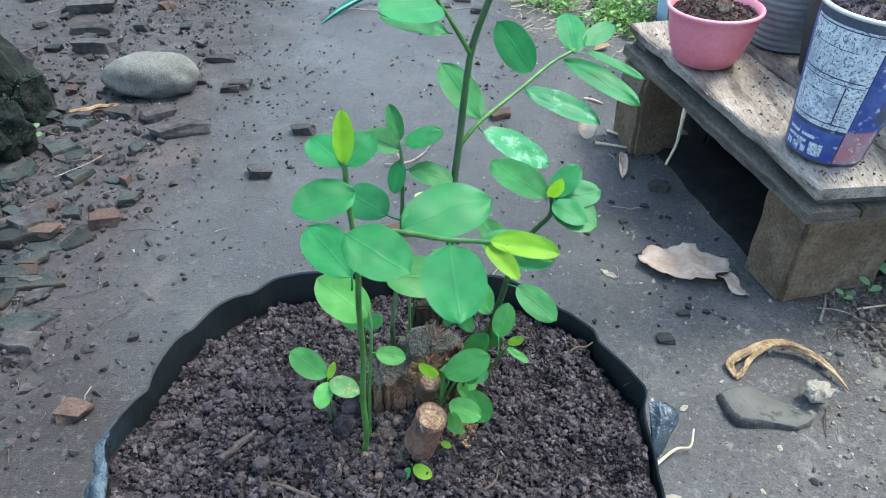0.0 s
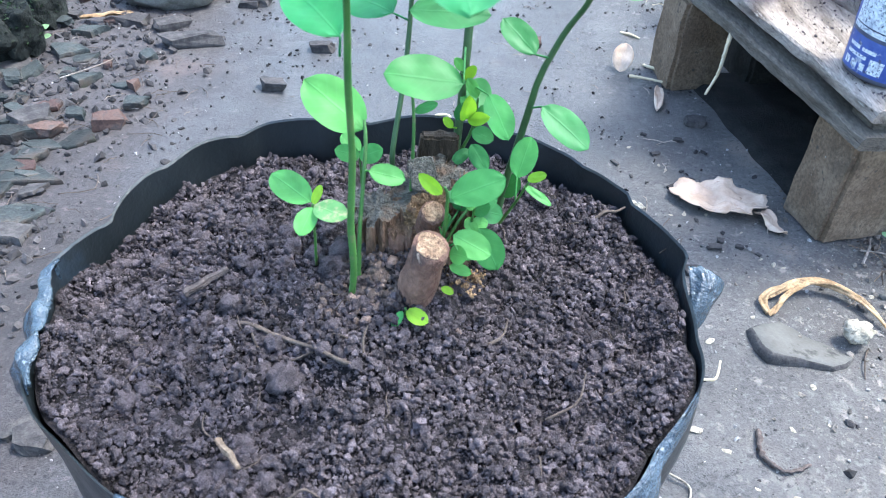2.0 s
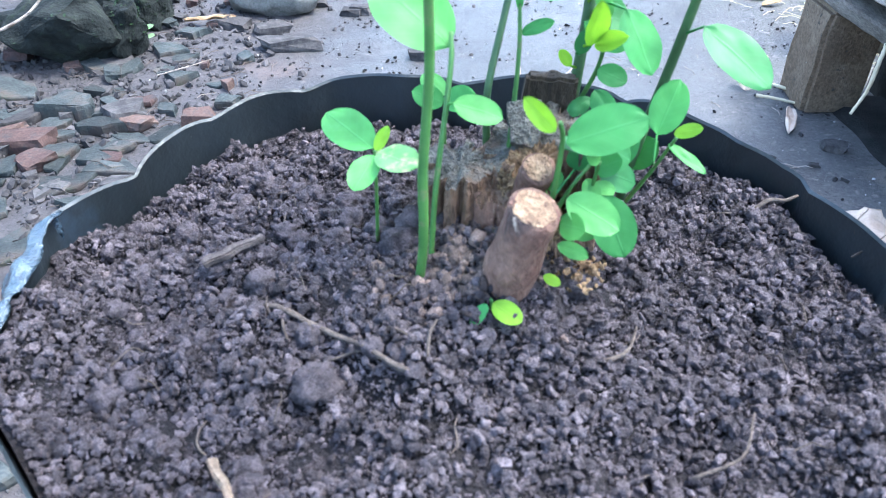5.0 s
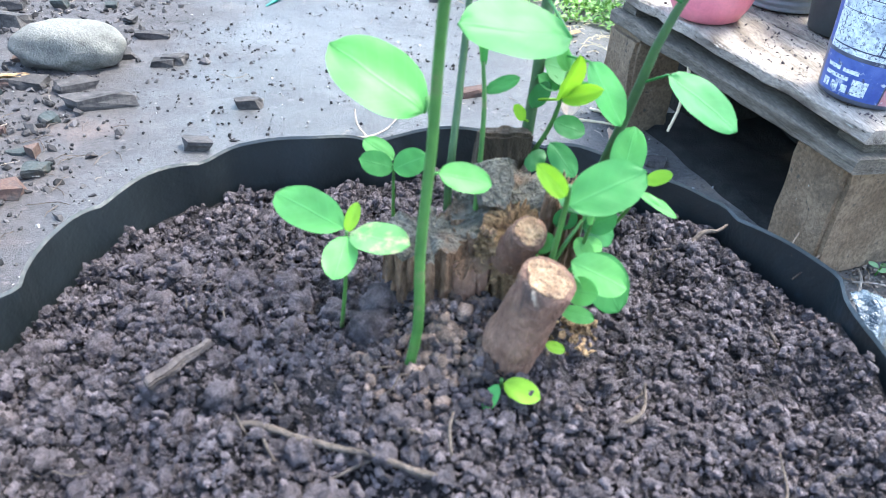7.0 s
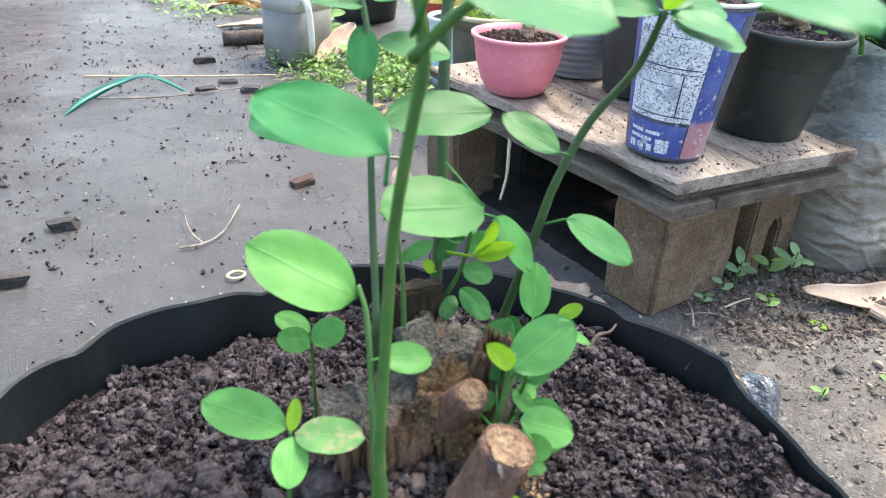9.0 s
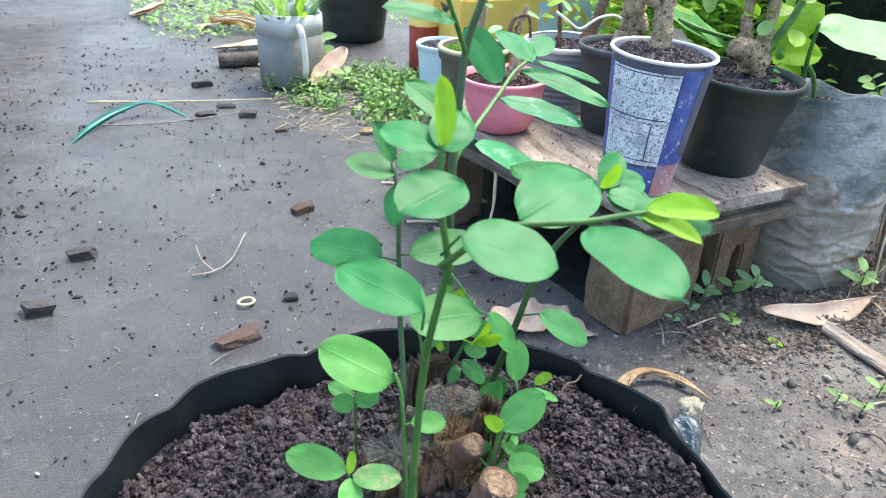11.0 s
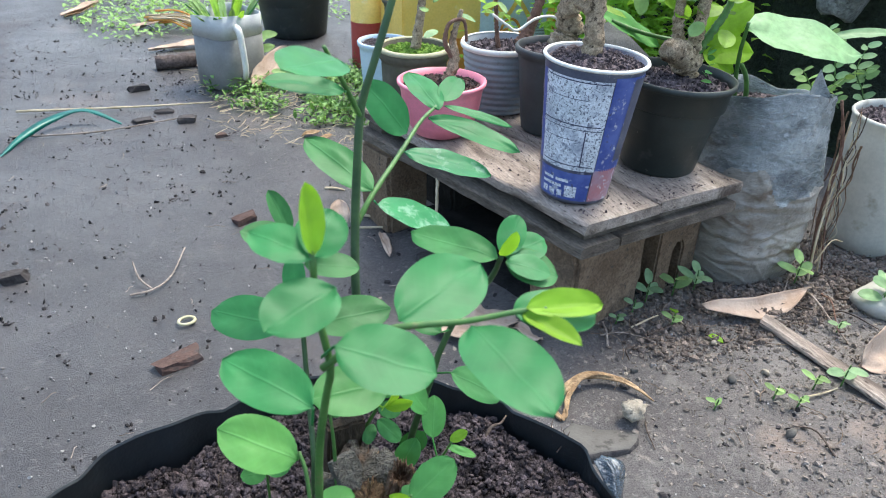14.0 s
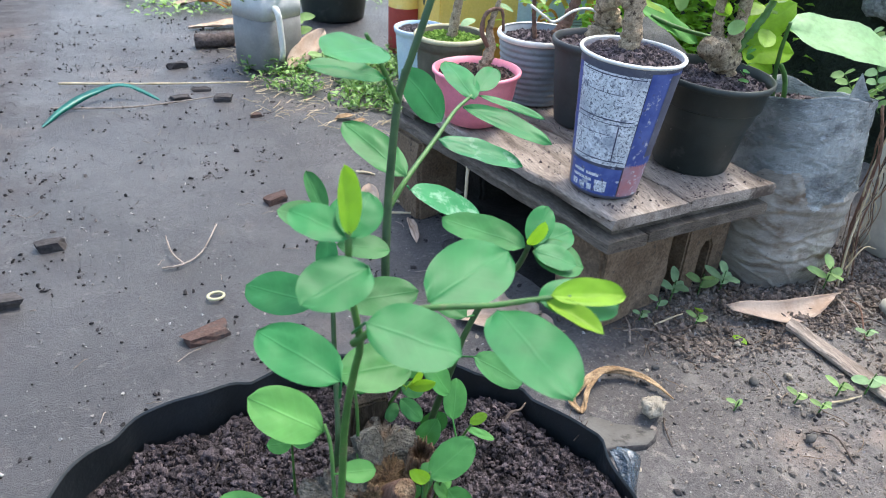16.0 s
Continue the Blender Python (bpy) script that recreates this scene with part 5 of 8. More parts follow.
for b, t, w, mt in (((0.015, 0.285, 0.366), (0.022, 0.282, 0.372), 0.0075, "leaf"), ((0.016, 0.283, 0.37), (0.012, 0.278, 0.377), 0.006, "leaf_light"), ((0.014, 0.287, 0.356), (0.022, 0.289, 0.358), 0.0065, "leaf_light"), ((0.013, 0.286, 0.362), (0.017, 0.281, 0.356), 0.0055, "leaf_light"),
                    ((0.014, 0.29, 0.372), (0.026, 0.296, 0.364), 0.012, "leaf_dark"), ((0.016, 0.292, 0.362), (0.029, 0.298, 0.355), 0.01, "leaf_dark"), ((0.012, 0.33, 0.378), (0.022, 0.326, 0.376), 0.008, "leaf_dark"), ((0.014, 0.328, 0.396), (0.009, 0.325, 0.406), 0.0055, "leaf_light"),
                    ((0.013, 0.33, 0.386), (0.023, 0.327, 0.391), 0.0075, "leaf"), ((0.012, 0.331, 0.37), (0.02, 0.322, 0.362), 0.0085, "leaf_dark"), ((0.011, 0.333, 0.366), (0.004, 0.326, 0.362), 0.006, "leaf_dark"), ((0.01, 0.284, 0.344), (0.018, 0.28, 0.346), 0.006, "leaf_light")):
    leaf(b, t, w, mt, (0, -0.8, 0.8))
leaf((0.007, 0.268, 0.357), (0.014, 0.262, 0.36), 0.008, "leaf_light", (0, -1, 0.6))
leaf((0.007, 0.27, 0.348), (0.0165, 0.267, 0.347), 0.005, "leaf_light", (0, -0.8, 1))
leaf((0.004, 0.268, 0.337), (0.0095, 0.266, 0.336), 0.0035, "leaf_young", (0, -0.8, 1))
shoot([(-0.01, 0.257, 0.326), (-0.01, 0.256, 0.335)], 0.0007, 0.0005, "stem", "twig")
leaf((-0.0095, 0.255, 0.3345), (0.0, 0.25, 0.3335), 0.0068, "leaf_young", (0, -0.6, 1))
leaf((-0.011, 0.255, 0.334), (-0.015, 0.25, 0.329), 0.004, "leaf", (0, -0.6, 1))
shoot([(0.028, 0.318, 0.335), (0.034, 0.312, 0.352), (0.039, 0.308, 0.367)], 0.0008, 0.0005, "stem", "twig")
leaf((0.034, 0.318, 0.362), (0.039, 0.328, 0.378), 0.012, "leaf", (0, -1, 0.5), node=(0.034, 0.312, 0.354))
leaf((0.038, 0.308, 0.368), (0.046, 0.307, 0.372), 0.005, "leaf_young", (0, -0.7, 1))
leaf((0.037, 0.309, 0.364), (0.05, 0.304, 0.358), 0.0045, "leaf_light", (0, -0.4, 1))
leaf((0.026, 0.336, 0.34), (0.036, 0.332, 0.352), 0.012, "leaf_dark", (0, -1, 0.7))
leaf((0.016, 0.32, 0.345), (0.028, 0.322, 0.36), 0.012, "leaf", (0, -1, 0.7))

for b, t, w, mt in (((0.001, 0.285, 0.3575), (0.0055, 0.285, 0.3635), 0.006, "leaf_light"), ((0.009, 0.29, 0.362), (0.0105, 0.289, 0.37), 0.007, "leaf_dark"), 
                    ((0.0045, 0.332, 0.382), (0.009, 0.331, 0.391), 0.006, "leaf_dark"), ((0.003, 0.333, 0.377), (-0.001, 0.331, 0.383), 0.004, "stem"), ((0.007, 0.335, 0.4), (0.012, 0.333, 0.408), 0.005, "leaf_young"),
                    ((0.006, 0.334, 0.392), (0.013, 0.331, 0.389), 0.0055, "leaf"), ((0.007, 0.335, 0.405), (0.003, 0.331, 0.412), 0.0045, "leaf_light")):
    leaf(b, t, w, "leaf_young" if mt == "stem" else mt, (0, -0.9, 0.7), node=(0.006, 0.338, b[2] - 0.003) if b[1] > 0.31 else (0.004, 0.277, b[2] - 0.002))

# loose bits on the soil
for pts_, r, nm, lb in (
    ([(0.023, 0.25, 0.321), (0.031, 0.2535, 0.3245), (0.0335, 0.262, 0.327)], 0.0008, "root_bit", "fine pale root fibre sticking out of soil"),
    ([(0.05, 0.22, 0.315), (0.062, 0.226, 0.32), (0.066, 0.24, 0.322)], 0.0006, "root_bit", "fine pale root fibre sticking out of soil"),
    ([(0.076, 0.345, 0.317), (0.083, 0.35, 0.322), (0.089, 0.35, 0.323), (0.094, 0.353, 0.324)], 0.0011, "root_bit", "rough pale dead root sticking out of soil"),
    ([(0.111, 0.324, 0.321), (0.108, 0.329, 0.329), (0.112, 0.334, 0.333)], 0.0004, "root_bit", "fine pale root fibre sticking out of soil"),
    ([(0.108, 0.322, 0.32), (0.113, 0.323, 0.325), (0.117, 0.325, 0.329)], 0.0004, "root_bit", "fine pale root fibre sticking out of soil"),
    ([(-0.046, 0.172, 0.312), (-0.038, 0.178, 0.319), (-0.031, 0.177, 0.317)], 0.0008, "root_bit", "thin pale dead root lying on potting soil"),
):
    tagged(part(nm, tube(bmesh.new(), pts_, r, r * 0.5, 14, 6, 0.3, 2), "root"), lb, "root")
for at, ln, wd, turn, nm in (((-0.1018, 0.2722, 0.325), 0.0225, 0.0042, 51, "wood_chip"), ((-0.0675, 0.19, 0.3183), 0.0165, 0.003, -44, "wood_chip")):
    bm = box_mesh(ln, wd, 0.0028, 0.0006)
    bmesh.ops.subdivide_edges(bm, edges=[e for e in bm.edges if e.calc_length() > ln * 0.5], cuts=8, use_grid_fill=True)
    for v in bm.verts:
        v.co.y *= 0.72 - 0.55 * v.co.x / ln
        v.co += Vector((noise.noise(v.co * 300), noise.noise(v.co * 200 + Vector((5, 0, 0))), noise.noise(v.co * 150) * 0.7)) * 0.001
    ob = part(nm, bm, "chip" if turn < 0 else "stub_grey", None, "", False)
    ob.matrix_world = pose(*at, 0, -4, turn)
    tagged(ob, "pale splinter of wood on potting soil" if turn < 0 else "brown splinter of wood on potting soil", "wood chip")

for k in range(34):
    a, q = rnd.uniform(0, 6.28), math.sqrt(rnd.random()) * 0.85
    x, y, a = BX + RX * q * math.cos(a), BY + RY * q * math.sin(a), rnd.uniform(0, 6.28)
    line = []
    for j in range(4):
        line.append((x, y, soil_height(x, y) + (0.001, 0.0038, 0.0034, 0.0005)[j]))
        a += rnd.uniform(-0.9, 0.9)
        x, y = x + rnd.uniform(0.002, 0.006) * math.cos(a), y + rnd.uniform(0.002, 0.006) * math.sin(a)
    part("rootlet", tube(bmesh.new(), line, rnd.uniform(0.00025, 0.00045), 0.0002, 9, 5, 0.2, k), "root", soil)

root = thing("dead_root", (-0.0645, 0.2475, 0.318), "thin dead brown root lying on potting soil", "root")
line = [(x, y, soil_height(x, y) + z - 0.0012) for x, y, z in ((-0.085, 0.253, 0.001), (-0.076, 0.2505, 0.0025), (-0.066, 0.2477, 0.003), (-0.056, 0.2435, 0.0035), (-0.045, 0.2377, 0.0035), (-0.036, 0.2335, 0.0035), (-0.028, 0.23, 0.0025))]
part("main_root", tube(bmesh.new(), [(x, y, z + 0.0014) for x, y, z in line], 0.0011, 0.0009, 22, 7, 0.6, 4), "root", root)
for pts_, r0 in (((line[1], (-0.073, 0.2445, 0.004), (-0.07, 0.241, 0.001)), 0.0006), ((line[4], (-0.052, 0.2365, 0.004), (-0.058, 0.235, 0.001)), 0.0006), (((-0.0247, 0.235, 0.0015), (-0.0252, 0.24, 0.006), (-0.024, 0.2445, 0.0065)), 0.0006)):
    part("side_root", tube(bmesh.new(), [q if q in line else (q[0], q[1], soil_height(q[0], q[1]) + q[2]) for q in pts_], r0, r0 * 0.6, 10, 6, 0.3, 2), "root", root)

# ---- bench on blocks ----
bench = thing("plank_bench", (0.5, 0.96, 0.16), "low bench of weathered grey planks laid on cement blocks", "bench")
n0, n1_, n2_ = (0.411, 0.722), (0.535, 0.737), (0.688, 0.755)
f0, f1, f2 = (0.29, 1.208), (0.41, 1.235), (0.56, 1.27)
part("top_board", prism((n0, n1_, f1, f0), 0.182, 0.197, 1, 22, 0.004), "wood", bench, "", False)
part("top_board", prism(((0.538, 0.74), n2_, f2, (0.413, 1.238)), 0.179, 0.195, 5, 22, 0.004), "wood", bench, "", False)
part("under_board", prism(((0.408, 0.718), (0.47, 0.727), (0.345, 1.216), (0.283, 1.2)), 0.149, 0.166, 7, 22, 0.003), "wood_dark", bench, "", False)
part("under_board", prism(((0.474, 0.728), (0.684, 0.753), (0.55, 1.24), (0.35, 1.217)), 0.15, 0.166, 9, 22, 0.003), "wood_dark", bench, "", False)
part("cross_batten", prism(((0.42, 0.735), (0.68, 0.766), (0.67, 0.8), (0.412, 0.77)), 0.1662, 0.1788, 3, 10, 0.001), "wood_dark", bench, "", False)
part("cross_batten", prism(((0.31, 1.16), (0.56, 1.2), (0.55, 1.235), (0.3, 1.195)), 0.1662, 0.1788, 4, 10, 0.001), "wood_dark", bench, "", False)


def cement_block(at, size, turn, slots, seed, mat="block", label="rough brown-grey cement block standing under the plank bench"):
    """A block standing on end; where it has slots, its foot is notched."""
    t = thing("cement_block", (at[0], at[1], 0), label, "cement block", "blocks under the bench")
    sx, sy, sz = size
    bm = bmesh.new()
    if slots:
        outline = ((-sx / 2, 0), (-sx * 0.12, 0), (-sx * 0.12, sz * 0.45), (-sx * 0.05, sz * 0.52), (sx * 0.05, sz * 0.52), (sx * 0.12, sz * 0.45), (sx * 0.12, 0), (sx / 2, 0), (sx / 2, sz), (-sx / 2, sz))
        front, rear = ([bm.verts.new((x, y, z)) for x, z in outline] for y in (-sy / 2, sy / 2))
        bm.faces.new(front)
        bm.faces.new(rear[::-1])
        for k in range(len(outline)):
            q = (k + 1) % len(outline)
            bm.faces.new((front[q], front[k], rear[k], rear[q]))
        bmesh.ops.recalc_face_normals(bm, faces=bm.faces)
        bmesh.ops.bevel(bm, geom=bm.edges[:], offset=0.003, segments=2, affect="EDGES")
    else:
        bm.free()
        bm = box_mesh(sx, sy, sz, 0.006)
        bmesh.ops.subdivide_edges(bm, edges=bm.edges, cuts=5, use_grid_fill=True)
        for v in bm.verts:
            v.co += Vector((noise.noise(v.co * 30 + Vector((seed, 0, 0))), noise.noise(v.co * 30 + Vector((0, seed, 0))), 0)) * 0.0035
    ob = part("block_body", bm, mat, t, "", False)
    ob.matrix_world = pose(at[0], at[1], -0.004, 0, 0, turn)


cement_block((0.49, 0.81), (0.155, 0.08, 0.152), 17, False, 1)
cement_block((0.645, 0.85), (0.1, 0.08, 0.152), 14, True, 4)
cement_block((0.335, 1.17), (0.08, 0.09, 0.15), 12, False, 7)
# Blocks added unseen to close off light under the bench; shade in their colour
cement_block((0.5, 1.2), (0.16, 0.09, 0.15), 12, False, 9, "shade_block", "added cement block deep under the plank bench, shade in its colour")
cement_block((0.63, 0.97), (0.07, 0.16, 0.15), 12, False, 12, "shade_block", "added cement block deep under the plank bench, shade in its colour")
cement_block((0.59, 1.14), (0.07, 0.16, 0.15), 12, False, 15, "shade_block", "added cement block deep under the plank bench, shade in its colour")


# Dark sheet on the ground that paints the shade under the bench
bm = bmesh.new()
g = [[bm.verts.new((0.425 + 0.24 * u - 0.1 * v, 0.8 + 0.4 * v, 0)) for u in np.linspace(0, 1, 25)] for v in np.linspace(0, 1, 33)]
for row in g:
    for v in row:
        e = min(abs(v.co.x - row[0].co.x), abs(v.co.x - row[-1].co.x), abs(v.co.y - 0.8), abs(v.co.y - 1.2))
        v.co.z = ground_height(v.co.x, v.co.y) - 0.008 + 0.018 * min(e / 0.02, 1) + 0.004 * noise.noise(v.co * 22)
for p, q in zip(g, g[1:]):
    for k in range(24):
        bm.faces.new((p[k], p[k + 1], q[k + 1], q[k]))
tagged(part("shade_earth", bm, "shade_earth"), "dark earth sheet under the plank bench, painted shade", "earth", "", "structure")
pts = []
rb = np.random.default_rng(15)
for _ in range(2200):
    u, v = rb.random(), rb.random() ** 1.3
    x, y = (1 - v) * (0.42 + 0.26 * u) + v * (0.3 + 0.25 * u), (1 - v) * (0.73 + 0.03 * u) + v * (1.2 + 0.05 * u)
    if u < 0.44 or u > 0.48:
        pts.append((x, y, 0.1975 if u < 0.46 else 0.1955))
stuff("bench_dirt", *crumbs(pts, 0.0003 + 0.0016 * rb.random(len(pts)) ** 4, 16), "crumb", None, "dark crumbs of dirt strewn on the plank bench", "dirt")


# ---- pots ----
def pot_soil(pot, r, z, mat="crumb", heap=0.006, seed=1):
    bm = bmesh.new()
    rings = [[bm.verts.new((0, 0, z + heap))]]
    for k in range(1, 13):
        q = k / 12
        ring = []
        for s in range(40):
            a = 2 * math.pi * s / 40
            x, y = r * q * math.cos(a), r * q * math.sin(a)
            ring.append(bm.verts.new((x, y, z + heap * (1 - q * q) + 0.003 * noise.noise(Vector((x * 90, y * 90, seed))))))
        rings.append(ring)
    for p, q in zip(rings, rings[1:]):
        for s in range(40):
            t = (s + 1) % 40
            bm.faces.new((p[0], q[s], q[t]) if len(p) == 1 else (p[s], q[s], q[t], p[t]))
    shift(bm, pot.location)
    ob = part("soil_fill", bm, mat, pot, "dark loose soil")
    rg = np.random.default_rng(seed)
    n = 420
    a, q = rg.uniform(0, 6.28, n), np.sqrt(rg.random(n)) * 0.95
    ps = [(pot.location.x + r * u * math.cos(w), pot.location.y + r * u * math.sin(w), pot.location.z + z + heap * (1 - u * u) + 0.001) for w, u in zip(a, q)]
    stuff("crumb_cover", *crumbs(ps, 0.0015 + 0.0025 * rg.random(n) ** 2, seed), mat, pot)
    return ob


def pot(name, at, label, profile, mat, category="plant pot", soil_at=None, soil_r=0.0, soil_mat="crumb", lean=(0, 0), turn=0):
    """A turned pot, wall and inside in one profile, standing at its place."""
    t = thing(name, at, label, category)
    part("pot_wall", shift(lathe(profile, 64), at), mat, t)
    if soil_at is not None:
        pot_soil(t, soil_r, soil_at, soil_mat, 0.006, int(at[0] * 100))
    return t


def open_pot(r0, r1, h, wall=0.003, rim=0.006, rim_h=0.012, shoulder=None):
    out = [(0, 0), (r0 * 0.95, 0), (r0, 0.003)]
    if shoulder:
        out += [(r0 + (r1 - r0) * 0.85 * shoulder, h * shoulder), (r1 - rim * 0.4, h * shoulder + 0.004)]
    else:
        for k in range(1, 8):
            out.append((r0 + (r1 - r0 - rim * 0.5) * k / 8, h * k / 8))
    out += [(r1 - rim * 0.5, h - rim_h), (r1, h - rim_h + 0.002), (r1 + 0.001, h - 0.003), (r1 - 0.001, h), (r1 - wall - 0.001, h), (r1 - wall - 0.002, h - rim_h), (r1 - wall - rim, h * 0.6), (r0 * 0.9, 0.01), (0, 0.01)]
    return out


BZ = 0.197
# printed drink cup reused as a pot
CX, CY, CH = 0.447, 0.808, 0.178
cup = thing("printed_cup", (CX, CY, BZ), "tall worn blue and white printed plastic cup on the bench", "plastic cup")


def cup_r(z):
    return 0.0435 + 0.0172 * z / CH


part("cup_wall", shift(lathe([(0, 0), (0.041, 0), (0.0435, 0.003)] + [(cup_r(CH * k / 20) + (0.0006 if k % 5 == 0 else 0), CH * k / 20) for k in range(1, 20)] + [(cup_r(CH), CH - 0.004), (cup_r(CH) - 0.003, CH - 0.004), (0.05, CH * 0.7), (0.036, 0.01), (0, 0.01)], 64), (CX, CY, BZ)), "cup", cup)
part("cup_rim", shift(lathe([(cup_r(CH) - 0.001, CH - 0.005), (cup_r(CH) + 0.002, CH - 0.005), (cup_r(CH) + 0.003, CH - 0.003), (cup_r(CH) + 0.002, CH - 0.001), (cup_r(CH) - 0.001, CH - 0.001), (cup_r(CH) - 0.0015, CH - 0.003), (cup_r(CH) - 0.001, CH - 0.005)], 64), (CX, CY, BZ)), "white_rim", cup, "rolled off-white rim")
pot_soil(cup, cup_r(CH) - 0.003, CH - 0.009, "crumb", 0.006, 31)
FACE = math.degrees(math.atan2(0.09 - CY, -0.07 - CX))


def cup_print(name, a0, a1, z0, z1, mat, label="", off=0.0006):
    """A printed field on the cup's wall, a thin layer of its own."""
    bm = bmesh.new()
    na, nz = max(2, int((a1 - a0) / 4)), max(1, int((z1 - z0) / 0.01))
    g = []
    for k in range(nz + 1):
        z = z0 + (z1 - z0) * k / nz
        g.append([bm.verts.new((CX + (cup_r(z) + 0.0004 + off) * math.cos(radians(FACE + a0 + (a1 - a0) * i / na)), CY + (cup_r(z) + 0.0004 + off) * math.sin(radians(FACE + a0 + (a1 - a0) * i / na)), BZ + z)) for i in range(na + 1)])
    for k in range(nz):
        for i in range(na):
            bm.faces.new((g[k][i], g[k][i + 1], g[k + 1][i + 1], g[k + 1][i]))
    return part(name, bm, mat, cup, label)


cup_print("print_panel", -62, 24, 0.048, 0.163, "cup_white", "white printed panel flecked with dirt")
cup_print("print_stripe", 25, 74, 0.048, 0.168, "cup_blue", "royal blue printed stripe")
cup_print("print_band", -64, 22, 0.006, 0.044, "cup_blue", "blue printed band")
cup_print("print_field", 24, 70, 0.006, 0.05, "cup_red", "faded red printed field")
for a0, a1, z, tall in ((-60, 20, 0.1065, 0.0014), (-60, 22, 0.1015, 0.0008), (-58, 21, 0.1595, 0.0012), (-58, 2, 0.1385, 0.0007), (-58, -8, 0.087, 0.0007), (-58, 20, 0.0535, 0.0012)):
    cup_print("print_bar", a0, a1, z, z + tall, "ink", "", 0.001)
cup_print("print_bar", 1.5, 3, 0.055, 0.1, "ink", "", 0.001)
cup_print("print_edge", -72, -62.5, 0.05, 0.163, "cup_blue", "narrow pale blue printed edge")
cup_print("print_bar", 52, 73, 0.06, 0.165, "cup", "navy edge of the blue stripe", 0.001)
for a0, a1, z, z2 in ((-54, -34, 0.03, 0.034), (-30, -10, 0.03, 0.034), (-54, -20, 0.022, 0.026), (-14, 4, 0.01, 0.026), (-54, -44, 0.01, 0.018), (-40, -30, 0.01, 0.018), (-26, -18, 0.01, 0.018)):
    cup_print("print_bar", a0, a1, z, z2, "cup_white", "", 0.001)

cup.matrix_world = pose(CX, CY, BZ + 0.0015, 1.6, 2.4, 0)

pink = pot("pink_pot", (0.37, 1.06, BZ), "round pink plastic bowl pot on the bench", [(0, 0), (0.03, 0), (0.041, 0.005), (0.051, 0.022), (0.058, 0.045), (0.061, 0.066), (0.063, 0.076), (0.0665, 0.079), (0.0668, 0.083), (0.0625, 0.084), (0.059, 0.072), (0.047, 0.03), (0, 0.02)], "pink", soil_at=0.072, soil_r=0.0605, soil_mat="brick")
ribbed_profile = [(0, 0), (0.048, 0)]
for k in range(1, 40):
    ribbed_profile.append((0.049 + 0.013 * k / 40 + (0.0022 if k % 4 < 2 else 0), 0.1 * k / 40))
ribbed_profile += [(0.064, 0.101), (0.066, 0.104), (0.065, 0.108), (0.062, 0.107), (0.058, 0.09), (0.045, 0.01), (0, 0.01)]
ribbed = pot("ribbed_pot", (0.512, 1.14, BZ), "grey ribbed plastic pot with a pale rim on the bench", ribbed_profile, "ribbed", soil_at=0.097, soil_r=0.06)
part("rim_band", shift(lathe([(0.062, 0.1), (0.0665, 0.101), (0.068, 0.105), (0.066, 0.1095), (0.062, 0.109)], 64), (0.512, 1.14, BZ)), "white_rim", ribbed, "pale rim")
dark = pot("dark_pot", (0.54, 1.02, BZ), "dark grey plastic pot on the bench", open_pot(0.045, 0.062, 0.13), "dark_pot", soil_at=0.118, soil_r=0.056)
black = pot("black_pot", (0.612, 0.845, 0.195), "black plastic nursery pot on the bench", [(0, 0), (0.05, 0), (0.052, 0.003), (0.0655, 0.0895), (0.066, 0.0915), (0.0712, 0.0925), (0.0722, 0.094), (0.074, 0.12), (0.0775, 0.1215), (0.079, 0.1245), (0.0785, 0.13), (0.075, 0.13), (0.0735, 0.12), (0.066, 0.08), (0.047, 0.01), (0, 0.01)], "black_pot", soil_at=0.117, soil_r=0.072)
black.matrix_world = pose(0.612, 0.845, 0.1965, 1.6, 2.4, 0)
mossy = pot("mossy_pot", (0.472, 1.42, 0), "stained clay pot topped with bright moss, on the ground", open_pot(0.056, 0.07, 0.232, 0.006, 0.008, 0.022), "moss_pot", soil_at=0.222, soil_r=0.063, soil_mat="moss")
part("rim_band", shift(lathe([(0.069, 0.226), (0.0725, 0.227), (0.073, 0.231), (0.07, 0.2345), (0.065, 0.2345), (0.064, 0.23)], 64), (0.472, 1.42, 0)), "cream_rim", mossy, "lime-stained rim")
pot("black_tub", (0.5, 2.53, 0), "large black plastic tub on the ground", open_pot(0.1, 0.13, 0.2, 0.004, 0.008, 0.02), "black_pot", soil_at=0.18, soil_r=0.12)
pot("blue_white_pot", (0.53, 1.75, 0), "pale blue and white plastic pot on the ground", open_pot(0.05, 0.065, 0.16), "pale_blue", soil_at=0.15, soil_r=0.058)
pot("grey_bowl", (0.72, 2.0, 0), "dark clay bowl with green plants on the ground", open_pot(0.07, 0.1, 0.2), "dark_pot", soil_at=0.19, soil_r=0.09)
pot("white_pot", (1.075, 0.8, 0), "grimy white plastic container pot on the ground", open_pot(0.075, 0.085, 0.225, 0.003, 0.003, 0.008), "grimy_white", soil_at=0.212, soil_r=0.08)

# milky jug with its top cut off
JX, JY = 0.212, 2.06
jug = thing("cut_jug", (JX, JY, 0), "milky plastic jug with its top cut off, full of soil", "jug")


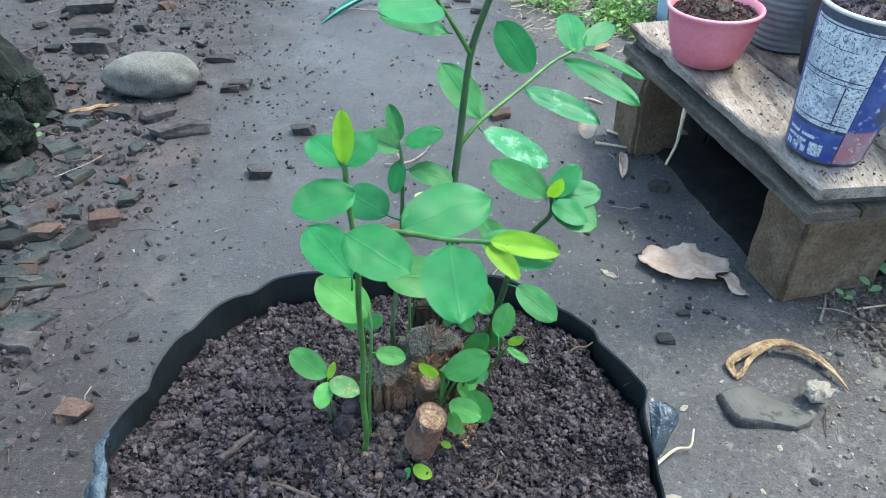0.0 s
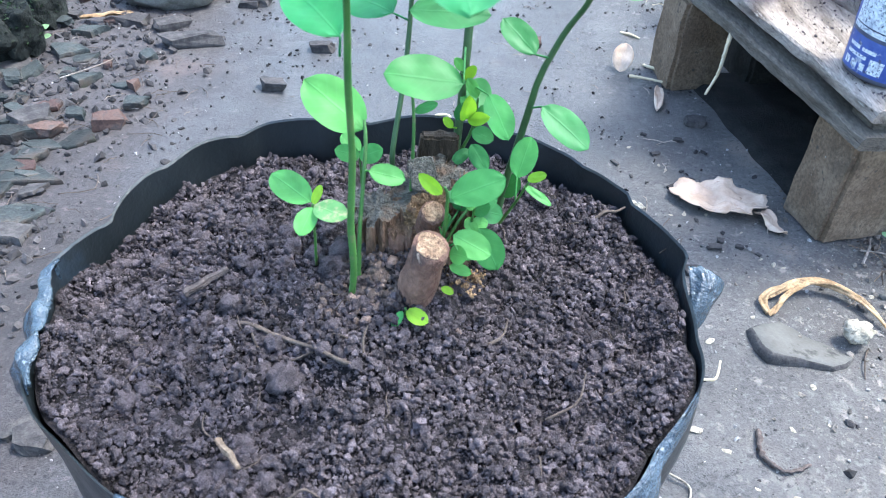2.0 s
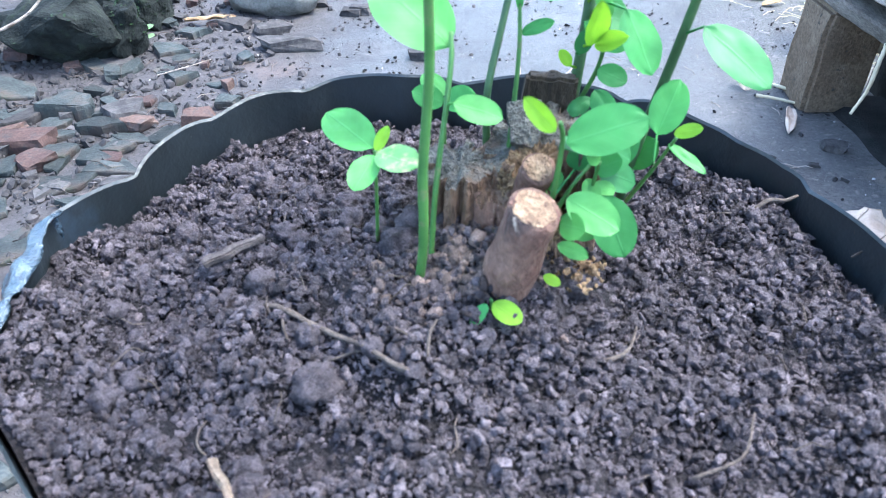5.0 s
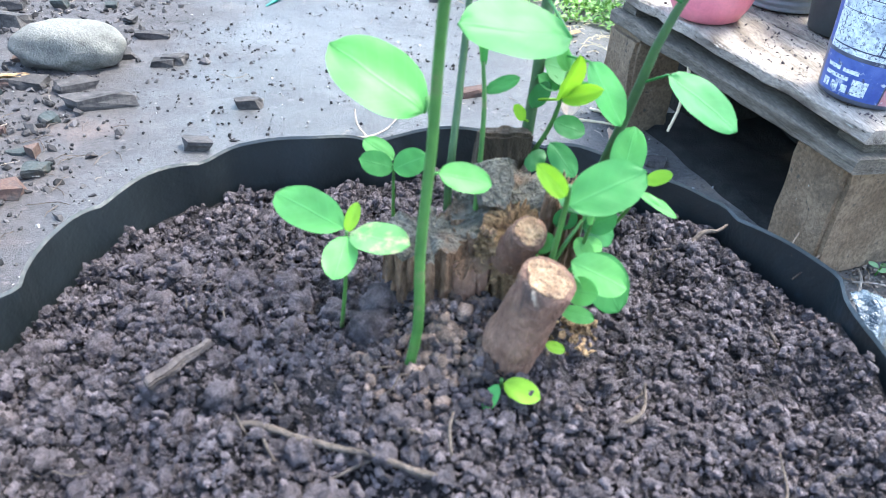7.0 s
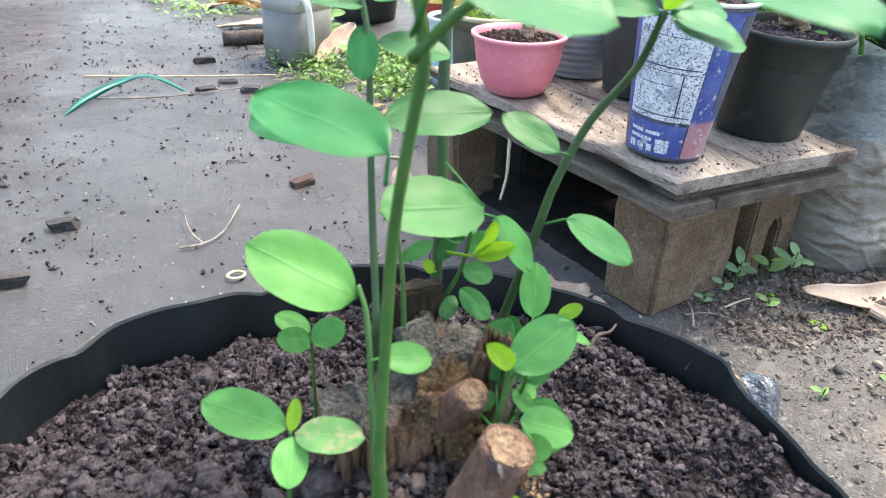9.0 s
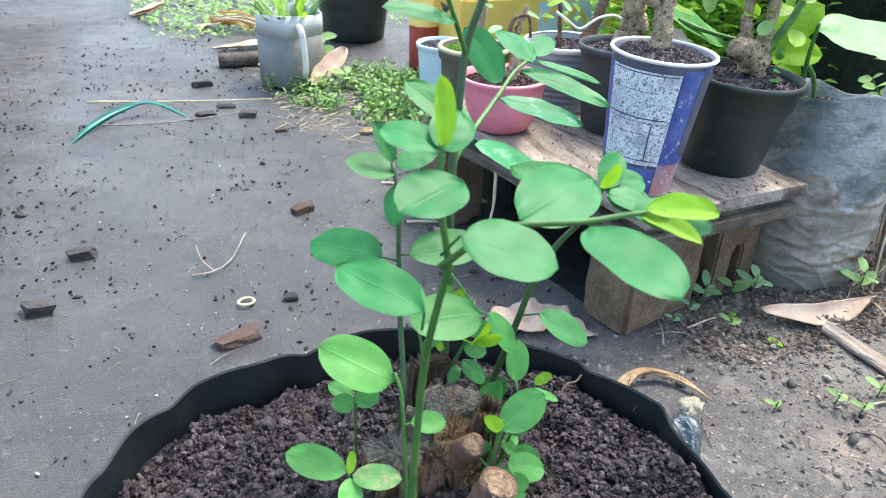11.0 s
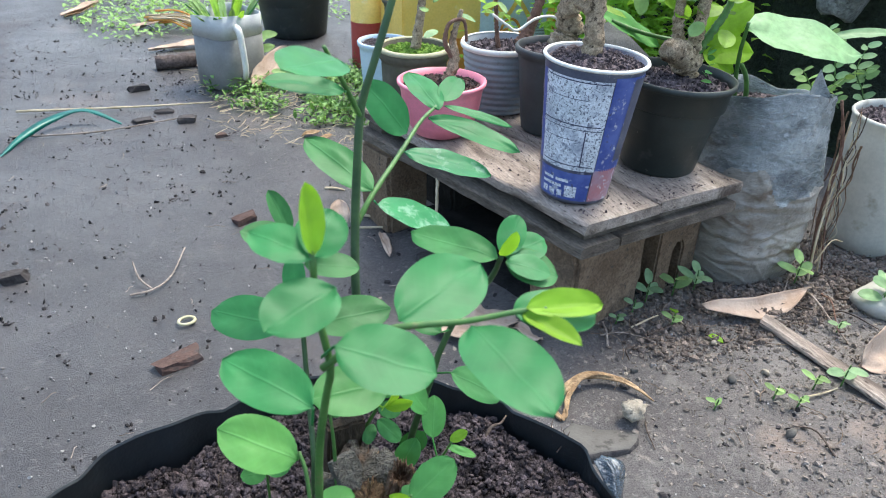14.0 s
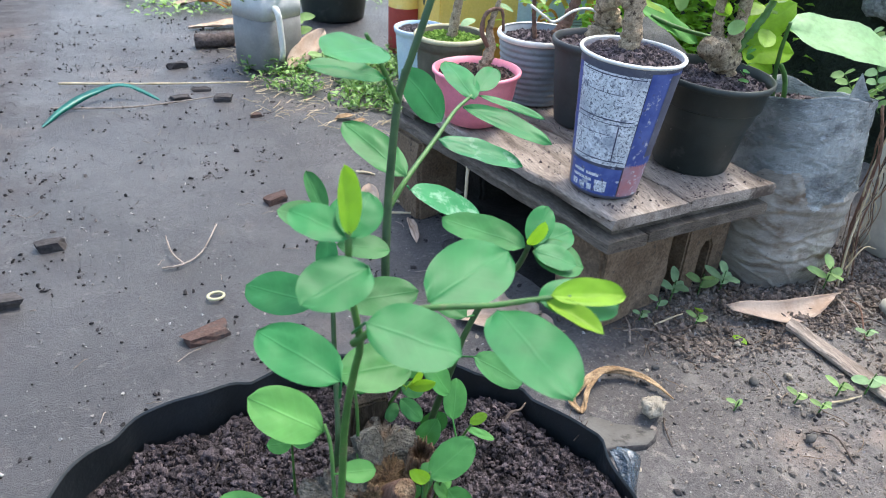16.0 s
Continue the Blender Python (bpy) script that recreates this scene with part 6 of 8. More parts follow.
def squircle(r, z0, z1, mat, name, n=56, closed=False):
    bm = bmesh.new()
    rings = []
    prof = [(r, z0), (r, z1), (r - 0.002, z1), (r - 0.002, z0)]
    if closed:
        prof = [(r * 0.2, z0), (r * 0.94, z0), (r, z0 + 0.008), (r * 1.005, (z0 + z1) / 2), (r, z1 - 0.001), (r * 0.2, z1)]
    for q, z in prof:
        ring = []
        for s in range(n):
            a = 2 * math.pi * s / n
            k = q / (abs(math.cos(a)) ** 4 + abs(math.sin(a)) ** 4) ** 0.25
            ring.append(bm.verts.new((JX + k * math.cos(a + 0.5), JY + k * math.sin(a + 0.5), z + (0.004 * math.sin(a * 2) if z == z1 and not closed else 0))))
        rings.append(ring)
    for p, q in zip(rings, rings[1:]):
        for s in range(n):
            bm.faces.new((p[s], p[(s + 1) % n], q[(s + 1) % n], q[s]))
    bm.faces.new(rings[0][::-1])
    if closed:
        bm.faces.new(rings[-1])
    return part(name, bm, mat, jug)


squircle(0.073, 0.0, 0.135, "jug_soil", "jug_base", closed=True)
squircle(0.0735, 0.131, 0.185, "jug", "jug_collar")
part("jug_handle", tube(bmesh.new(), [(JX + 0.01, JY - 0.07, 0.16), (JX + 0.012, JY - 0.1, 0.158), (JX + 0.016, JY - 0.104, 0.13), (JX + 0.02, JY - 0.1, 0.06), (JX + 0.02, JY - 0.075, 0.03)], 0.009, 0.007, 20, 10), "white_rim", jug, "moulded white handle")

# yellow printed carton, a red and yellow tin
carton = thing("printed_carton", (0.87, 1.95, 0), "yellow printed carton with orange and pale blue areas", "carton")
CART = pose(0.87, 1.95, 0, 0, 0, -3)
ob = part("carton_body", box_mesh(0.49, 0.2, 0.235, 0.004), "yellow", carton, "", False)
ob.matrix_world = CART


def carton_print(name, sx, sz, ox, oz, mat, off=0.0, lean=0.0):
    bm = box_mesh(sx, 0.002, sz, 0.0008)
    bmesh.ops.rotate(bm, cent=(0, 0, sz / 2), matrix=Matrix.Rotation(radians(lean), 3, "Y"), verts=bm.verts)
    bmesh.ops.translate(bm, vec=(ox, -0.1008 - off, oz), verts=bm.verts)
    part(name, bm, mat, carton, "", False).matrix_world = CART


carton_print("print_field", 0.2, 0.13, 0.07, 0.095, "pale_blue")
carton_print("print_field", 0.048, 0.16, 0.213, 0.06, "orange")
carton_print("print_field", 0.06, 0.1, -0.09, 0.02, "orange")
for k in range(6):
    carton_print("print_bar", 0.03, 0.003, 0.15, 0.1 + 0.008 * k, "ribbed", 0.001)
for k, (ox, oz, ln, lean) in enumerate(((0.0, 0.17, 0.05, 35), (0.03, 0.16, 0.05, -35), (0.065, 0.165, 0.055, 35), (0.1, 0.16, 0.05, -35), (0.205, 0.12, 0.06, 25), (0.217, 0.11, 0.06, 25), (0.22, 0.09, 0.05, 25))):
    carton_print("print_bar", 0.012 if k < 4 else 0.004, ln, ox, oz, "yellow" if k < 4 else "red", 0.001, lean)
for cx, cz, rad in ((0.06, 0.12, 0.042), (0.05, 0.11, 0.026)):
    bm = tube(bmesh.new(), [(cx + rad * 0.7 * math.cos(a), -0.1025, cz + rad * math.sin(a)) for a in np.linspace(-0.6, 4.4, 12)], 0.0045, 0.0035, 30, 6)
    bmesh.ops.scale(bm, vec=(1, 0.2, 1), space=Matrix.Translation((0, 0.1025, 0)), verts=bm.verts)
    part("print_swirl", bm, "orange", carton).matrix_world = CART
pot("olive_bowl", (0.9, 1.95, 0.236), "olive brown clay bowl standing on the printed carton", open_pot(0.06, 0.11, 0.09, 0.005, 0.006, 0.014), "moss_pot", soil_at=0.08, soil_r=0.1)
tin = thing("painted_tin", (0.605, 2.1, 0), "tall tin with red base and yellow top on the ground", "tin")
part("tin_body", shift(lathe([(0, 0), (0.044, 0), (0.046, 0.004), (0.046, 0.125), (0.047, 0.127)], 40), (0.605, 2.1, 0)), "red", tin)
part("tin_top", shift(lathe([(0.047, 0.127), (0.046, 0.129), (0.046, 0.28), (0.042, 0.282), (0, 0.282)], 40), (0.605, 2.1, 0)), "yellow", tin, "yellow upper part")

# grey film bag that holds a big-leaved plant
GX, GY, GH = 0.8, 0.845, 0.285
gbag = thing("grey_film_bag", (GX, GY, 0), "weathered grey plastic film planting bag, wrinkled, standing on the ground", "planting bag")
rings = []
for k in range(121):
    z = GH * k / 120
    ring = []
    for t in range(220):
        a = 2 * math.pi * t / 220
        r = (0.093 - 0.012 * max(z / GH - 0.55, 0) / 0.45 - 0.01 * max(0.12 - z / GH, 0) / 0.12)
        ca, sa = math.cos(a), math.sin(a)
        crease = max(0, 1 - abs(noise.noise(Vector((ca * 1.5 + z * 3, sa * 1.5, z * 26 + ca))) / 0.16)) ** 2
        small = max(0, 1 - abs(noise.noise(Vector((ca * 4, sa * 4, z * 60 + 3 * sa))) / 0.2)) ** 2
        wr = 0.005 * noise.noise(Vector((ca * 1.3, sa * 1.3, z * 9))) + 0.003 * crease * (1.2 - z / GH) + 0.0012 * small + 0.006 * max(z / GH - 0.6, 0) * math.sin(a * 7)
        for n_, z0 in enumerate((0.035, 0.062, 0.088, 0.122, 0.15)):
            d = (z - z0 - 0.009 * math.sin(a * 2 + n_ * 1.9) - 0.006 * noise.noise(Vector((ca * 3, sa * 3, n_)))) / 0.0065
            wr += 0.0068 * d * math.exp(-d * d) * min(max(0.45 + 1.3 * noise.noise(Vector((ca * 1.8, sa * 1.8, 7 + n_ * 3))), 0), 1)
        q = r / (abs(ca) ** 2.6 + abs(sa) ** 2.6) ** (1 / 2.6) + wr
        top = 0.012 * noise.noise(Vector((ca * 1.5, sa * 1.5, 4))) * max(z / GH - 0.7, 0) / 0.3
        top += (z / GH) ** 3 * (0.022 * max(-sa, 0) - 0.02 * max(ca, 0))
        ring.append(Vector((GX + q * ca, GY + q * sa, z + top)))
    rings.append(ring)
for sc, dz in ((0.97, 0), (0.95, 0.02), (0.93, 0.045), (0.9, 0.06)):
    rings.append([Vector((GX + (v.x - GX) * sc, GY + (v.y - GY) * sc, v.z - dz)) for v in rings[120]])


def bag_skin(name, keep, mat, label):
    """The faces of the bag's wall for which keep(row, column) holds."""
    bm = bmesh.new()
    made = {}

    def vert(i, j):
        if (i, j) not in made:
            made[i, j] = bm.verts.new(rings[i][j])
        return made[i, j]
    for i in range(len(rings) - 1):
        for j in range(220):
            if keep(i, j):
                bm.faces.new((vert(i, j), vert(i, (j + 1) % 220), vert(i + 1, (j + 1) % 220), vert(i + 1, j)))
    part(name, bm, mat, gbag, label)


def fill_row(j):
    a = 2 * math.pi * j / 220
    return 66 + 7 * math.sin(a * 2 + 1) + 16 * noise.noise(Vector((math.cos(a) * 2.5, math.sin(a) * 2.5, 9)))


bag_skin("filled_wall", lambda i, j: i < fill_row(j), "mud_film", "muddy film drawn tight over the earth")
bag_skin("loose_wall", lambda i, j: i >= fill_row(j), "old_bag", "loose blue-grey upper film")


pot_soil(gbag, 0.076, GH - 0.03, "crumb", 0.004, 8)
flap_points = lambda u, v: Vector((GX - 0.02 + 0.05 * v, GY - 0.082 + 0.012 * math.sin(v * 3), GH + 0.008 + 0.04 * u * (1 - abs(2 * v - 1)) + 0.003 * noise.noise(Vector((u * 5, v * 5, 2)))))
bm = bmesh.new()
g = [[bm.verts.new(flap_points(i / 8, j / 8)) for j in range(9)] for i in range(9)]
for i in range(8):
    for j in range(8):
        bm.faces.new((g[i][j], g[i + 1][j], g[i + 1][j + 1], g[i][j + 1]))
ob = part("lip_peak", bm, "old_bag", gbag, "pointed fold of the film lip")
ob.modifiers.new("thickness", "SOLIDIFY").thickness = 0.0012


# ---- plants in the pots ----
def trunk(parent, pts, r0, r1, mat="bark_stem", name="trunk", bumps=0.38):
    return part(name, tube(bmesh.new(), pts, r0, r1, 40, 16, bumps, r0 * 1000), mat, parent)


def plant_leaf(parent, base, tip, width, mat, up=(0, -0.4, 1), droop=0.1, wide=0.5, fold=0.15):
    count[0] += 1
    return part("leaf", blade(bmesh.new(), base, tip, width, up, fold, droop, wide, 0.04, count[0], 10, 6), mat, parent)


def potted(name, at, label):
    return thing(name, at, label, "plant")


p1 = potted("small_bonsai", (0.378, 1.06, 0.27), "small bare bonsai with a dark twisted trunk in the pink pot")
trunk(p1, [(0.38, 1.06, 0.262), (0.383, 1.06, 0.285), (0.39, 1.06, 0.31), (0.386, 1.06, 0.34), (0.398, 1.058, 0.38)], 0.012, 0.003, "bark_stem")
trunk(p1, [(0.388, 1.06, 0.31), (0.373, 1.058, 0.335), (0.378, 1.056, 0.362), (0.4, 1.055, 0.365), (0.406, 1.055, 0.335)], 0.004, 0.002, "stub", "branch")
p2 = potted("cup_tree", (0.455, 0.815, 0.37), "thick rough grey-brown trunk of a shrub growing in the cup")
trunk(p2, [(0.455, 0.817, 0.366), (0.456, 0.818, 0.39), (0.457, 0.82, 0.43), (0.462, 0.822, 0.48), (0.47, 0.824, 0.54)], 0.0135, 0.009)
trunk(p2, [(0.456, 0.82, 0.42), (0.435, 0.83, 0.44), (0.43, 0.835, 0.5)], 0.008, 0.005, "bark_stem", "branch")
p3 = potted("swollen_bonsai", (0.63, 0.855, 0.325), "bonsai with swollen pale trunk in the black pot")
trunk(p3, [(0.645, 0.85, 0.318), (0.643, 0.852, 0.34), (0.647, 0.852, 0.37), (0.65, 0.85, 0.42), (0.655, 0.85, 0.47)], 0.013, 0.006)
trunk(p3, [(0.64, 0.852, 0.335), (0.618, 0.848, 0.352), (0.6, 0.842, 0.358), (0.588, 0.838, 0.357)], 0.019, 0.011, "bark_stem", "branch")
trunk(p3, [(0.628, 0.86, 0.35), (0.622, 0.865, 0.4), (0.63, 0.87, 0.46)], 0.009, 0.005, "bark_stem", "branch")
trunk(p3, [(0.648, 0.85, 0.345), (0.668, 0.848, 0.375), (0.69, 0.848, 0.41), (0.7, 0.85, 0.46)], 0.006, 0.004, "stem", "branch")
rnd = random.Random(3)
for k in range(46):
    b = Vector((0.61 + rnd.uniform(-0.05, 0.1), 0.86 + rnd.uniform(-0.03, 0.05), 0.375 + rnd.uniform(0, 0.13)))
    d = Vector((rnd.uniform(-1, 1), rnd.uniform(-1, 0.3), rnd.uniform(-0.3, 0.9))).normalized()
    plant_leaf(p3, b, b + d * rnd.uniform(0.025, 0.05), rnd.uniform(0.014, 0.026), rnd.choice(("bush", "bush", "leaf_young", "weed")))
for k in range(7):
    b = Vector((0.636 + rnd.uniform(-0.008, 0.01), 0.81 + rnd.uniform(-0.01, 0.01), 0.325 + 0.006 * k))
    d = Vector((rnd.uniform(-1, 1), rnd.uniform(-1, 0), rnd.uniform(0, 1))).normalized()
    plant_leaf(p3, b, b + d * 0.014, 0.009, "leaf_light")
p4 = potted("broad_leaf_plant", (0.76, 0.87, 0.24), "plant with broad pale green leaves rising from the grey film bag")
for pts_ in ([(0.77, 0.87, 0.235), (0.75, 0.865, 0.29), (0.735, 0.855, 0.34), (0.728, 0.845, 0.385)], [(0.79, 0.87, 0.235), (0.76, 0.88, 0.32), (0.62, 0.93, 0.36), (0.58, 0.95, 0.375)]):
    part("stalk", tube(bmesh.new(), pts_, 0.004, 0.0025, 20, 8, 0.2), "stem", p4)
plant_leaf(p4, (0.728, 0.85, 0.378), (0.885, 0.775, 0.352), 0.085, "big_leaf", (0, -0.55, 1), 0.08, 0.42, 0.08)
plant_leaf(p4, (0.56, 0.97, 0.39), (0.65, 0.92, 0.345), 0.04, "leaf_light", (0, -0.7, 1), 0.1, 0.45)
for b, t, w in (((0.705, 0.9, 0.35), (0.775, 0.885, 0.4), 0.05), ((0.71, 0.9, 0.345), (0.7, 0.885, 0.405), 0.045), ((0.705, 0.9, 0.34), (0.78, 0.87, 0.335), 0.05), ((0.7, 0.89, 0.335), (0.745, 0.865, 0.31), 0.035)):
    plant_leaf(p4, b, t, w, "leaf_young", (0.1, -0.9, 0.6), 0.1, 0.4, 0.2)
plant_leaf(p4, (0.83, 0.83, 0.335), (0.9, 0.8, 0.345), 0.02, "weed_pale", (0, -0.6, 1))
plant_leaf(p4, (0.86, 0.82, 0.36), (0.95, 0.78, 0.375), 0.018, "weed_pale", (0, -0.6, 1))
p5 = potted("moss_bonsai", (0.475, 1.42, 0.23), "bonsai with a smooth pale trunk in the mossy pot")
trunk(p5, [(0.475, 1.42, 0.222), (0.478, 1.42, 0.25), (0.486, 1.42, 0.3), (0.49, 1.42, 0.36), (0.5, 1.42, 0.42)], 0.011, 0.006, "bark_stem", "trunk", 0.25)
p6 = potted("ribbed_pot_shrub", (0.54, 1.14, 0.3), "knotted brown shrub stems with few leaves in the ribbed pot")
trunk(p6, [(0.545, 1.14, 0.296), (0.56, 1.14, 0.32), (0.572, 1.14, 0.35), (0.585, 1.14, 0.4)], 0.012, 0.006, "stub")
trunk(p6, [(0.5, 1.13, 0.3), (0.495, 1.13, 0.33), (0.49, 1.13, 0.38)], 0.004, 0.003, "stub", "branch")
for k in range(14):
    b = Vector((0.44 + rnd.uniform(-0.08, 0.1), 1.12 + rnd.uniform(-0.05, 0.05), 0.34 + rnd.uniform(0, 0.06)))
    d = Vector((rnd.uniform(-1, 1), rnd.uniform(-1, 0.3), rnd.uniform(-0.4, 0.7))).normalized()
    plant_leaf(p6, b, b + d * rnd.uniform(0.02, 0.035), rnd.uniform(0.01, 0.018), rnd.choice(("bush", "weed_pale", "weed")))
p7 = potted("jug_plant", (JX, JY, 0.14), "tuft of green leafy stems growing in the cut jug")
for k in range(26):
    a = rnd.uniform(0, 6.28)
    b = Vector((JX + 0.045 * math.cos(a), JY + 0.045 * math.sin(a), 0.135))
    plant_leaf(p7, b, b + Vector((0.04 * math.cos(a), 0.04 * math.sin(a), rnd.uniform(0.06, 0.12))), 0.018, rnd.choice(("weed", "bush", "leaf_dark")), (math.cos(a) * -1, math.sin(a) * -1, 0.5), 0.25)
p8 = potted("dark_pot_root", (0.54, 1.02, 0.33), "gnarled grey trunk in the dark pot")
trunk(p8, [(0.535, 1.01, 0.325), (0.55, 1.01, 0.35), (0.54, 1.0, 0.39), (0.56, 1.0, 0.44)], 0.022, 0.012)
p9 = potted("bowl_plant", (0.72, 2.0, 0.2), "low green plants filling the clay bowl")
for k in range(40):
    a, q = rnd.uniform(0, 6.28), rnd.uniform(0, 0.085)
    b = Vector((0.72 + q * math.cos(a), 2.0 + q * math.sin(a), 0.192))
    plant_leaf(p9, b, b + Vector((rnd.uniform(-0.03, 0.03), rnd.uniform(-0.03, 0.03), rnd.uniform(0.02, 0.06))), 0.012, rnd.choice(("weed", "bush")))
wire = tagged(part("white_wire", tube(bmesh.new(), [(0.47, 1.1, 0.36), (0.49, 1.09, 0.345), (0.51, 1.09, 0.335), (0.54, 1.09, 0.35), (0.57, 1.09, 0.352), (0.59, 1.09, 0.34)], 0.0022, 0.0022, 30, 8), "white_rim"), "bent white wire fixed to shrub branches", "wire")

# ---- rear bank, boulder, foliage ----
# Bank added as a backdrop; its near-black colour holds the shade there
bm = bmesh.new()
g = []
for i in range(61):
    u = i / 60
    base = spline([(1.35, 3.0, 0), (1.3, 2.2, 0), (1.22, 1.45, 0), (1.4, 0.95, 0), (1.9, 0.5, 0)], 60)[i]
    row = []
    for j in range(47):
        v = j / 30
        p = base + Vector((0.3, 0.2, 0)) * v * 0.5 + Vector((0, 0, 0.95 * v - 0.03))
        if j > 30:
            w = (j - 30) / 16
            p = base + Vector((0.3, 0.2, 0)) * (0.5 + 3.0 * w) + Vector((0, 0, 0.92 * (1 - w * w) - 0.05 * w))
        row.append(bm.verts.new(p + Vector((noise.noise(p * 4), noise.noise(p * 4 + Vector((9, 0, 0))), noise.noise(p * 5))) * 0.09 + Vector((noise.noise(p * 15), 0, noise.noise(p * 14))) * 0.03))
    g.append(row)
for i in range(60):
    for j in range(46):
        bm.faces.new((g[i][j], g[i + 1][j], g[i + 1][j + 1], g[i][j + 1]))
tagged(part("earth_bank", bm, "bank"), "dark overgrown earth bank added behind the pots, shade in its colour", "bank", "", "structure")
stone("boulder", (1.3, 1.12, 0.28), (0.42, 0.2, 0.24), 35, 12, "boulder", "rough grey boulder set in the dark bank", "boulder", "", 6, 4, 0.25, 0, (0, 0), True)


stone("grey_stone", (0.82, 1.3, -0.01), (0.36, 0.16, 0.3), 10, 33, "stone", "dull grey stone standing behind the plank bench", "stone", "", 6, 4, 0.2, 0, (0, 0), True)


def scatter(n, seed, fx, fy, fz):
    rg = np.random.default_rng(seed)
    return [(fx(rg), fy(rg), fz(rg)) for _ in range(n)]


rg = np.random.default_rng(77)
stuff("bush_foliage", *leaflets(scatter(4200, 1, lambda r: r.normal(1.06, 0.12), lambda r: r.normal(1.53, 0.09), lambda r: r.uniform(0.02, 0.55)), rg.uniform(0.018, 0.042, 4200), 8, 0.3, 0.55), "bush", None, "mass of small bright green bush leaves behind the bench", "foliage")


def frond(pts_, n, size, mat, seed):
    """A trailing stem with paired leaves."""
    t = thing("trailing_weed", pts_[0], "trailing pale green weed stem with paired leaves on the bank", "weed", "trailing weeds")
    part("stem", tube(bmesh.new(), pts_, 0.0015, 0.0008, 20, 6), "stem", t)
    line, rr = spline(pts_, n), random.Random(seed)
    for k in range(1, n + 1):
        d = (line[k] - line[k - 1]).normalized()
        for sg in (-1, 1):
            w = (d.cross(Vector((0, 0.6, 0.8))) * sg + d * 0.5 + Vector((0, -0.3, rr.uniform(-0.3, 0.3)))).normalized()
            z = size * rr.uniform(0.7, 1.1)
            count[0] += 1
            part("leaf", blade(bmesh.new(), line[k], line[k] + w * z, z * 0.55, (0, -0.7, 0.7), 0.15, 0.1, 0.45, 0.04, count[0], 6, 4), mat, t)


for k, pts_ in enumerate(([(1.2, 1.0, 0.16), (1.14, 0.98, 0.2), (1.08, 0.97, 0.22), (1.03, 0.96, 0.26)], [(1.24, 0.98, 0.14), (1.2, 0.96, 0.2), (1.15, 0.95, 0.25), (1.13, 0.93, 0.3)], [(1.25, 1.0, 0.2), (1.2, 0.97, 0.24), (1.12, 0.94, 0.245), (1.06, 0.93, 0.23)], [(1.12, 0.96, 0.22), (1.08, 0.95, 0.29), (1.05, 0.95, 0.33)], [(1.3, 0.95, 0.2), (1.25, 0.93, 0.27), (1.2, 0.92, 0.3)])):
    frond([(x - 0.03, y, z) for x, y, z in pts_], 7, 0.026, "weed_pale" if k % 2 else "weed", k)


def weed_spot(r):
    t = r.random()
    x = 0.13 + 0.5 * r.random() ** 0.8
    y = 1.42 + 0.68 * r.random()
    if noise.noise(Vector((x * 14, y * 14, 3.0))) < -0.18 * r.random():
        return None
    return (x, y) if y > 1.9 - (x - 0.1) * 1.15 + 0.08 * r.random() and y < 2.1 + 0.2 * t else None


pts = []
r = np.random.default_rng(5)
while len(pts) < 3700:
    w = weed_spot(r)
    if w:
        pts.append((*w, ground_height(*w) + 0.002 + 0.035 * r.random() ** 2))
cut = len(pts) * 2 // 3
stuff("weed_patch", *leaflets(pts[:cut], r.uniform(0.007, 0.02, cut), 6, 0.45, 0.5), "weed", None, "patch of small green creeping weeds on the ground", "weeds")
stuff("weed_shade", *leaflets(pts[cut:], r.uniform(0.01, 0.026, len(pts) - cut), 7, 0.7, 0.4), "weed_dark", None, "darker green weeds among the creeping weeds", "weeds")
pts = [(r.normal(0.02, 0.35), r.uniform(2.6, 3.6), 0.0) for _ in range(2600)]
pts = [(x + 0.35 * (y - 2.4) * -0.4 + 0.25, y, ground_height(x, y) + 0.02 * r.random()) for x, y, _ in pts if x > -0.35]
stuff("far_weeds", *leaflets(pts, r.uniform(0.012, 0.03, len(pts)), 16, 0.35, 0.45), "weed", None, "sparse green weeds beside the far path", "weeds")

# ---- grit and loose earth ----
pts = [(r.uniform(0.3, 1.3), r.uniform(0.3, 0.86), 0) for _ in range(16000)]
pts = [(x, y, ground_height(x, y) + 0.0005) for x, y, _ in pts if r.random() < min(max((x - 0.36) / 0.25, 0.05), 1)]
stuff("loose_earth", *crumbs(pts, 0.0008 + 0.0036 * r.random(len(pts)) ** 4, 21), "earth", None, "loose crumbly grey earth on the ground", "earth")
pts = [(r.uniform(0.42, 1.15), r.normal(0.7, 0.07), 0) for _ in range(11000)]
pts = [(x, y, ground_height(x, y) + 0.001 + 0.01 * max(noise.noise(Vector((x * 22, y * 22, 6))), 0)) for x, y, _ in pts if 0.64 < y < 0.86 and x > 0.48 + 0.25 * max(0.74 - y, 0) and noise.noise(Vector((x * 9, y * 9, 2))) > r.uniform(-0.6, 0.25)]
stuff("dark_clods", *crumbs(pts, 0.0012 + 0.0045 * r.random(len(pts)) ** 3, 26), "brown_earth", None, "dark brown crumbly clods of earth along the bench foot", "earth")
pts = []
while len(pts) < 1700:
    x, y = r.uniform(-1.0, 0.36), r.uniform(0.62, 2.6)
    for _ in range(r.integers(1, 6) if noise.noise(Vector((x * 4, y * 4, 7))) > 0.05 else 1):
        px, py = x + r.normal(0, 0.012), y + r.normal(0, 0.012)
        pts.append((px, py, ground_height(px, py) + 0.0008))
stuff("path_specks", *crumbs(pts, 0.0013 + 0.0026 * r.random(len(pts)) ** 2, 27), "black_grit", None, "scattered dark specks of earth on the path", "grit")
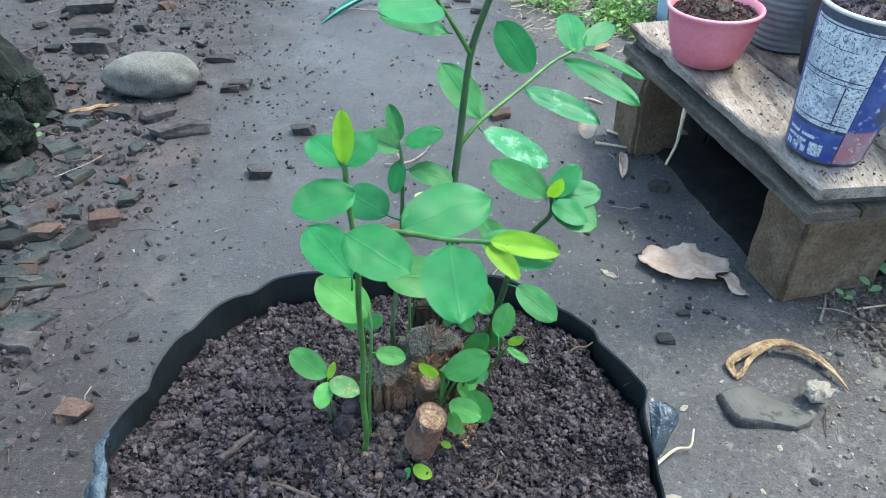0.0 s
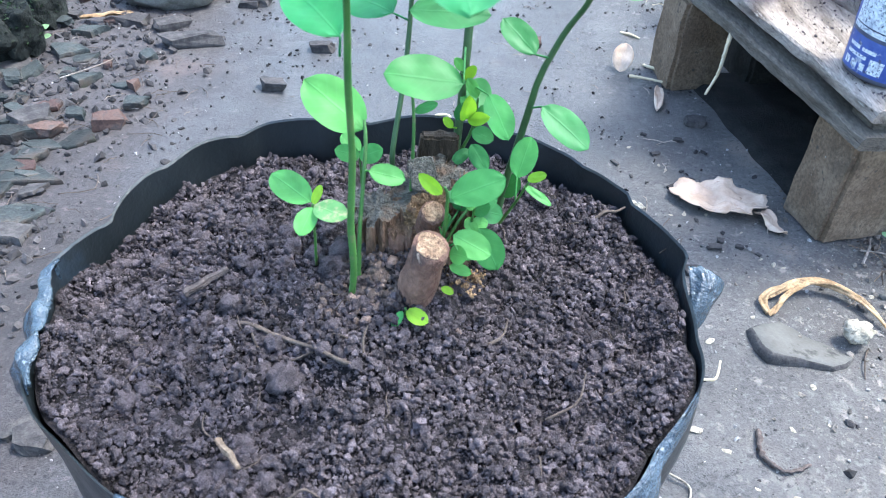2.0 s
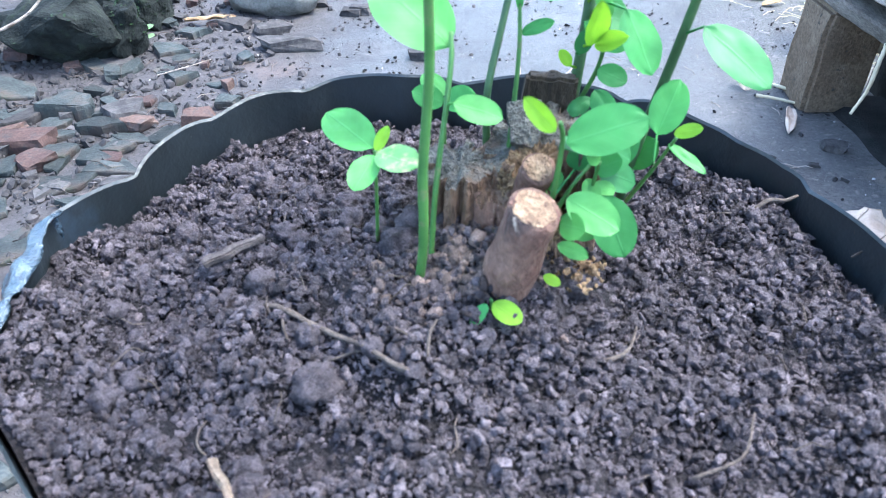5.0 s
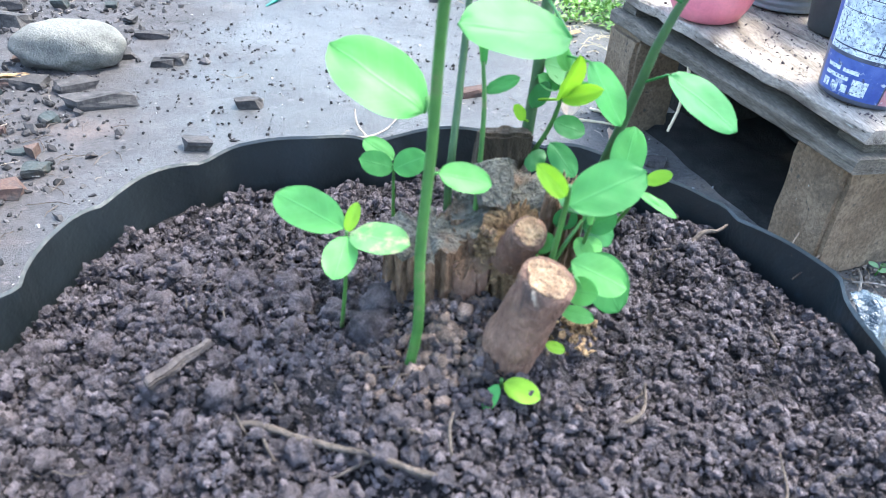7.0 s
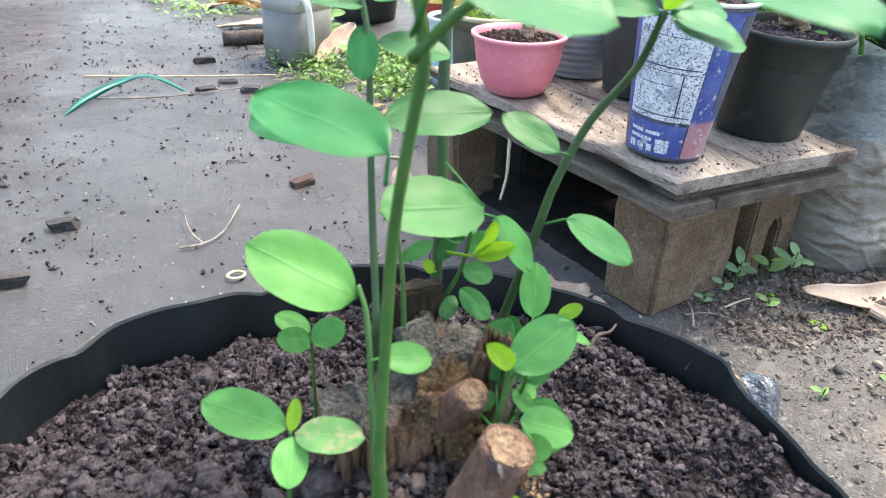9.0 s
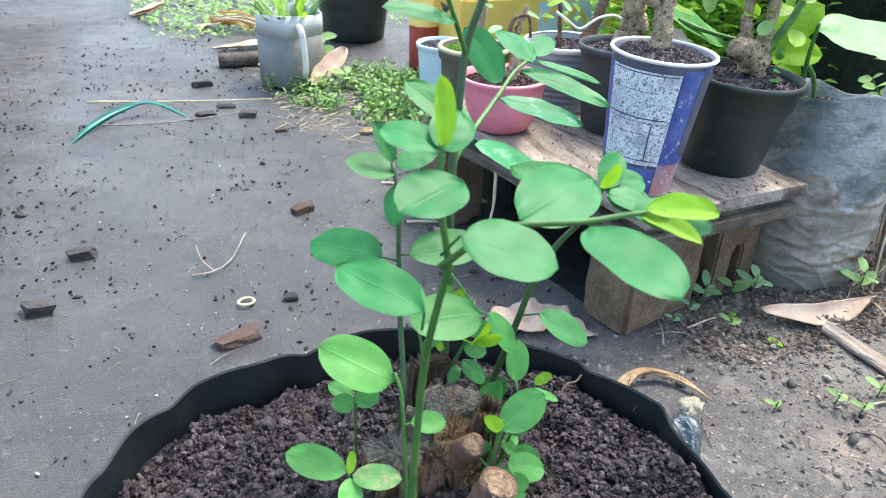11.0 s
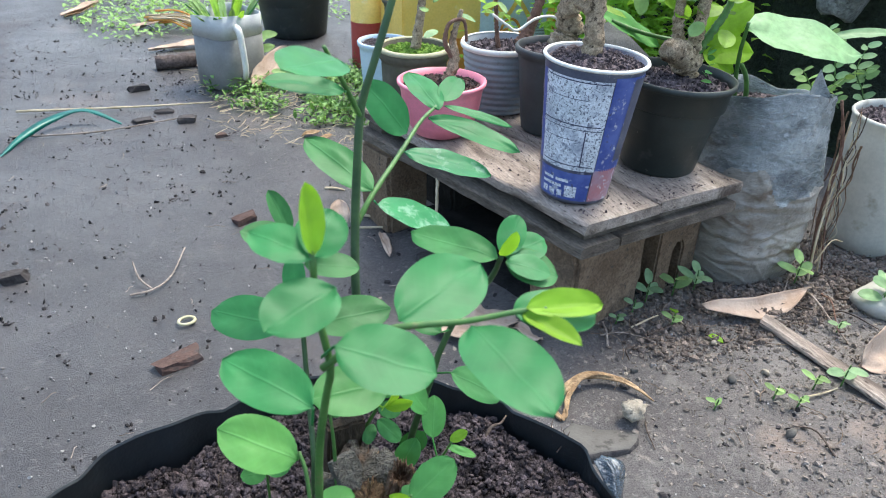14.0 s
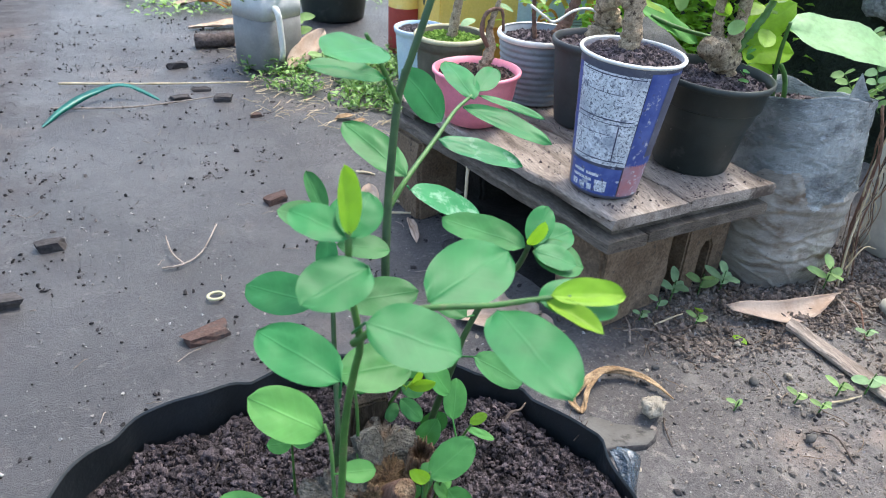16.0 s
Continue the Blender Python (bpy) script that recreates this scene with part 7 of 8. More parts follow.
pts = [(r.uniform(-1.4, 1.0), r.uniform(0.2, 3.2), 0) for _ in range(24000)]
pts = [(x, y, ground_height(x, y)) for x, y, _ in pts if noise.noise(Vector((x * 5, y * 5, 4))) + 0.6 * noise.noise(Vector((x * 17, y * 17, 9))) > r.uniform(-0.15, 0.75)]
stuff("dark_grit", *crumbs(pts, 0.0007 + 0.0042 * r.random(len(pts)) ** 4, 22), "mixed_grit", None, "dark grit strewn over the earth path", "grit")
pts = [(r.uniform(-1.2, 0.9), r.uniform(0.2, 2.4), 0) for _ in range(7000)]
pts = [(x, y, ground_height(x, y) + 0.0008) for x, y, _ in pts if x > -0.3 or r.random() < 0.25]
stuff("pale_grit", *crumbs(pts, 0.0006 + 0.002 * r.random(len(pts)) ** 3, 23), "gravel", None, "pale flecks of grit on the earth path", "grit")
pts = [(r.normal(-0.72, 0.17), r.uniform(0.2, 2.2), 0) for _ in range(9000)]
pts = [(x, y, ground_height(x, y) + 0.001) for x, y, _ in pts if r.random() < min(max(((-0.36 if y > 0.7 else -0.24) - x) / 0.22, 0), 1) * (1.0 if y < 1.25 else 0.4)]
stuff("rubble_grit", *crumbs(pts, 0.0013 + 0.007 * r.random(len(pts)) ** 3.2, 24), "mixed_grit", None, "fine reddish brown rubble beside the path", "rubble")

def fibres(points, length, thick, seed):
    """Many thin bent fibres lying flat, as vertex and face lists."""
    rg_ = np.random.default_rng(seed)
    verts, faces = [], []
    for (x, y, z), ln in zip(points, length):
        a, bend = rg_.uniform(0, 6.28), rg_.uniform(-1.2, 1.2)
        n = len(verts)
        px, py, pz = x, y, z
        for k in range(5):
            t_ = a + bend * k / 4
            cx, cy = -math.sin(t_) * thick, math.cos(t_) * thick
            verts += [(px + cx, py + cy, pz), (px - cx, py - cy, pz), (px, py, pz + thick * 1.4)]
            px, py, pz = px + math.cos(t_) * ln / 4, py + math.sin(t_) * ln / 4, z + 0.004 * math.sin(k) * rg_.random()
        for k in range(4):
            for q in range(3):
                faces.append((n + 3 * k + q, n + 3 * k + (q + 1) % 3, n + 3 * k + 3 + (q + 1) % 3, n + 3 * k + 3 + q))
    return verts, faces


r2 = np.random.default_rng(41)
pts = [(r2.uniform(0.42, 1.05), r2.uniform(0.4, 0.82), 0) for _ in range(90)]
pts = [(x, y, ground_height(x, y) + 0.003) for x, y, _ in pts]
stuff("dead_grass", *fibres(pts, r2.uniform(0.012, 0.055, len(pts)), 0.0005, 3), "chip", None, "bits of dry dead grass strewn on loose earth", "dead grass")
pts = [(r2.uniform(-1.0, 0.5), r2.uniform(0.5, 2.3), 0) for _ in range(160)]
pts = [(x, y, ground_height(x, y) + 0.002) for x, y, _ in pts]
stuff("straw_bits", *fibres(pts, r2.uniform(0.008, 0.035, len(pts)), 0.0006, 4), "wood", None, "short bits of straw strewn on the path", "straw")
pts = [(r2.uniform(-0.9, -0.42), r2.uniform(0.3, 1.2), 0) for _ in range(120)]
pts = [(x, y, ground_height(x, y) + 0.003) for x, y, _ in pts]
stuff("twig_litter", *fibres(pts, r2.uniform(0.015, 0.05, len(pts)), 0.0006, 9), "root", None, "short brown twigs strewn among the rubble", "twigs")
pts = [(BX + r2.normal(0, 0.06), BY + r2.normal(0, 0.05), 0) for _ in range(22)]
pts = [(x, y, soil_height(x, y) + 0.002) for x, y, _ in pts]
stuff("root_litter", *fibres(pts, r2.uniform(0.006, 0.016, len(pts)), 0.00022, 5), "root", soil)

pts = [(r2.uniform(0.12, 0.62), r2.uniform(1.3, 2.2), 0) for _ in range(520)]
pts = [(x, y, ground_height(x, y) + 0.004) for x, y, _ in pts if y > 1.72 - (x - 0.1) * 1.15]
stuff("weed_litter", *fibres(pts, r2.uniform(0.015, 0.06, len(pts)), 0.0007, 6), "straw", None, "pale dry straw lying among creeping weeds", "straw")

# ---- stones and debris beside the path ----
stone("river_stone", (-0.59, 1.355, -0.012), (0.185, 0.11, 0.086), 4, 23, "stone", "smooth oval grey river stone on the path edge", "stone", "", 0, 4, 0.12, 0, (0, 0), True)
moss = []
for k, (x, y, sx, sy, sz, tu, lb) in enumerate(((-0.735, 1.11, 0.09, 0.095, 0.12, 30, "dark upright mossy rock"), (-0.83, 1.065, 0.3, 0.2, 0.13, 8, "black damp rock"), (-0.9, 1.27, 0.4, 0.22, 0.19, -8, "large dark mossy rock"), (-1.08, 1.08, 0.24, 0.3, 0.16, 30, "large dark mossy rock"), (-0.77, 1.24, 0.1, 0.1, 0.12, 50, "dark mossy rock"))):
    ob = stone("mossy_rock", (x, y, -0.008), (sx, sy, sz), tu, 5 + k, "moss_rock", lb + " beside the rubble", "rock", "dark rocks", 16, 4, 0.28)
    m = pose(x, y, -0.008, 0, 0, tu)
    moss += [tuple(m @ v.co) for v in ob.data.vertices if v.co.z > 0.03 and noise.noise(m @ v.co * 14) > 0.12 and v.index % 2]
stuff("rock_moss", *leaflets(moss, np.random.default_rng(3).uniform(0.003, 0.008, len(moss)), 4, 0.6, 0.6), "rock_leaf", None, "tiny dark green leaves creeping over the mossy rocks", "moss")
for k, (x, y, sx, sy, th, tu) in enumerate((
    (-0.54, 0.69, 0.1, 0.062, 0.013, 8), (-0.56, 0.775, 0.09, 0.055, 0.011, 5), (-0.6, 0.73, 0.08, 0.07, 0.008, 30), (-0.575, 0.595, 0.11, 0.085, 0.008, 25), (-0.704, 0.9, 0.14, 0.068, 0.034, -6),
    (-0.675, 1.115, 0.07, 0.05, 0.018, 10), (-0.61, 1.03, 0.06, 0.04, 0.014, 20), (-0.57, 0.93, 0.05, 0.035, 0.016, -30), (-0.64, 0.86, 0.08, 0.045, 0.02, 12), (-0.78, 0.86, 0.1, 0.06, 0.01, 15),
    (-0.83, 0.94, 0.12, 0.08, 0.012, -20), (-0.82, 0.8, 0.09, 0.06, 0.012, 40), (-0.69, 0.83, 0.09, 0.05, 0.01, 20), (-0.74, 0.72, 0.1, 0.07, 0.012, 60), (-0.66, 0.66, 0.07, 0.05, 0.01, 10),
    (-0.68, 0.56, 0.09, 0.06, 0.012, -15), (-0.485, 0.49, 0.075, 0.06, 0.012, 35), (-0.415, 0.34, 0.08, 0.06, 0.012, 10), (-0.62, 0.5, 0.08, 0.05, 0.012, 35), (-0.72, 0.48, 0.1, 0.06, 0.014, 20), (-0.56, 0.43, 0.09, 0.06, 0.012, 70), (-0.76, 1.04, 0.08, 0.06, 0.015, 5),
    (-0.68, 1.2, 0.075, 0.05, 0.016, -10), (-0.64, 1.1, 0.05, 0.04, 0.01, 33), (-0.85, 0.66, 0.12, 0.08, 0.014, 0), (-0.58, 0.85, 0.055, 0.04, 0.008, 0), (-0.9, 0.84, 0.11, 0.07, 0.012, 25),
)):
    shard((x, y, ground_height(x, y) - 0.35 * th), (sx, sy), th, tu, k, "slate", (2 * math.sin(k * 3), 3 * math.cos(k * 5)), n=4 + k % 3)
for k, (x, y, sx, sy, sz, tu, mt) in enumerate((
    (-0.512, 0.912, 0.042, 0.032, 0.02, 20, "brick"), (-0.62, 0.9, 0.055, 0.04, 0.025, 50, "rubble"), (-0.6, 0.885, 0.05, 0.03, 0.018, 5, "brick"), (-0.7, 0.8, 0.07, 0.045, 0.022, 15, "brick"),
    (-0.66, 0.765, 0.04, 0.03, 0.02, 70, "brick"), (-0.73, 0.77, 0.05, 0.04, 0.02, 30, "rubble"), (-0.49, 1.19, 0.09, 0.035, 0.022, 22, "rubble"), (-0.545, 1.25, 0.05, 0.03, 0.02, 35, "rubble"),
    (-0.61, 1.25, 0.06, 0.03, 0.018, -5, "rubble"), (-0.52, 1.395, 0.045, 0.025, 0.015, 10, "rubble"), (-0.495, 1.5, 0.05, 0.02, 0.012, 0, "rubble"), (-0.44, 1.36, 0.04, 0.02, 0.014, 0, "rubble"),
    (-0.35, 0.392, 0.034, 0.026, 0.018, 20, "rubble"), (-0.372, 0.4, 0.03, 0.012, 0.008, 60, "rubble"), (-0.41, 0.55, 0.03, 0.025, 0.015, 0, "brick"), (-0.55, 0.52, 0.04, 0.03, 0.02, 45, "brick"),
    (-0.7, 1.9, 0.1, 0.04, 0.03, 20, "rubble"), (-0.83, 1.65, 0.08, 0.04, 0.025, 5, "rubble"), (-0.95, 1.52, 0.09, 0.05, 0.026, 0, "rubble"), (-0.78, 1.54, 0.07, 0.045, 0.03, -5, "rubble"),
    (-0.9, 1.8, 0.12, 0.06, 0.03, 15, "rubble"), (-1.05, 1.9, 0.1, 0.06, 0.03, 40, "rubble"), (-0.6, 2.05, 0.08, 0.04, 0.025, -20, "rubble"), (-0.5, 0.97, 0.03, 0.022, 0.014, 12, "slate"),
    (-0.311, 1.051, 0.04, 0.022, 0.016, 5, "rubble"), (-0.264, 1.192, 0.036, 0.022, 0.016, 0, "rubble"), (-0.424, 1.374, 0.04, 0.024, 0.018, 0, "rubble"),
    (-0.061, 0.904, 0.05, 0.034, 0.014, 22, "brick"), (-0.03, 1.83, 0.05, 0.02, 0.012, 10, "rubble"), (0.06, 1.8, 0.045, 0.022, 0.014, -10, "rubble"), (0.02, 1.88, 0.04, 0.02, 0.01, 0, "rubble"),
    (-0.02, 2.08, 0.05, 0.02, 0.016, 20, "rubble"), (0.12, 1.68, 0.025, 0.018, 0.01, 0, "brick"), (0.09, 1.256, 0.036, 0.024, 0.014, 20, "brick"), (0.02, 0.98, 0.02, 0.012, 0.008, 0, "rubble"),
    (0.33, 1.02, 0.03, 0.02, 0.01, 0, "rubble"), (0.27, 0.68, 0.018, 0.014, 0.008, 0, "rubble"),
)):
    label = {"brick": "broken piece of reddish brick on the ground", "rubble": "dark broken stone fragment on the ground", "stone": "rounded brown-grey stone on the ground", "slate": "small grey slate chip on the ground"}[mt]
    stone("brick_fragment" if mt == "brick" else "stone_fragment", (x, y, ground_height(x, y) - 0.28 * sz), (sx, sy, sz), tu, k + 40, mt, label, "brick piece" if mt == "brick" else "stone", "loose fragments", 3 if mt == "stone" else 99, 2, 0.1)
rnd = random.Random(8)
for k in range(95):
    x, y = rnd.uniform(-1.0, -0.52), rnd.uniform(0.38, 1.15)
    s = rnd.uniform(0.03, 0.075)
    shard((x, y, ground_height(x, y) + rnd.uniform(-0.006, 0.0)), (s, s * rnd.uniform(0.45, 0.9)), rnd.uniform(0.005, 0.014), rnd.uniform(0, 360), 300 + k, rnd.choice(("slate", "slate", "rubble", "brick")), (rnd.uniform(-9, 9), rnd.uniform(-9, 9)), n=rnd.choice((4, 5, 6)), label="broken flat shard of stone among the rubble")
for k in range(75):
    x, y = rnd.gauss(-0.75, 0.13), rnd.uniform(0.4, 2.2)
    if x > -0.5:
        x -= 0.3
    s = rnd.uniform(0.015, 0.035)
    mt = rnd.choice(("slate", "rubble", "brick", "rubble"))
    stone("stone_fragment", (x, y, ground_height(x, y) - 0.002), (s, s * 0.7, s * 0.45), rnd.uniform(0, 360), 100 + k, mt, "small broken fragment of rubble beside the path", "stone", "loose fragments", 99, 2, 0.1)

rnd = random.Random(19)
for k, (x, y, w) in enumerate(((0.214, 0.806, 0.02), (0.224, 0.8, 0.018), (0.261, 0.903, 0.009), (0.269, 0.893, 0.009), (0.277, 0.793, 0.011), (0.259, 0.788, 0.008), (0.304, 0.793, 0.009), (0.225, 0.944, 0.011), (0.341, 0.762, 0.008), (0.237, 0.728, 0.007), (0.364, 0.704, 0.012), (0.171, 0.855, 0.007), (0.375, 0.7, 0.009), (0.352, 0.712, 0.008), (0.46, 0.66, 0.011), (0.49, 0.62, 0.008))):
    stone("pale_pebble", (x, y, ground_height(x, y) - 0.001), (w * 0.9, w * 0.5, w * 0.25), rnd.uniform(0, 180), 200 + k, "white_bit", "small pale pebble lying on the earth path", "pebble", "pale pebbles", 7, 2, 0.6)
for k, (x, y) in enumerate(((0.29, 0.89), (0.3, 0.87), (0.26, 0.93), (0.31, 0.74), (0.33, 0.73), (0.3, 0.725), (0.35, 0.72), (0.27, 0.85), (0.2, 0.9), (0.22, 0.87), (0.29, 0.78), (0.25, 0.98), (0.3, 0.97), (0.33, 0.94), (0.41, 0.67), (0.44, 0.64))):
    w = rnd.uniform(0.006, 0.014)
    stone("dark_chip", (x, y, ground_height(x, y) - 0.001), (w, w * rnd.uniform(0.4, 0.8), w * 0.4), rnd.uniform(0, 180), 230 + k, "rubble", "small dark chip lying on the earth path", "chip", "dark chips", 99, 2, 0.1)

for k, (x, y, w) in enumerate(((0.228, 0.459, 0.019), (0.265, 0.573, 0.016), (0.353, 0.521, 0.012), (0.318, 0.467, 0.01), (0.253, 0.438, 0.011), (0.198, 0.445, 0.007), (0.317, 0.611, 0.009), (0.354, 0.477, 0.008), (0.272, 0.403, 0.008), (0.303, 0.396, 0.012), (0.277, 0.51, 0.005), (0.268, 0.497, 0.005))):
    stone("pale_pebble", (x, y, ground_height(x, y) - 0.001), (w * 0.9, w * 0.5, w * 0.25), 40 * k, 260 + k, "white_bit", "small pale pebble lying on the earth path", "pebble", "pale pebbles", 7, 2, 0.6)

# flat slab, chalky lump, plank, dome
slab = [(0.3066, 0.5893), (0.3095, 0.563), (0.318, 0.549), (0.345, 0.547), (0.3785, 0.5418), (0.398, 0.552), (0.4115, 0.5712), (0.392, 0.602), (0.3489, 0.6154)]
edge = [(a[0] + (b[0] - a[0]) * j / 6, a[1] + (b[1] - a[1]) * j / 6) for a, b in zip(slab, slab[1:] + slab[:1]) for j in range(6)]
stone_slab = thing("flat_stone", (0.35, 0.575, 0), "flat smooth grey stone slab half sunk in the ground", "stone")


def slab_rings(name, profile, mat, label, cap):
    """Rings of the slab's outline; it sinks into the earth towards its far corner."""
    bm = bmesh.new()
    rings = []
    for z, sc in profile:
        ring = []
        for x, y in edge:
            w = 0.06 * noise.noise(Vector((x * 70, y * 70, z * 60)))
            px, py = 0.358 + (x - 0.358) * (sc + w * sc), 0.578 + (y - 0.578) * (sc + w * sc)
            drop = 0.016 * min(max((px - 0.318) * 0.6 + (py - 0.55) * 0.8, 0) / 0.075, 1.2)
            ring.append(bm.verts.new((px, py, z - drop + (0.0012 * noise.noise(Vector((px * 60, py * 60, 2)))))))
        rings.append(ring)
    for p, q in zip(rings, rings[1:]):
        for k in range(len(edge)):
            bm.faces.new((p[k], p[(k + 1) % len(edge)], q[(k + 1) % len(edge)], q[k]))
    bm.faces.new(rings[-1] if cap else rings[0][::-1])
    part(name, bm, mat, stone_slab, label)


slab_rings("broken_edge", ((-0.006, 0.99), (0.004, 1.03), (0.01, 1.02), (0.0145, 0.985), (0.0156, 0.955)), "rubble", "dark rough broken edge", False)
slab_rings("slab_top", ((0.0146, 0.965), (0.0158, 0.95), (0.016, 0.7), (0.016, 0.4), (0.016, 0.15)), "slab_stone", "", True)
bm = clod_mesh(0.03, 61)
for v in bm.verts:
    v.co *= 1 + 0.18 * noise.noise(v.co * 260)
ob = tagged(part("chalky_lump", bm, "white_bit"), "pitted white chalky lump on the ground", "lump")
ob.matrix_world = pose(0.4125, 0.586, 0.0085, 0, 0, 20)
for k, (x, y, w) in enumerate(((0.61, 0.665, 0.012), (0.576, 0.596, 0.016), (0.629, 0.591, 0.013), (0.472, 0.659, 0.011), (0.568, 0.494, 0.017))):
    stone("small_pebble", (x, y, ground_height(x, y) - 0.001), (w, w * 0.75, w * 0.7), 50 * k, 330 + k, "white_bit" if k in (0, 2) else "slab_stone", "small pale pebble lying on the loose earth" if k in (0, 2) else "small grey pebble lying on the loose earth", "pebble", "", 3, 2, 0.3, 0, (0, 0), True)
ob = tagged(part("plank_offcut", prism(((0.698, 0.672), (0.72, 0.685), (0.742, 0.44), (0.714, 0.44)), 0.003, 0.012, 12, 12, 0.0015), "wood", None, "", False), "narrow weathered wood offcut lying on the ground", "plank")
stone("white_dome", (0.925, 0.645, -0.012), (0.13, 0.1, 0.05), 10, 71, "grimy_white", "pale rounded white object half sunk in earth", "stone", "", 2, 3, 0.06, 0, (0, 0), True)


# ---- dry leaves ----
def dry_leaf(base, tip, width, droop, mat="dry_leaf", up=(0, 0, 1), fold=0.3, label="large dry brown fallen leaf curled on the ground"):
    count[0] += 1
    bm = blade(bmesh.new(), base, tip, width, up, fold, droop, 0.5, 0.06, count[0], 18, 8)
    ob = part("dry_leaf", bm, mat)
    mod = ob.modifiers.new("thickness", "SOLIDIFY")
    mod.thickness = 0.0008
    return tagged(ob, label, "dry leaf", "dry leaves")


def torn_leaf(at, length, width, turn, seed, label, mat="dry_leaf"):
    """A flat crumpled dead leaf with a torn, lobed outline and a raised midrib."""
    bm = bmesh.new()
    rings = [[bm.verts.new((0, 0, 0.012))]]
    for k in range(1, 11):
        q = k / 10
        ring = []
        for t in range(64):
            a = 2 * math.pi * t / 64
            c, d = math.cos(a), math.sin(a)
            edge_ = 1 + 0.3 * noise.noise(Vector((c * 1.7, d * 1.7, seed))) + 0.16 * noise.noise(Vector((c * 6, d * 6, seed))) + 0.1 * abs(c) ** 6
            x, y = c * length / 2 * q * edge_, d * width / 2 * q * edge_
            z = 0.007 + 0.011 * noise.noise(Vector((x * 34, y * 34, seed))) + 0.006 * noise.noise(Vector((x * 80, y * 80, seed))) + 0.01 * max(q - 0.6, 0) * math.sin(a * 3 + seed) + 0.22 * abs(y) * (1 - q * 0.5)
            ring.append(bm.verts.new((x, y, max(z, 0.0015))))
        rings.append(ring)
    for p, q in zip(rings, rings[1:]):
        for t in range(64):
            u = (t + 1) % 64
            bm.faces.new((p[0], q[t], q[u]) if len(p) == 1 else (p[t], q[t], q[u], p[u]))
    ob = part("dry_leaf", bm, mat)
    ob.matrix_world = pose(at[0], at[1], at[2], 0, 0, turn)
    ob.modifiers.new("thickness", "SOLIDIFY").thickness = 0.0008
    return tagged(ob, label, "dry leaf", "dry leaves")


torn_leaf((0.322, 0.822, 0.002), 0.112, 0.07, -10, 3.0, "large crumpled pale brown fallen leaf on the ground")
torn_leaf((0.378, 0.778, 0.001), 0.05, 0.022, -60, 8.0, "torn strip of pale brown fallen leaf on the ground")
bm = bmesh.new()
uv = bm.loops.layers.uv.verify()
rows = []
for k in range(25):
    t = k / 24
    top = Vector((0.632, 0.722, 0.027)).lerp(Vector((0.822, 0.7, 0.022)), t) + Vector((0, 0, 0.004 * math.sin(t * 9) * (1 - t)))
    w = 0.05 * max(math.sin(math.pi * min(t * 0.97 + 0.06, 1)), 0.02) ** 0.85 * (1 - 0.25 * t)
    row = []
    for q in range(9):
        v = q / 8
        row.append(bm.verts.new((top.x + 0.02 * (v - 0.3) * w / 0.05, top.y - w * (0.12 * v + 0.62 * v * v), max(top.z - 0.024 * math.sin(v * 1.5) * w / 0.05, 0.003) + 0.0015 * noise.noise(Vector((t * 9, v * 3, 2))))))
    rows.append(row)
for p, q in zip(rows, rows[1:]):
    for k in range(8):
        bm.faces.new((p[k], q[k], q[k + 1], p[k + 1]))
ob = tagged(part("dry_leaf", bm, "dry_leaf"), "canoe-shaped dry peach brown fallen leaf on loose earth", "dry leaf", "dry leaves")
ob.modifiers.new("thickness", "SOLIDIFY").thickness = 0.0009
dry_leaf((0.745, 0.548, 0.01), (0.85, 0.57, 0.026), 0.06, -0.12, "dry_leaf", (0.1, -0.9, 0.6), 0.45)
dry_leaf((0.245, 1.97, 0.012), (0.36, 2.05, 0.07), 0.06, -0.2, "dry_leaf", (-0.6, -0.8, 0.4), 0.4)
dry_leaf((0.236, 1.172, 0.003), (0.242, 1.2, 0.042), 0.034, 0.1, "dry_leaf", (-0.2, -1, 0.3), 0.3, "small pale dry leaf standing on the ground")
dry_leaf((0.291, 1.125, 0.004), (0.28, 1.045, 0.012), 0.016, 0.1, "dry_leaf", (0.2, 0.1, 1), 0.5, "narrow strip of pale dry leaf by the bench")
dry_leaf((0.607, 0.752, 0.004), (0.6, 0.735, 0.012), 0.012, 0.1, "leaf_young", (0, -0.5, 1), 0.2, "small yellow fallen leaf on loose earth")
dry_leaf((0.613, 0.682, 0.004), (0.619, 0.66, 0.008), 0.01, 0.2, "leaf_young", (0, -0.5, 1), 0.3, "small yellow fallen leaf on loose earth")
dry_leaf((0.0, 2.72, 0.01), (0.15, 2.75, 0.02), 0.05, -0.1)
dry_leaf((0.1, 2.45, 0.01), (0.25, 2.47, 0.02), 0.04, -0.1)
dry_leaf((-0.71, 1.24, 0.012), (-0.62, 1.26, 0.014), 0.018, -0.05, "curl_leaf")
dry_leaf((0.03, 2.43, 0.008), (0.19, 2.425, 0.014), 0.035, -0.05)
dry_leaf((-0.21, 2.98, 0.008), (-0.08, 3.03, 0.03), 0.05, -0.1)
dry_leaf((-0.2, 2.96, 0.008), (-0.1, 3.0, 0.02), 0.035, -0.1, "curl_leaf")
dry_leaf((0.14, 2.22, 0.006), (0.18, 2.24, 0.012), 0.02, -0.05)
dry_leaf((0.28, 1.61, 0.004), (0.32, 1.6, 0.01), 0.025, -0.05, "curl_leaf", label="small pale torn dry leaf on the ground")
dry_leaf((0.305, 1.56, 0.004), (0.34, 1.575, 0.01), 0.02, -0.05, "curl_leaf", label="small pale torn dry leaf on the ground")
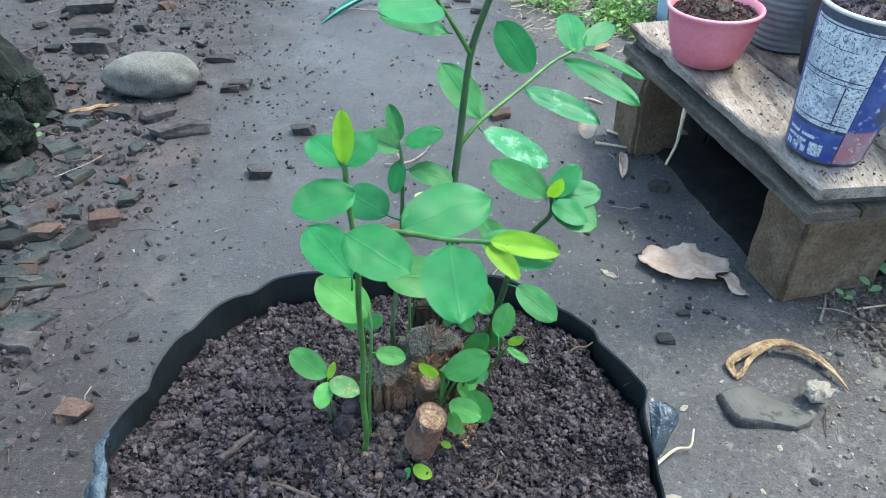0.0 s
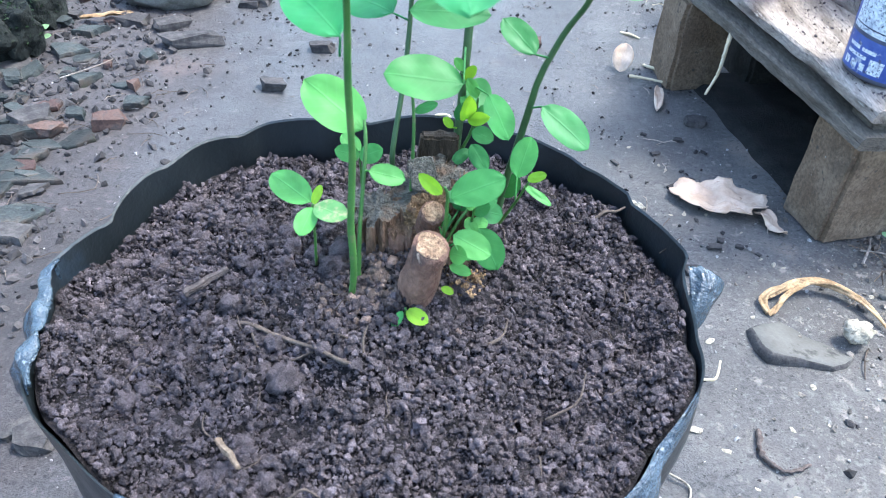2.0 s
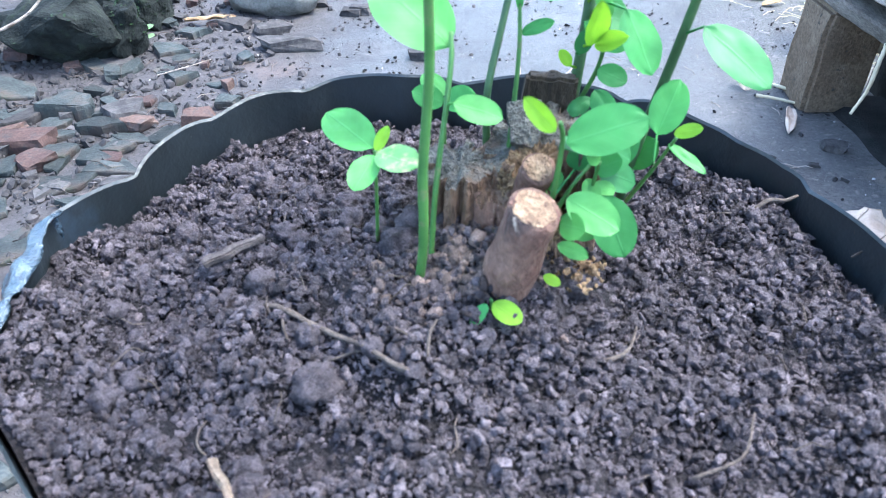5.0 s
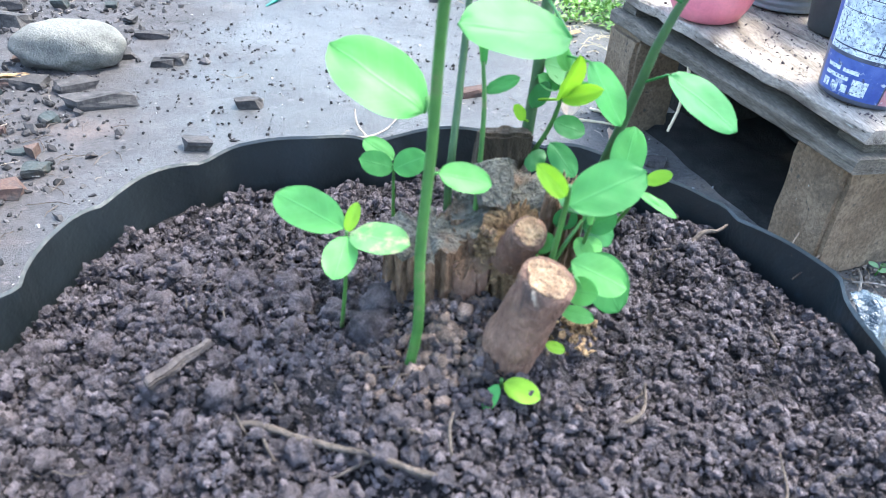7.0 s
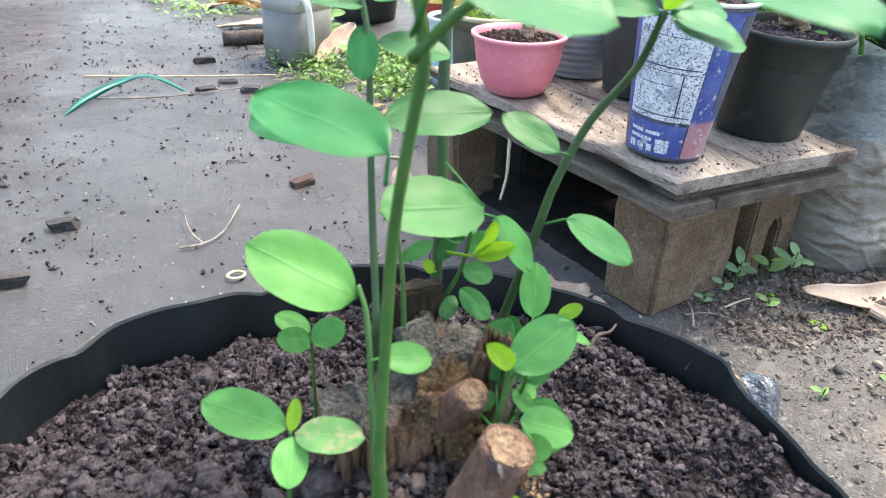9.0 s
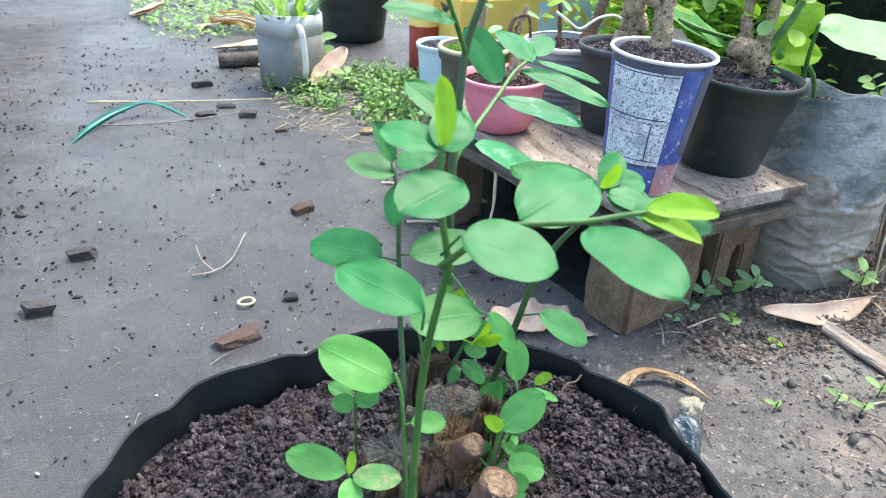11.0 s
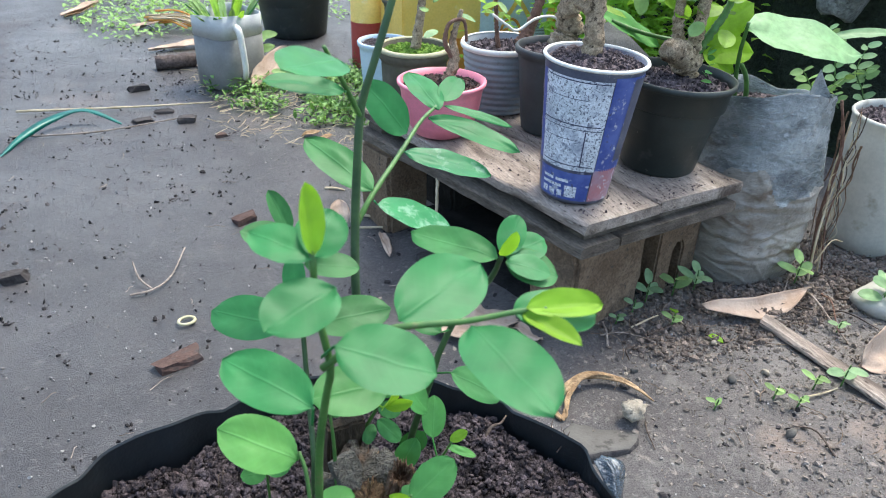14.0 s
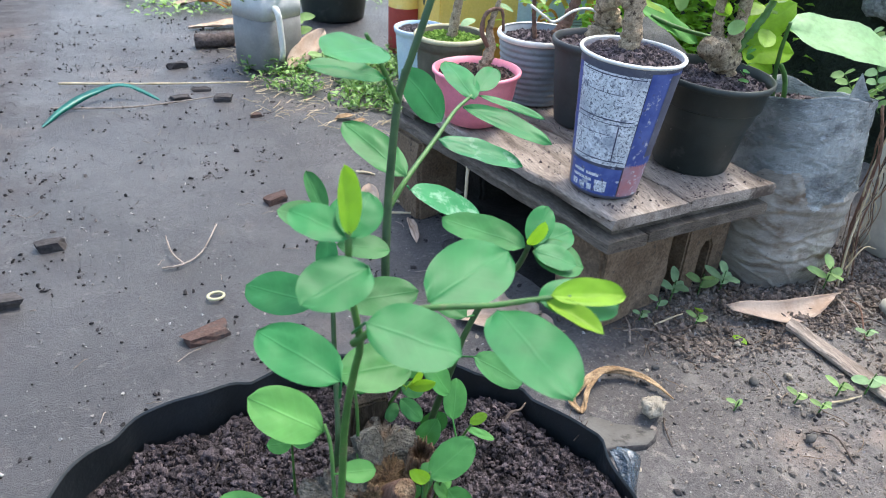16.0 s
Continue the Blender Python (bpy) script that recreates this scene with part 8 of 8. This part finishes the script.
bm = tube(bmesh.new(), [(0.035, 2.25, 0.016), (0.09, 2.245, 0.017), (0.15, 2.25, 0.017), (0.19, 2.258, 0.016)], 0.02, 0.018, 24, 14, 0.35, 5)
tagged(part("dead_log", bm, "stub_grey"), "short rotten grey-brown log lying beside the jug", "log")
reeds = thing("reed_bundle", (0.15, 2.68, 0), "bundle of orange-brown dry reeds on the far weeds", "reeds")
rr = random.Random(77)
for k in range(14):
    x, y = 0.07 + rr.uniform(-0.02, 0.03), 2.74 + rr.uniform(-0.05, 0.05)
    ln = rr.uniform(0.1, 0.17)
    part("reed", tube(bmesh.new(), [(x, y, 0.02 + 0.002 * k), (x + ln * 0.5, y - ln * 0.4, 0.026 + 0.002 * k), (x + ln, y - ln * 0.85, 0.012 + 0.001 * k)], 0.004, 0.0025, 10, 5, 0.3, k), rr.choice(("orange", "curl_leaf", "straw")), reeds)
bm = bmesh.new()
for way, w0, w1, tip, seed in (
        ([(0.334, 0.616, 0.006), (0.332, 0.634, 0.01), (0.352, 0.649, 0.013), (0.382, 0.662, 0.015), (0.41, 0.661, 0.015), (0.435, 0.644, 0.012), (0.449, 0.623, 0.008), (0.458, 0.602, 0.003)], 0.0036, 0.0058, 0.0011, 1),
        ([(0.334, 0.615, 0.006), (0.342, 0.6205, 0.008), (0.352, 0.6345, 0.011), (0.368, 0.648, 0.014), (0.39, 0.66, 0.016)], 0.0028, 0.0034, 0.0018, 7)):
    path = spline(way, 60)
    last = len(path) - 1
    rows = []
    for k, c in enumerate(path):
        d = (path[min(k + 1, last)] - path[max(k - 1, 0)]).normalized()
        u = d.cross(Vector((0, 0, 1))).normalized()
        w = u.cross(d)
        f = k / last
        wide = w0 + (w1 - w0) * math.sin(math.pi * min(f * 1.15, 1)) if f < 0.72 else tip + (w0 + (w1 - w0) * math.sin(math.pi * 0.828) - tip) * (1 - f) / 0.28
        rows.append([])
        for q in range(24):
            a = 2 * math.pi * q / 24
            g = a - 5.5 * f - seed
            fold = 1.08 - 0.62 * max(math.cos(g), 0) ** 5 - 0.5 * max(math.cos(g + 2.2), 0) ** 7 - 0.4 * max(math.cos(g + 4.2), 0) ** 7 + 0.3 * noise.noise(Vector((k * 0.16, math.cos(a), seed + math.sin(a))))
            rows[-1].append(bm.verts.new(c + (u * math.cos(a) + w * (0.68 * math.sin(a))) * (wide * fold)))
    for p, q in zip(rows, rows[1:]):
        for k in range(24):
            bm.faces.new((p[k], p[(k + 1) % 24], q[(k + 1) % 24], q[k]))
    bm.faces.new(rows[0][::-1])
    bm.faces.new(rows[-1])
tagged(part("curled_leaf", bm, "curl_leaf"), "tightly curled golden brown dry leaf on the ground", "dry leaf")

# ---- stalks, ribbon, wires ----
for pts_, r, nm, lb, mt in (
    ([(-0.3, 1.985, 0.005), (-0.053, 1.926, 0.006), (0.131, 1.897, 0.006)], 0.003, "straw_stalk", "dry straw stalk lying on the path", "straw"),
    ([(-0.305, 1.814, 0.005), (-0.134, 1.782, 0.006), (0.053, 1.814, 0.005)], 0.0022, "straw_stalk", "thin grey dry stalk lying on the path", "wood"),
    ([(-0.11, 1.08, 0.004), (-0.08, 1.08, 0.006), (-0.05, 1.11, 0.006), (-0.02, 1.18, 0.012)], 0.0018, "wire_bit", "thin pale forked stalk on the path", "wood"),
    ([(-0.08, 1.085, 0.005), (-0.094, 1.11, 0.012), (-0.1, 1.16, 0.014)], 0.0018, "wire_bit", "thin pale forked stalk on the path", "wood"),
    ([(0.278, 1.201, 0.004), (0.301, 1.174, 0.008), (0.311, 1.15, 0.006), (0.314, 1.137, 0.004)], 0.0026, "straw_stalk", "pale bent dry stalk lying by the bench", "straw"),
    ([(0.25, 1.158, 0.004), (0.28, 1.144, 0.007), (0.316, 1.136, 0.004)], 0.0026, "straw_stalk", "pale bent dry stalk lying by the bench", "straw"),
    ([(0.253, 1.328, 0.004), (0.27, 1.315, 0.007), (0.285, 1.307, 0.004)], 0.003, "straw_stalk", "short pale dry stalk by the bench", "straw"),
    ([(0.469, 0.715, 0.003), (0.482, 0.738, 0.01), (0.495, 0.765, 0.003)], 0.0016, "dry_twig", "thin bent dry twig by the cement block", "wood"),
    ([(0.475, 0.74, 0.003), (0.503, 0.727, 0.008), (0.535, 0.7, 0.003)], 0.0013, "dry_twig", "thin bent dry twig by the cement block", "wood"),
    ([(0.525, 0.738, 0.003), (0.555, 0.741, 0.007), (0.58, 0.748, 0.003)], 0.0016, "dry_twig", "thin pale dry twig lying on the loose earth", "straw"),
    ([(0.603, 0.748, 0.003), (0.597, 0.728, 0.006), (0.6, 0.7, 0.003)], 0.0012, "dry_twig", "thin pale dry twig lying on the loose earth", "straw"),
    ([(0.34, 1.0, 0.158), (0.335, 0.99, 0.13), (0.332, 0.985, 0.1), (0.318, 0.97, 0.075)], 0.003, "hanging_root", "dry pale root hanging from the plank bench", "straw"),
    ([(0.4995, 0.7, 0.004), (0.4775, 0.689, 0.014), (0.4786, 0.68, 0.003)], 0.0014, "dry_twig", "thin dark dry twig on the loose earth", "root"),
    ([(0.535, 0.715, 0.003), (0.559, 0.712, 0.008), (0.594, 0.722, 0.004)], 0.0016, "dry_twig", "thin dry twig lying on the loose earth", "root"),
    ([(0.424, 0.575, 0.003), (0.4156, 0.5603, 0.005), (0.408, 0.5361, 0.003)], 0.001, "dry_twig", "thin dark dry twig on the loose earth", "root"),
    ([(0.59, 0.449, 0.003), (0.598, 0.484, 0.007), (0.584, 0.504, 0.003)], 0.0013, "dry_twig", "thin dry twig lying on the loose earth", "root"),
    ([(0.831, 0.709, 0.004), (0.81, 0.68, 0.016), (0.79, 0.63, 0.012), (0.784, 0.596, 0.003)], 0.0018, "dry_twig", "thin bent brown twig by the film bag", "wood"),
    ([(0.85, 0.7, 0.003), (0.82, 0.66, 0.02), (0.786, 0.617, 0.01), (0.775, 0.6, 0.02)], 0.0014, "dry_twig", "thin bent brown twig by the film bag", "stub"),
    ([(0.78, 0.7, 0.003), (0.8, 0.665, 0.008), (0.83, 0.64, 0.012), (0.85, 0.6, 0.004)], 0.0013, "dry_twig", "thin bent brown twig by the film bag", "root"),
    ([(0.7, 0.72, 0.003), (0.74, 0.712, 0.014), (0.79, 0.72, 0.006), (0.82, 0.74, 0.02)], 0.0014, "dry_twig", "thin bent brown twig by the film bag", "wood"),
    ([(0.64, 0.535, 0.003), (0.662, 0.53, 0.006), (0.69, 0.532, 0.003)], 0.0016, "dry_twig", "thin pale dry twig lying on the loose earth", "straw"),
    ([(0.885, 0.672, 0.003), (0.8585, 0.6706, 0.009), (0.8641, 0.6871, 0.004)], 0.0015, "dry_twig", "thin dry twig lying on the loose earth", "root"),
    ([(0.215, 0.49, 0.012), (0.24, 0.51, 0.012), (0.255, 0.512, 0.014), (0.262, 0.53, 0.02)], 0.0018, "root_bit", "pale dead root lying on the ground", "straw"),
    ([(0.188, 0.412, 0.004), (0.2, 0.406, 0.007), (0.213, 0.398, 0.004), (0.209, 0.384, 0.004), (0.195, 0.381, 0.006), (0.179, 0.379, 0.004), (0.178, 0.36, 0.003)], 0.0012, "root_bit", "kinked pale dead root lying on the ground", "white_bit"),
    ([(0.287, 0.463, 0.004), (0.282, 0.445, 0.006), (0.284, 0.432, 0.006), (0.296, 0.421, 0.006), (0.31, 0.423, 0.005), (0.323, 0.431, 0.004)], 0.0026, "earth_clump", "curved dark clump of earth on the path", "stub_grey"),
    ([(-0.64, 1.02, 0.01), (-0.6, 1.05, 0.016), (-0.585, 1.09, 0.012)], 0.0012, "straw_stalk", "thin straw among slate shards", "wood"),
    ([(-0.8, 0.6, 0.03), (-0.75, 0.66, 0.03), (-0.7, 0.58, 0.02)], 0.003, "straw_stalk", "thin straw among slate shards", "straw"),
    ([(-0.72, 0.63, 0.02), (-0.68, 0.57, 0.018), (-0.63, 0.53, 0.015)], 0.006, "straw_stalk", "split pale reed among slate shards", "straw"),
    ([(-1.0, 0.95, 0.06), (-0.89, 0.95, 0.07), (-0.83, 1.01, 0.09), (-0.81, 1.06, 0.13), (-0.84, 1.13, 0.17)], 0.0028, "cord", "thin grey cord hanging by the dark rocks", "wood"),
    ([(-0.91, 0.8, 0.03), (-0.865, 0.865, 0.045), (-0.83, 0.93, 0.055)], 0.015, "branch_stub", "pale weathered branch end among the rocks", "wood"),
    ([(0.88, 0.75, 0.004), (0.89, 0.77, 0.1), (0.905, 0.78, 0.2), (0.9, 0.8, 0.27)], 0.0035, "dry_vine", "dry brown vine climbing beside the film bag", "stub"),
    ([(0.893, 0.748, 0.004), (0.9, 0.76, 0.07), (0.895, 0.775, 0.15), (0.915, 0.785, 0.24)], 0.0018, "dry_vine", "dry brown vine climbing beside the film bag", "straw"),
    ([(0.9, 0.745, 0.004), (0.888, 0.755, 0.09), (0.91, 0.77, 0.16), (0.905, 0.79, 0.22)], 0.0015, "dry_vine", "dry brown vine climbing beside the film bag", "stub"),
    ([(0.87, 0.74, 0.03), (0.9, 0.745, 0.06), (0.935, 0.75, 0.05)], 0.0012, "dry_vine", "dry brown vine climbing beside the film bag", "straw"),
    ([(0.86, 0.735, 0.004), (0.87, 0.75, 0.08), (0.9, 0.77, 0.15)], 0.002, "dry_vine", "dry brown vine climbing beside the film bag", "straw"),
):
    tagged(part(nm, tube(bmesh.new(), pts_, r, r * 0.6, 30, 8, 1.3 if nm == "earth_clump" else 0.35, len(lb)), mt), lb, nm.replace("_", " "))
roots = thing("dead_roots", (0.9, 0.78, 0), "bundle of dry brown dead roots hanging beside the film bag", "roots")
rr = random.Random(31)
for k in range(13):
    x, y = 0.902 + rr.gauss(0, 0.008), 0.775 + rr.uniform(-0.014, 0.014)
    top = rr.uniform(0.18, 0.27)
    line = [(x + 0.012 * (z / 0.27) - 0.014 * (1 - z / 0.27) + rr.gauss(0, 0.0065), y - 0.02 * (1 - z / 0.27) + rr.gauss(0, 0.005), z) for z in (top, top * 0.87, top * 0.75, top * 0.62, top * 0.5, top * 0.37, top * 0.25, rr.uniform(0.01, 0.05))]
    part("root", tube(bmesh.new(), line, rr.choice((0.0005, 0.0007, 0.001, 0.0017)), 0.0004, 34, 5, 0.4, k), rr.choice(("stub", "bark", "root", "straw")), roots)
bm = bmesh.new()
line = spline([(-0.315, 1.71, 0.004), (-0.275, 1.79, 0.012), (-0.215, 1.85, 0.024), (-0.15, 1.865, 0.03), (-0.08, 1.815, 0.006)], 40)
rows = []
for k, c in enumerate(line):
    d = (line[min(k + 1, 40)] - line[max(k - 1, 0)]).normalized()
    s = d.cross(Vector((0, 0, 1))).normalized()
    w = 0.01 * (0.2 + 0.8 * math.sin(math.pi * min(0.02 + k / 42, 1)))
    tw = Vector((0, 0, -1)) * (0.5 + 0.35 * math.sin(k * 0.17))
    rows.append([bm.verts.new(c + (s + tw).normalized() * w * q + Vector((0, 0, z))) for q, z in ((-1, 0.0015 * noise.noise(Vector((k * 0.15, 0, 1)))), (0, 0.0015 * noise.noise(Vector((k * 0.15, 3, 1)))), (1, 0.0015 * noise.noise(Vector((k * 0.15, 6, 1)))), (0, 0.0015 * noise.noise(Vector((k * 0.15, 3, 1))) - 0.0006))])
for p, q in zip(rows, rows[1:]):
    for i in range(4):
        bm.faces.new((p[i], p[(i + 1) % 4], q[(i + 1) % 4], q[i]))
tagged(part("plastic_strap", bm, "ribbon"), "twisted teal green plastic strap lying on the path", "strap")
bm = bmesh.new()
tube(bm, [(-0.043 + 0.011 * math.cos(a), 0.982 + 0.009 * math.sin(a), 0.006) for a in np.linspace(0, 6.2, 12)], 0.0022, 0.0022, 30, 8)
tagged(part("plastic_ring", bm, "cream_rim"), "small pale yellow plastic ring on the path", "ring")


# ---- seedlings by the blocks ----
def seedling(at, n, size, mat, label, seed):
    t = thing("seedling", at, label, "seedling", "seedlings")
    rr = random.Random(seed)
    part("stem", tube(bmesh.new(), [at, (at[0] + 0.003, at[1], at[2] + size * 0.7), (at[0], at[1] - 0.003, at[2] + size * 1.3)], 0.0012, 0.0008, 10, 6), "stem", t)
    for k in range(n):
        a = 2.4 * k + rr.uniform(-0.4, 0.4)
        z = at[2] + size * (0.5 + 0.8 * k / n)
        b = Vector((at[0], at[1], z))
        plant_leaf(t, b, b + Vector((math.cos(a), math.sin(a), rr.uniform(0.1, 0.6))) * size * rr.uniform(0.7, 1), size * 0.45, mat, (0, -0.6, 1))


for k, (x, y, n, s, mt) in enumerate(((0.585, 0.785, 4, 0.03, "weed_pale"), (0.635, 0.785, 3, 0.03, "weed"), (0.67, 0.78, 4, 0.032, "weed_pale"), (0.55, 0.77, 2, 0.02, "weed_pale"), (0.515, 0.76, 3, 0.015, "weed_pale"),
                                      (0.83, 0.735, 4, 0.035, "weed"), (0.52, 0.565, 2, 0.014, "weed"), (0.6, 0.55, 3, 0.018, "weed"), (0.884, 0.63, 5, 0.045, "weed_pale"), (0.698, 0.534, 3, 0.028, "weed_pale"), (0.664, 0.546, 3, 0.02, "weed"), (0.614, 0.526, 3, 0.016, "weed"), (0.79, 0.62, 3, 0.018, "weed_pale"),
                                      (-0.735, 1.15, 4, 0.024, "weed_pale"), (-0.78, 0.78, 5, 0.06, "leaf_light"), (-0.82, 0.72, 4, 0.05, "weed"), (0.3, 2.2, 7, 0.07, "weed"), (0.33, 1.95, 5, 0.04, "weed"), (0.58, 0.72, 3, 0.02, "weed"))):
    seedling((x, y, ground_height(x, y)), n, s, mt, "small green seedling with a few leaves in the earth", k)
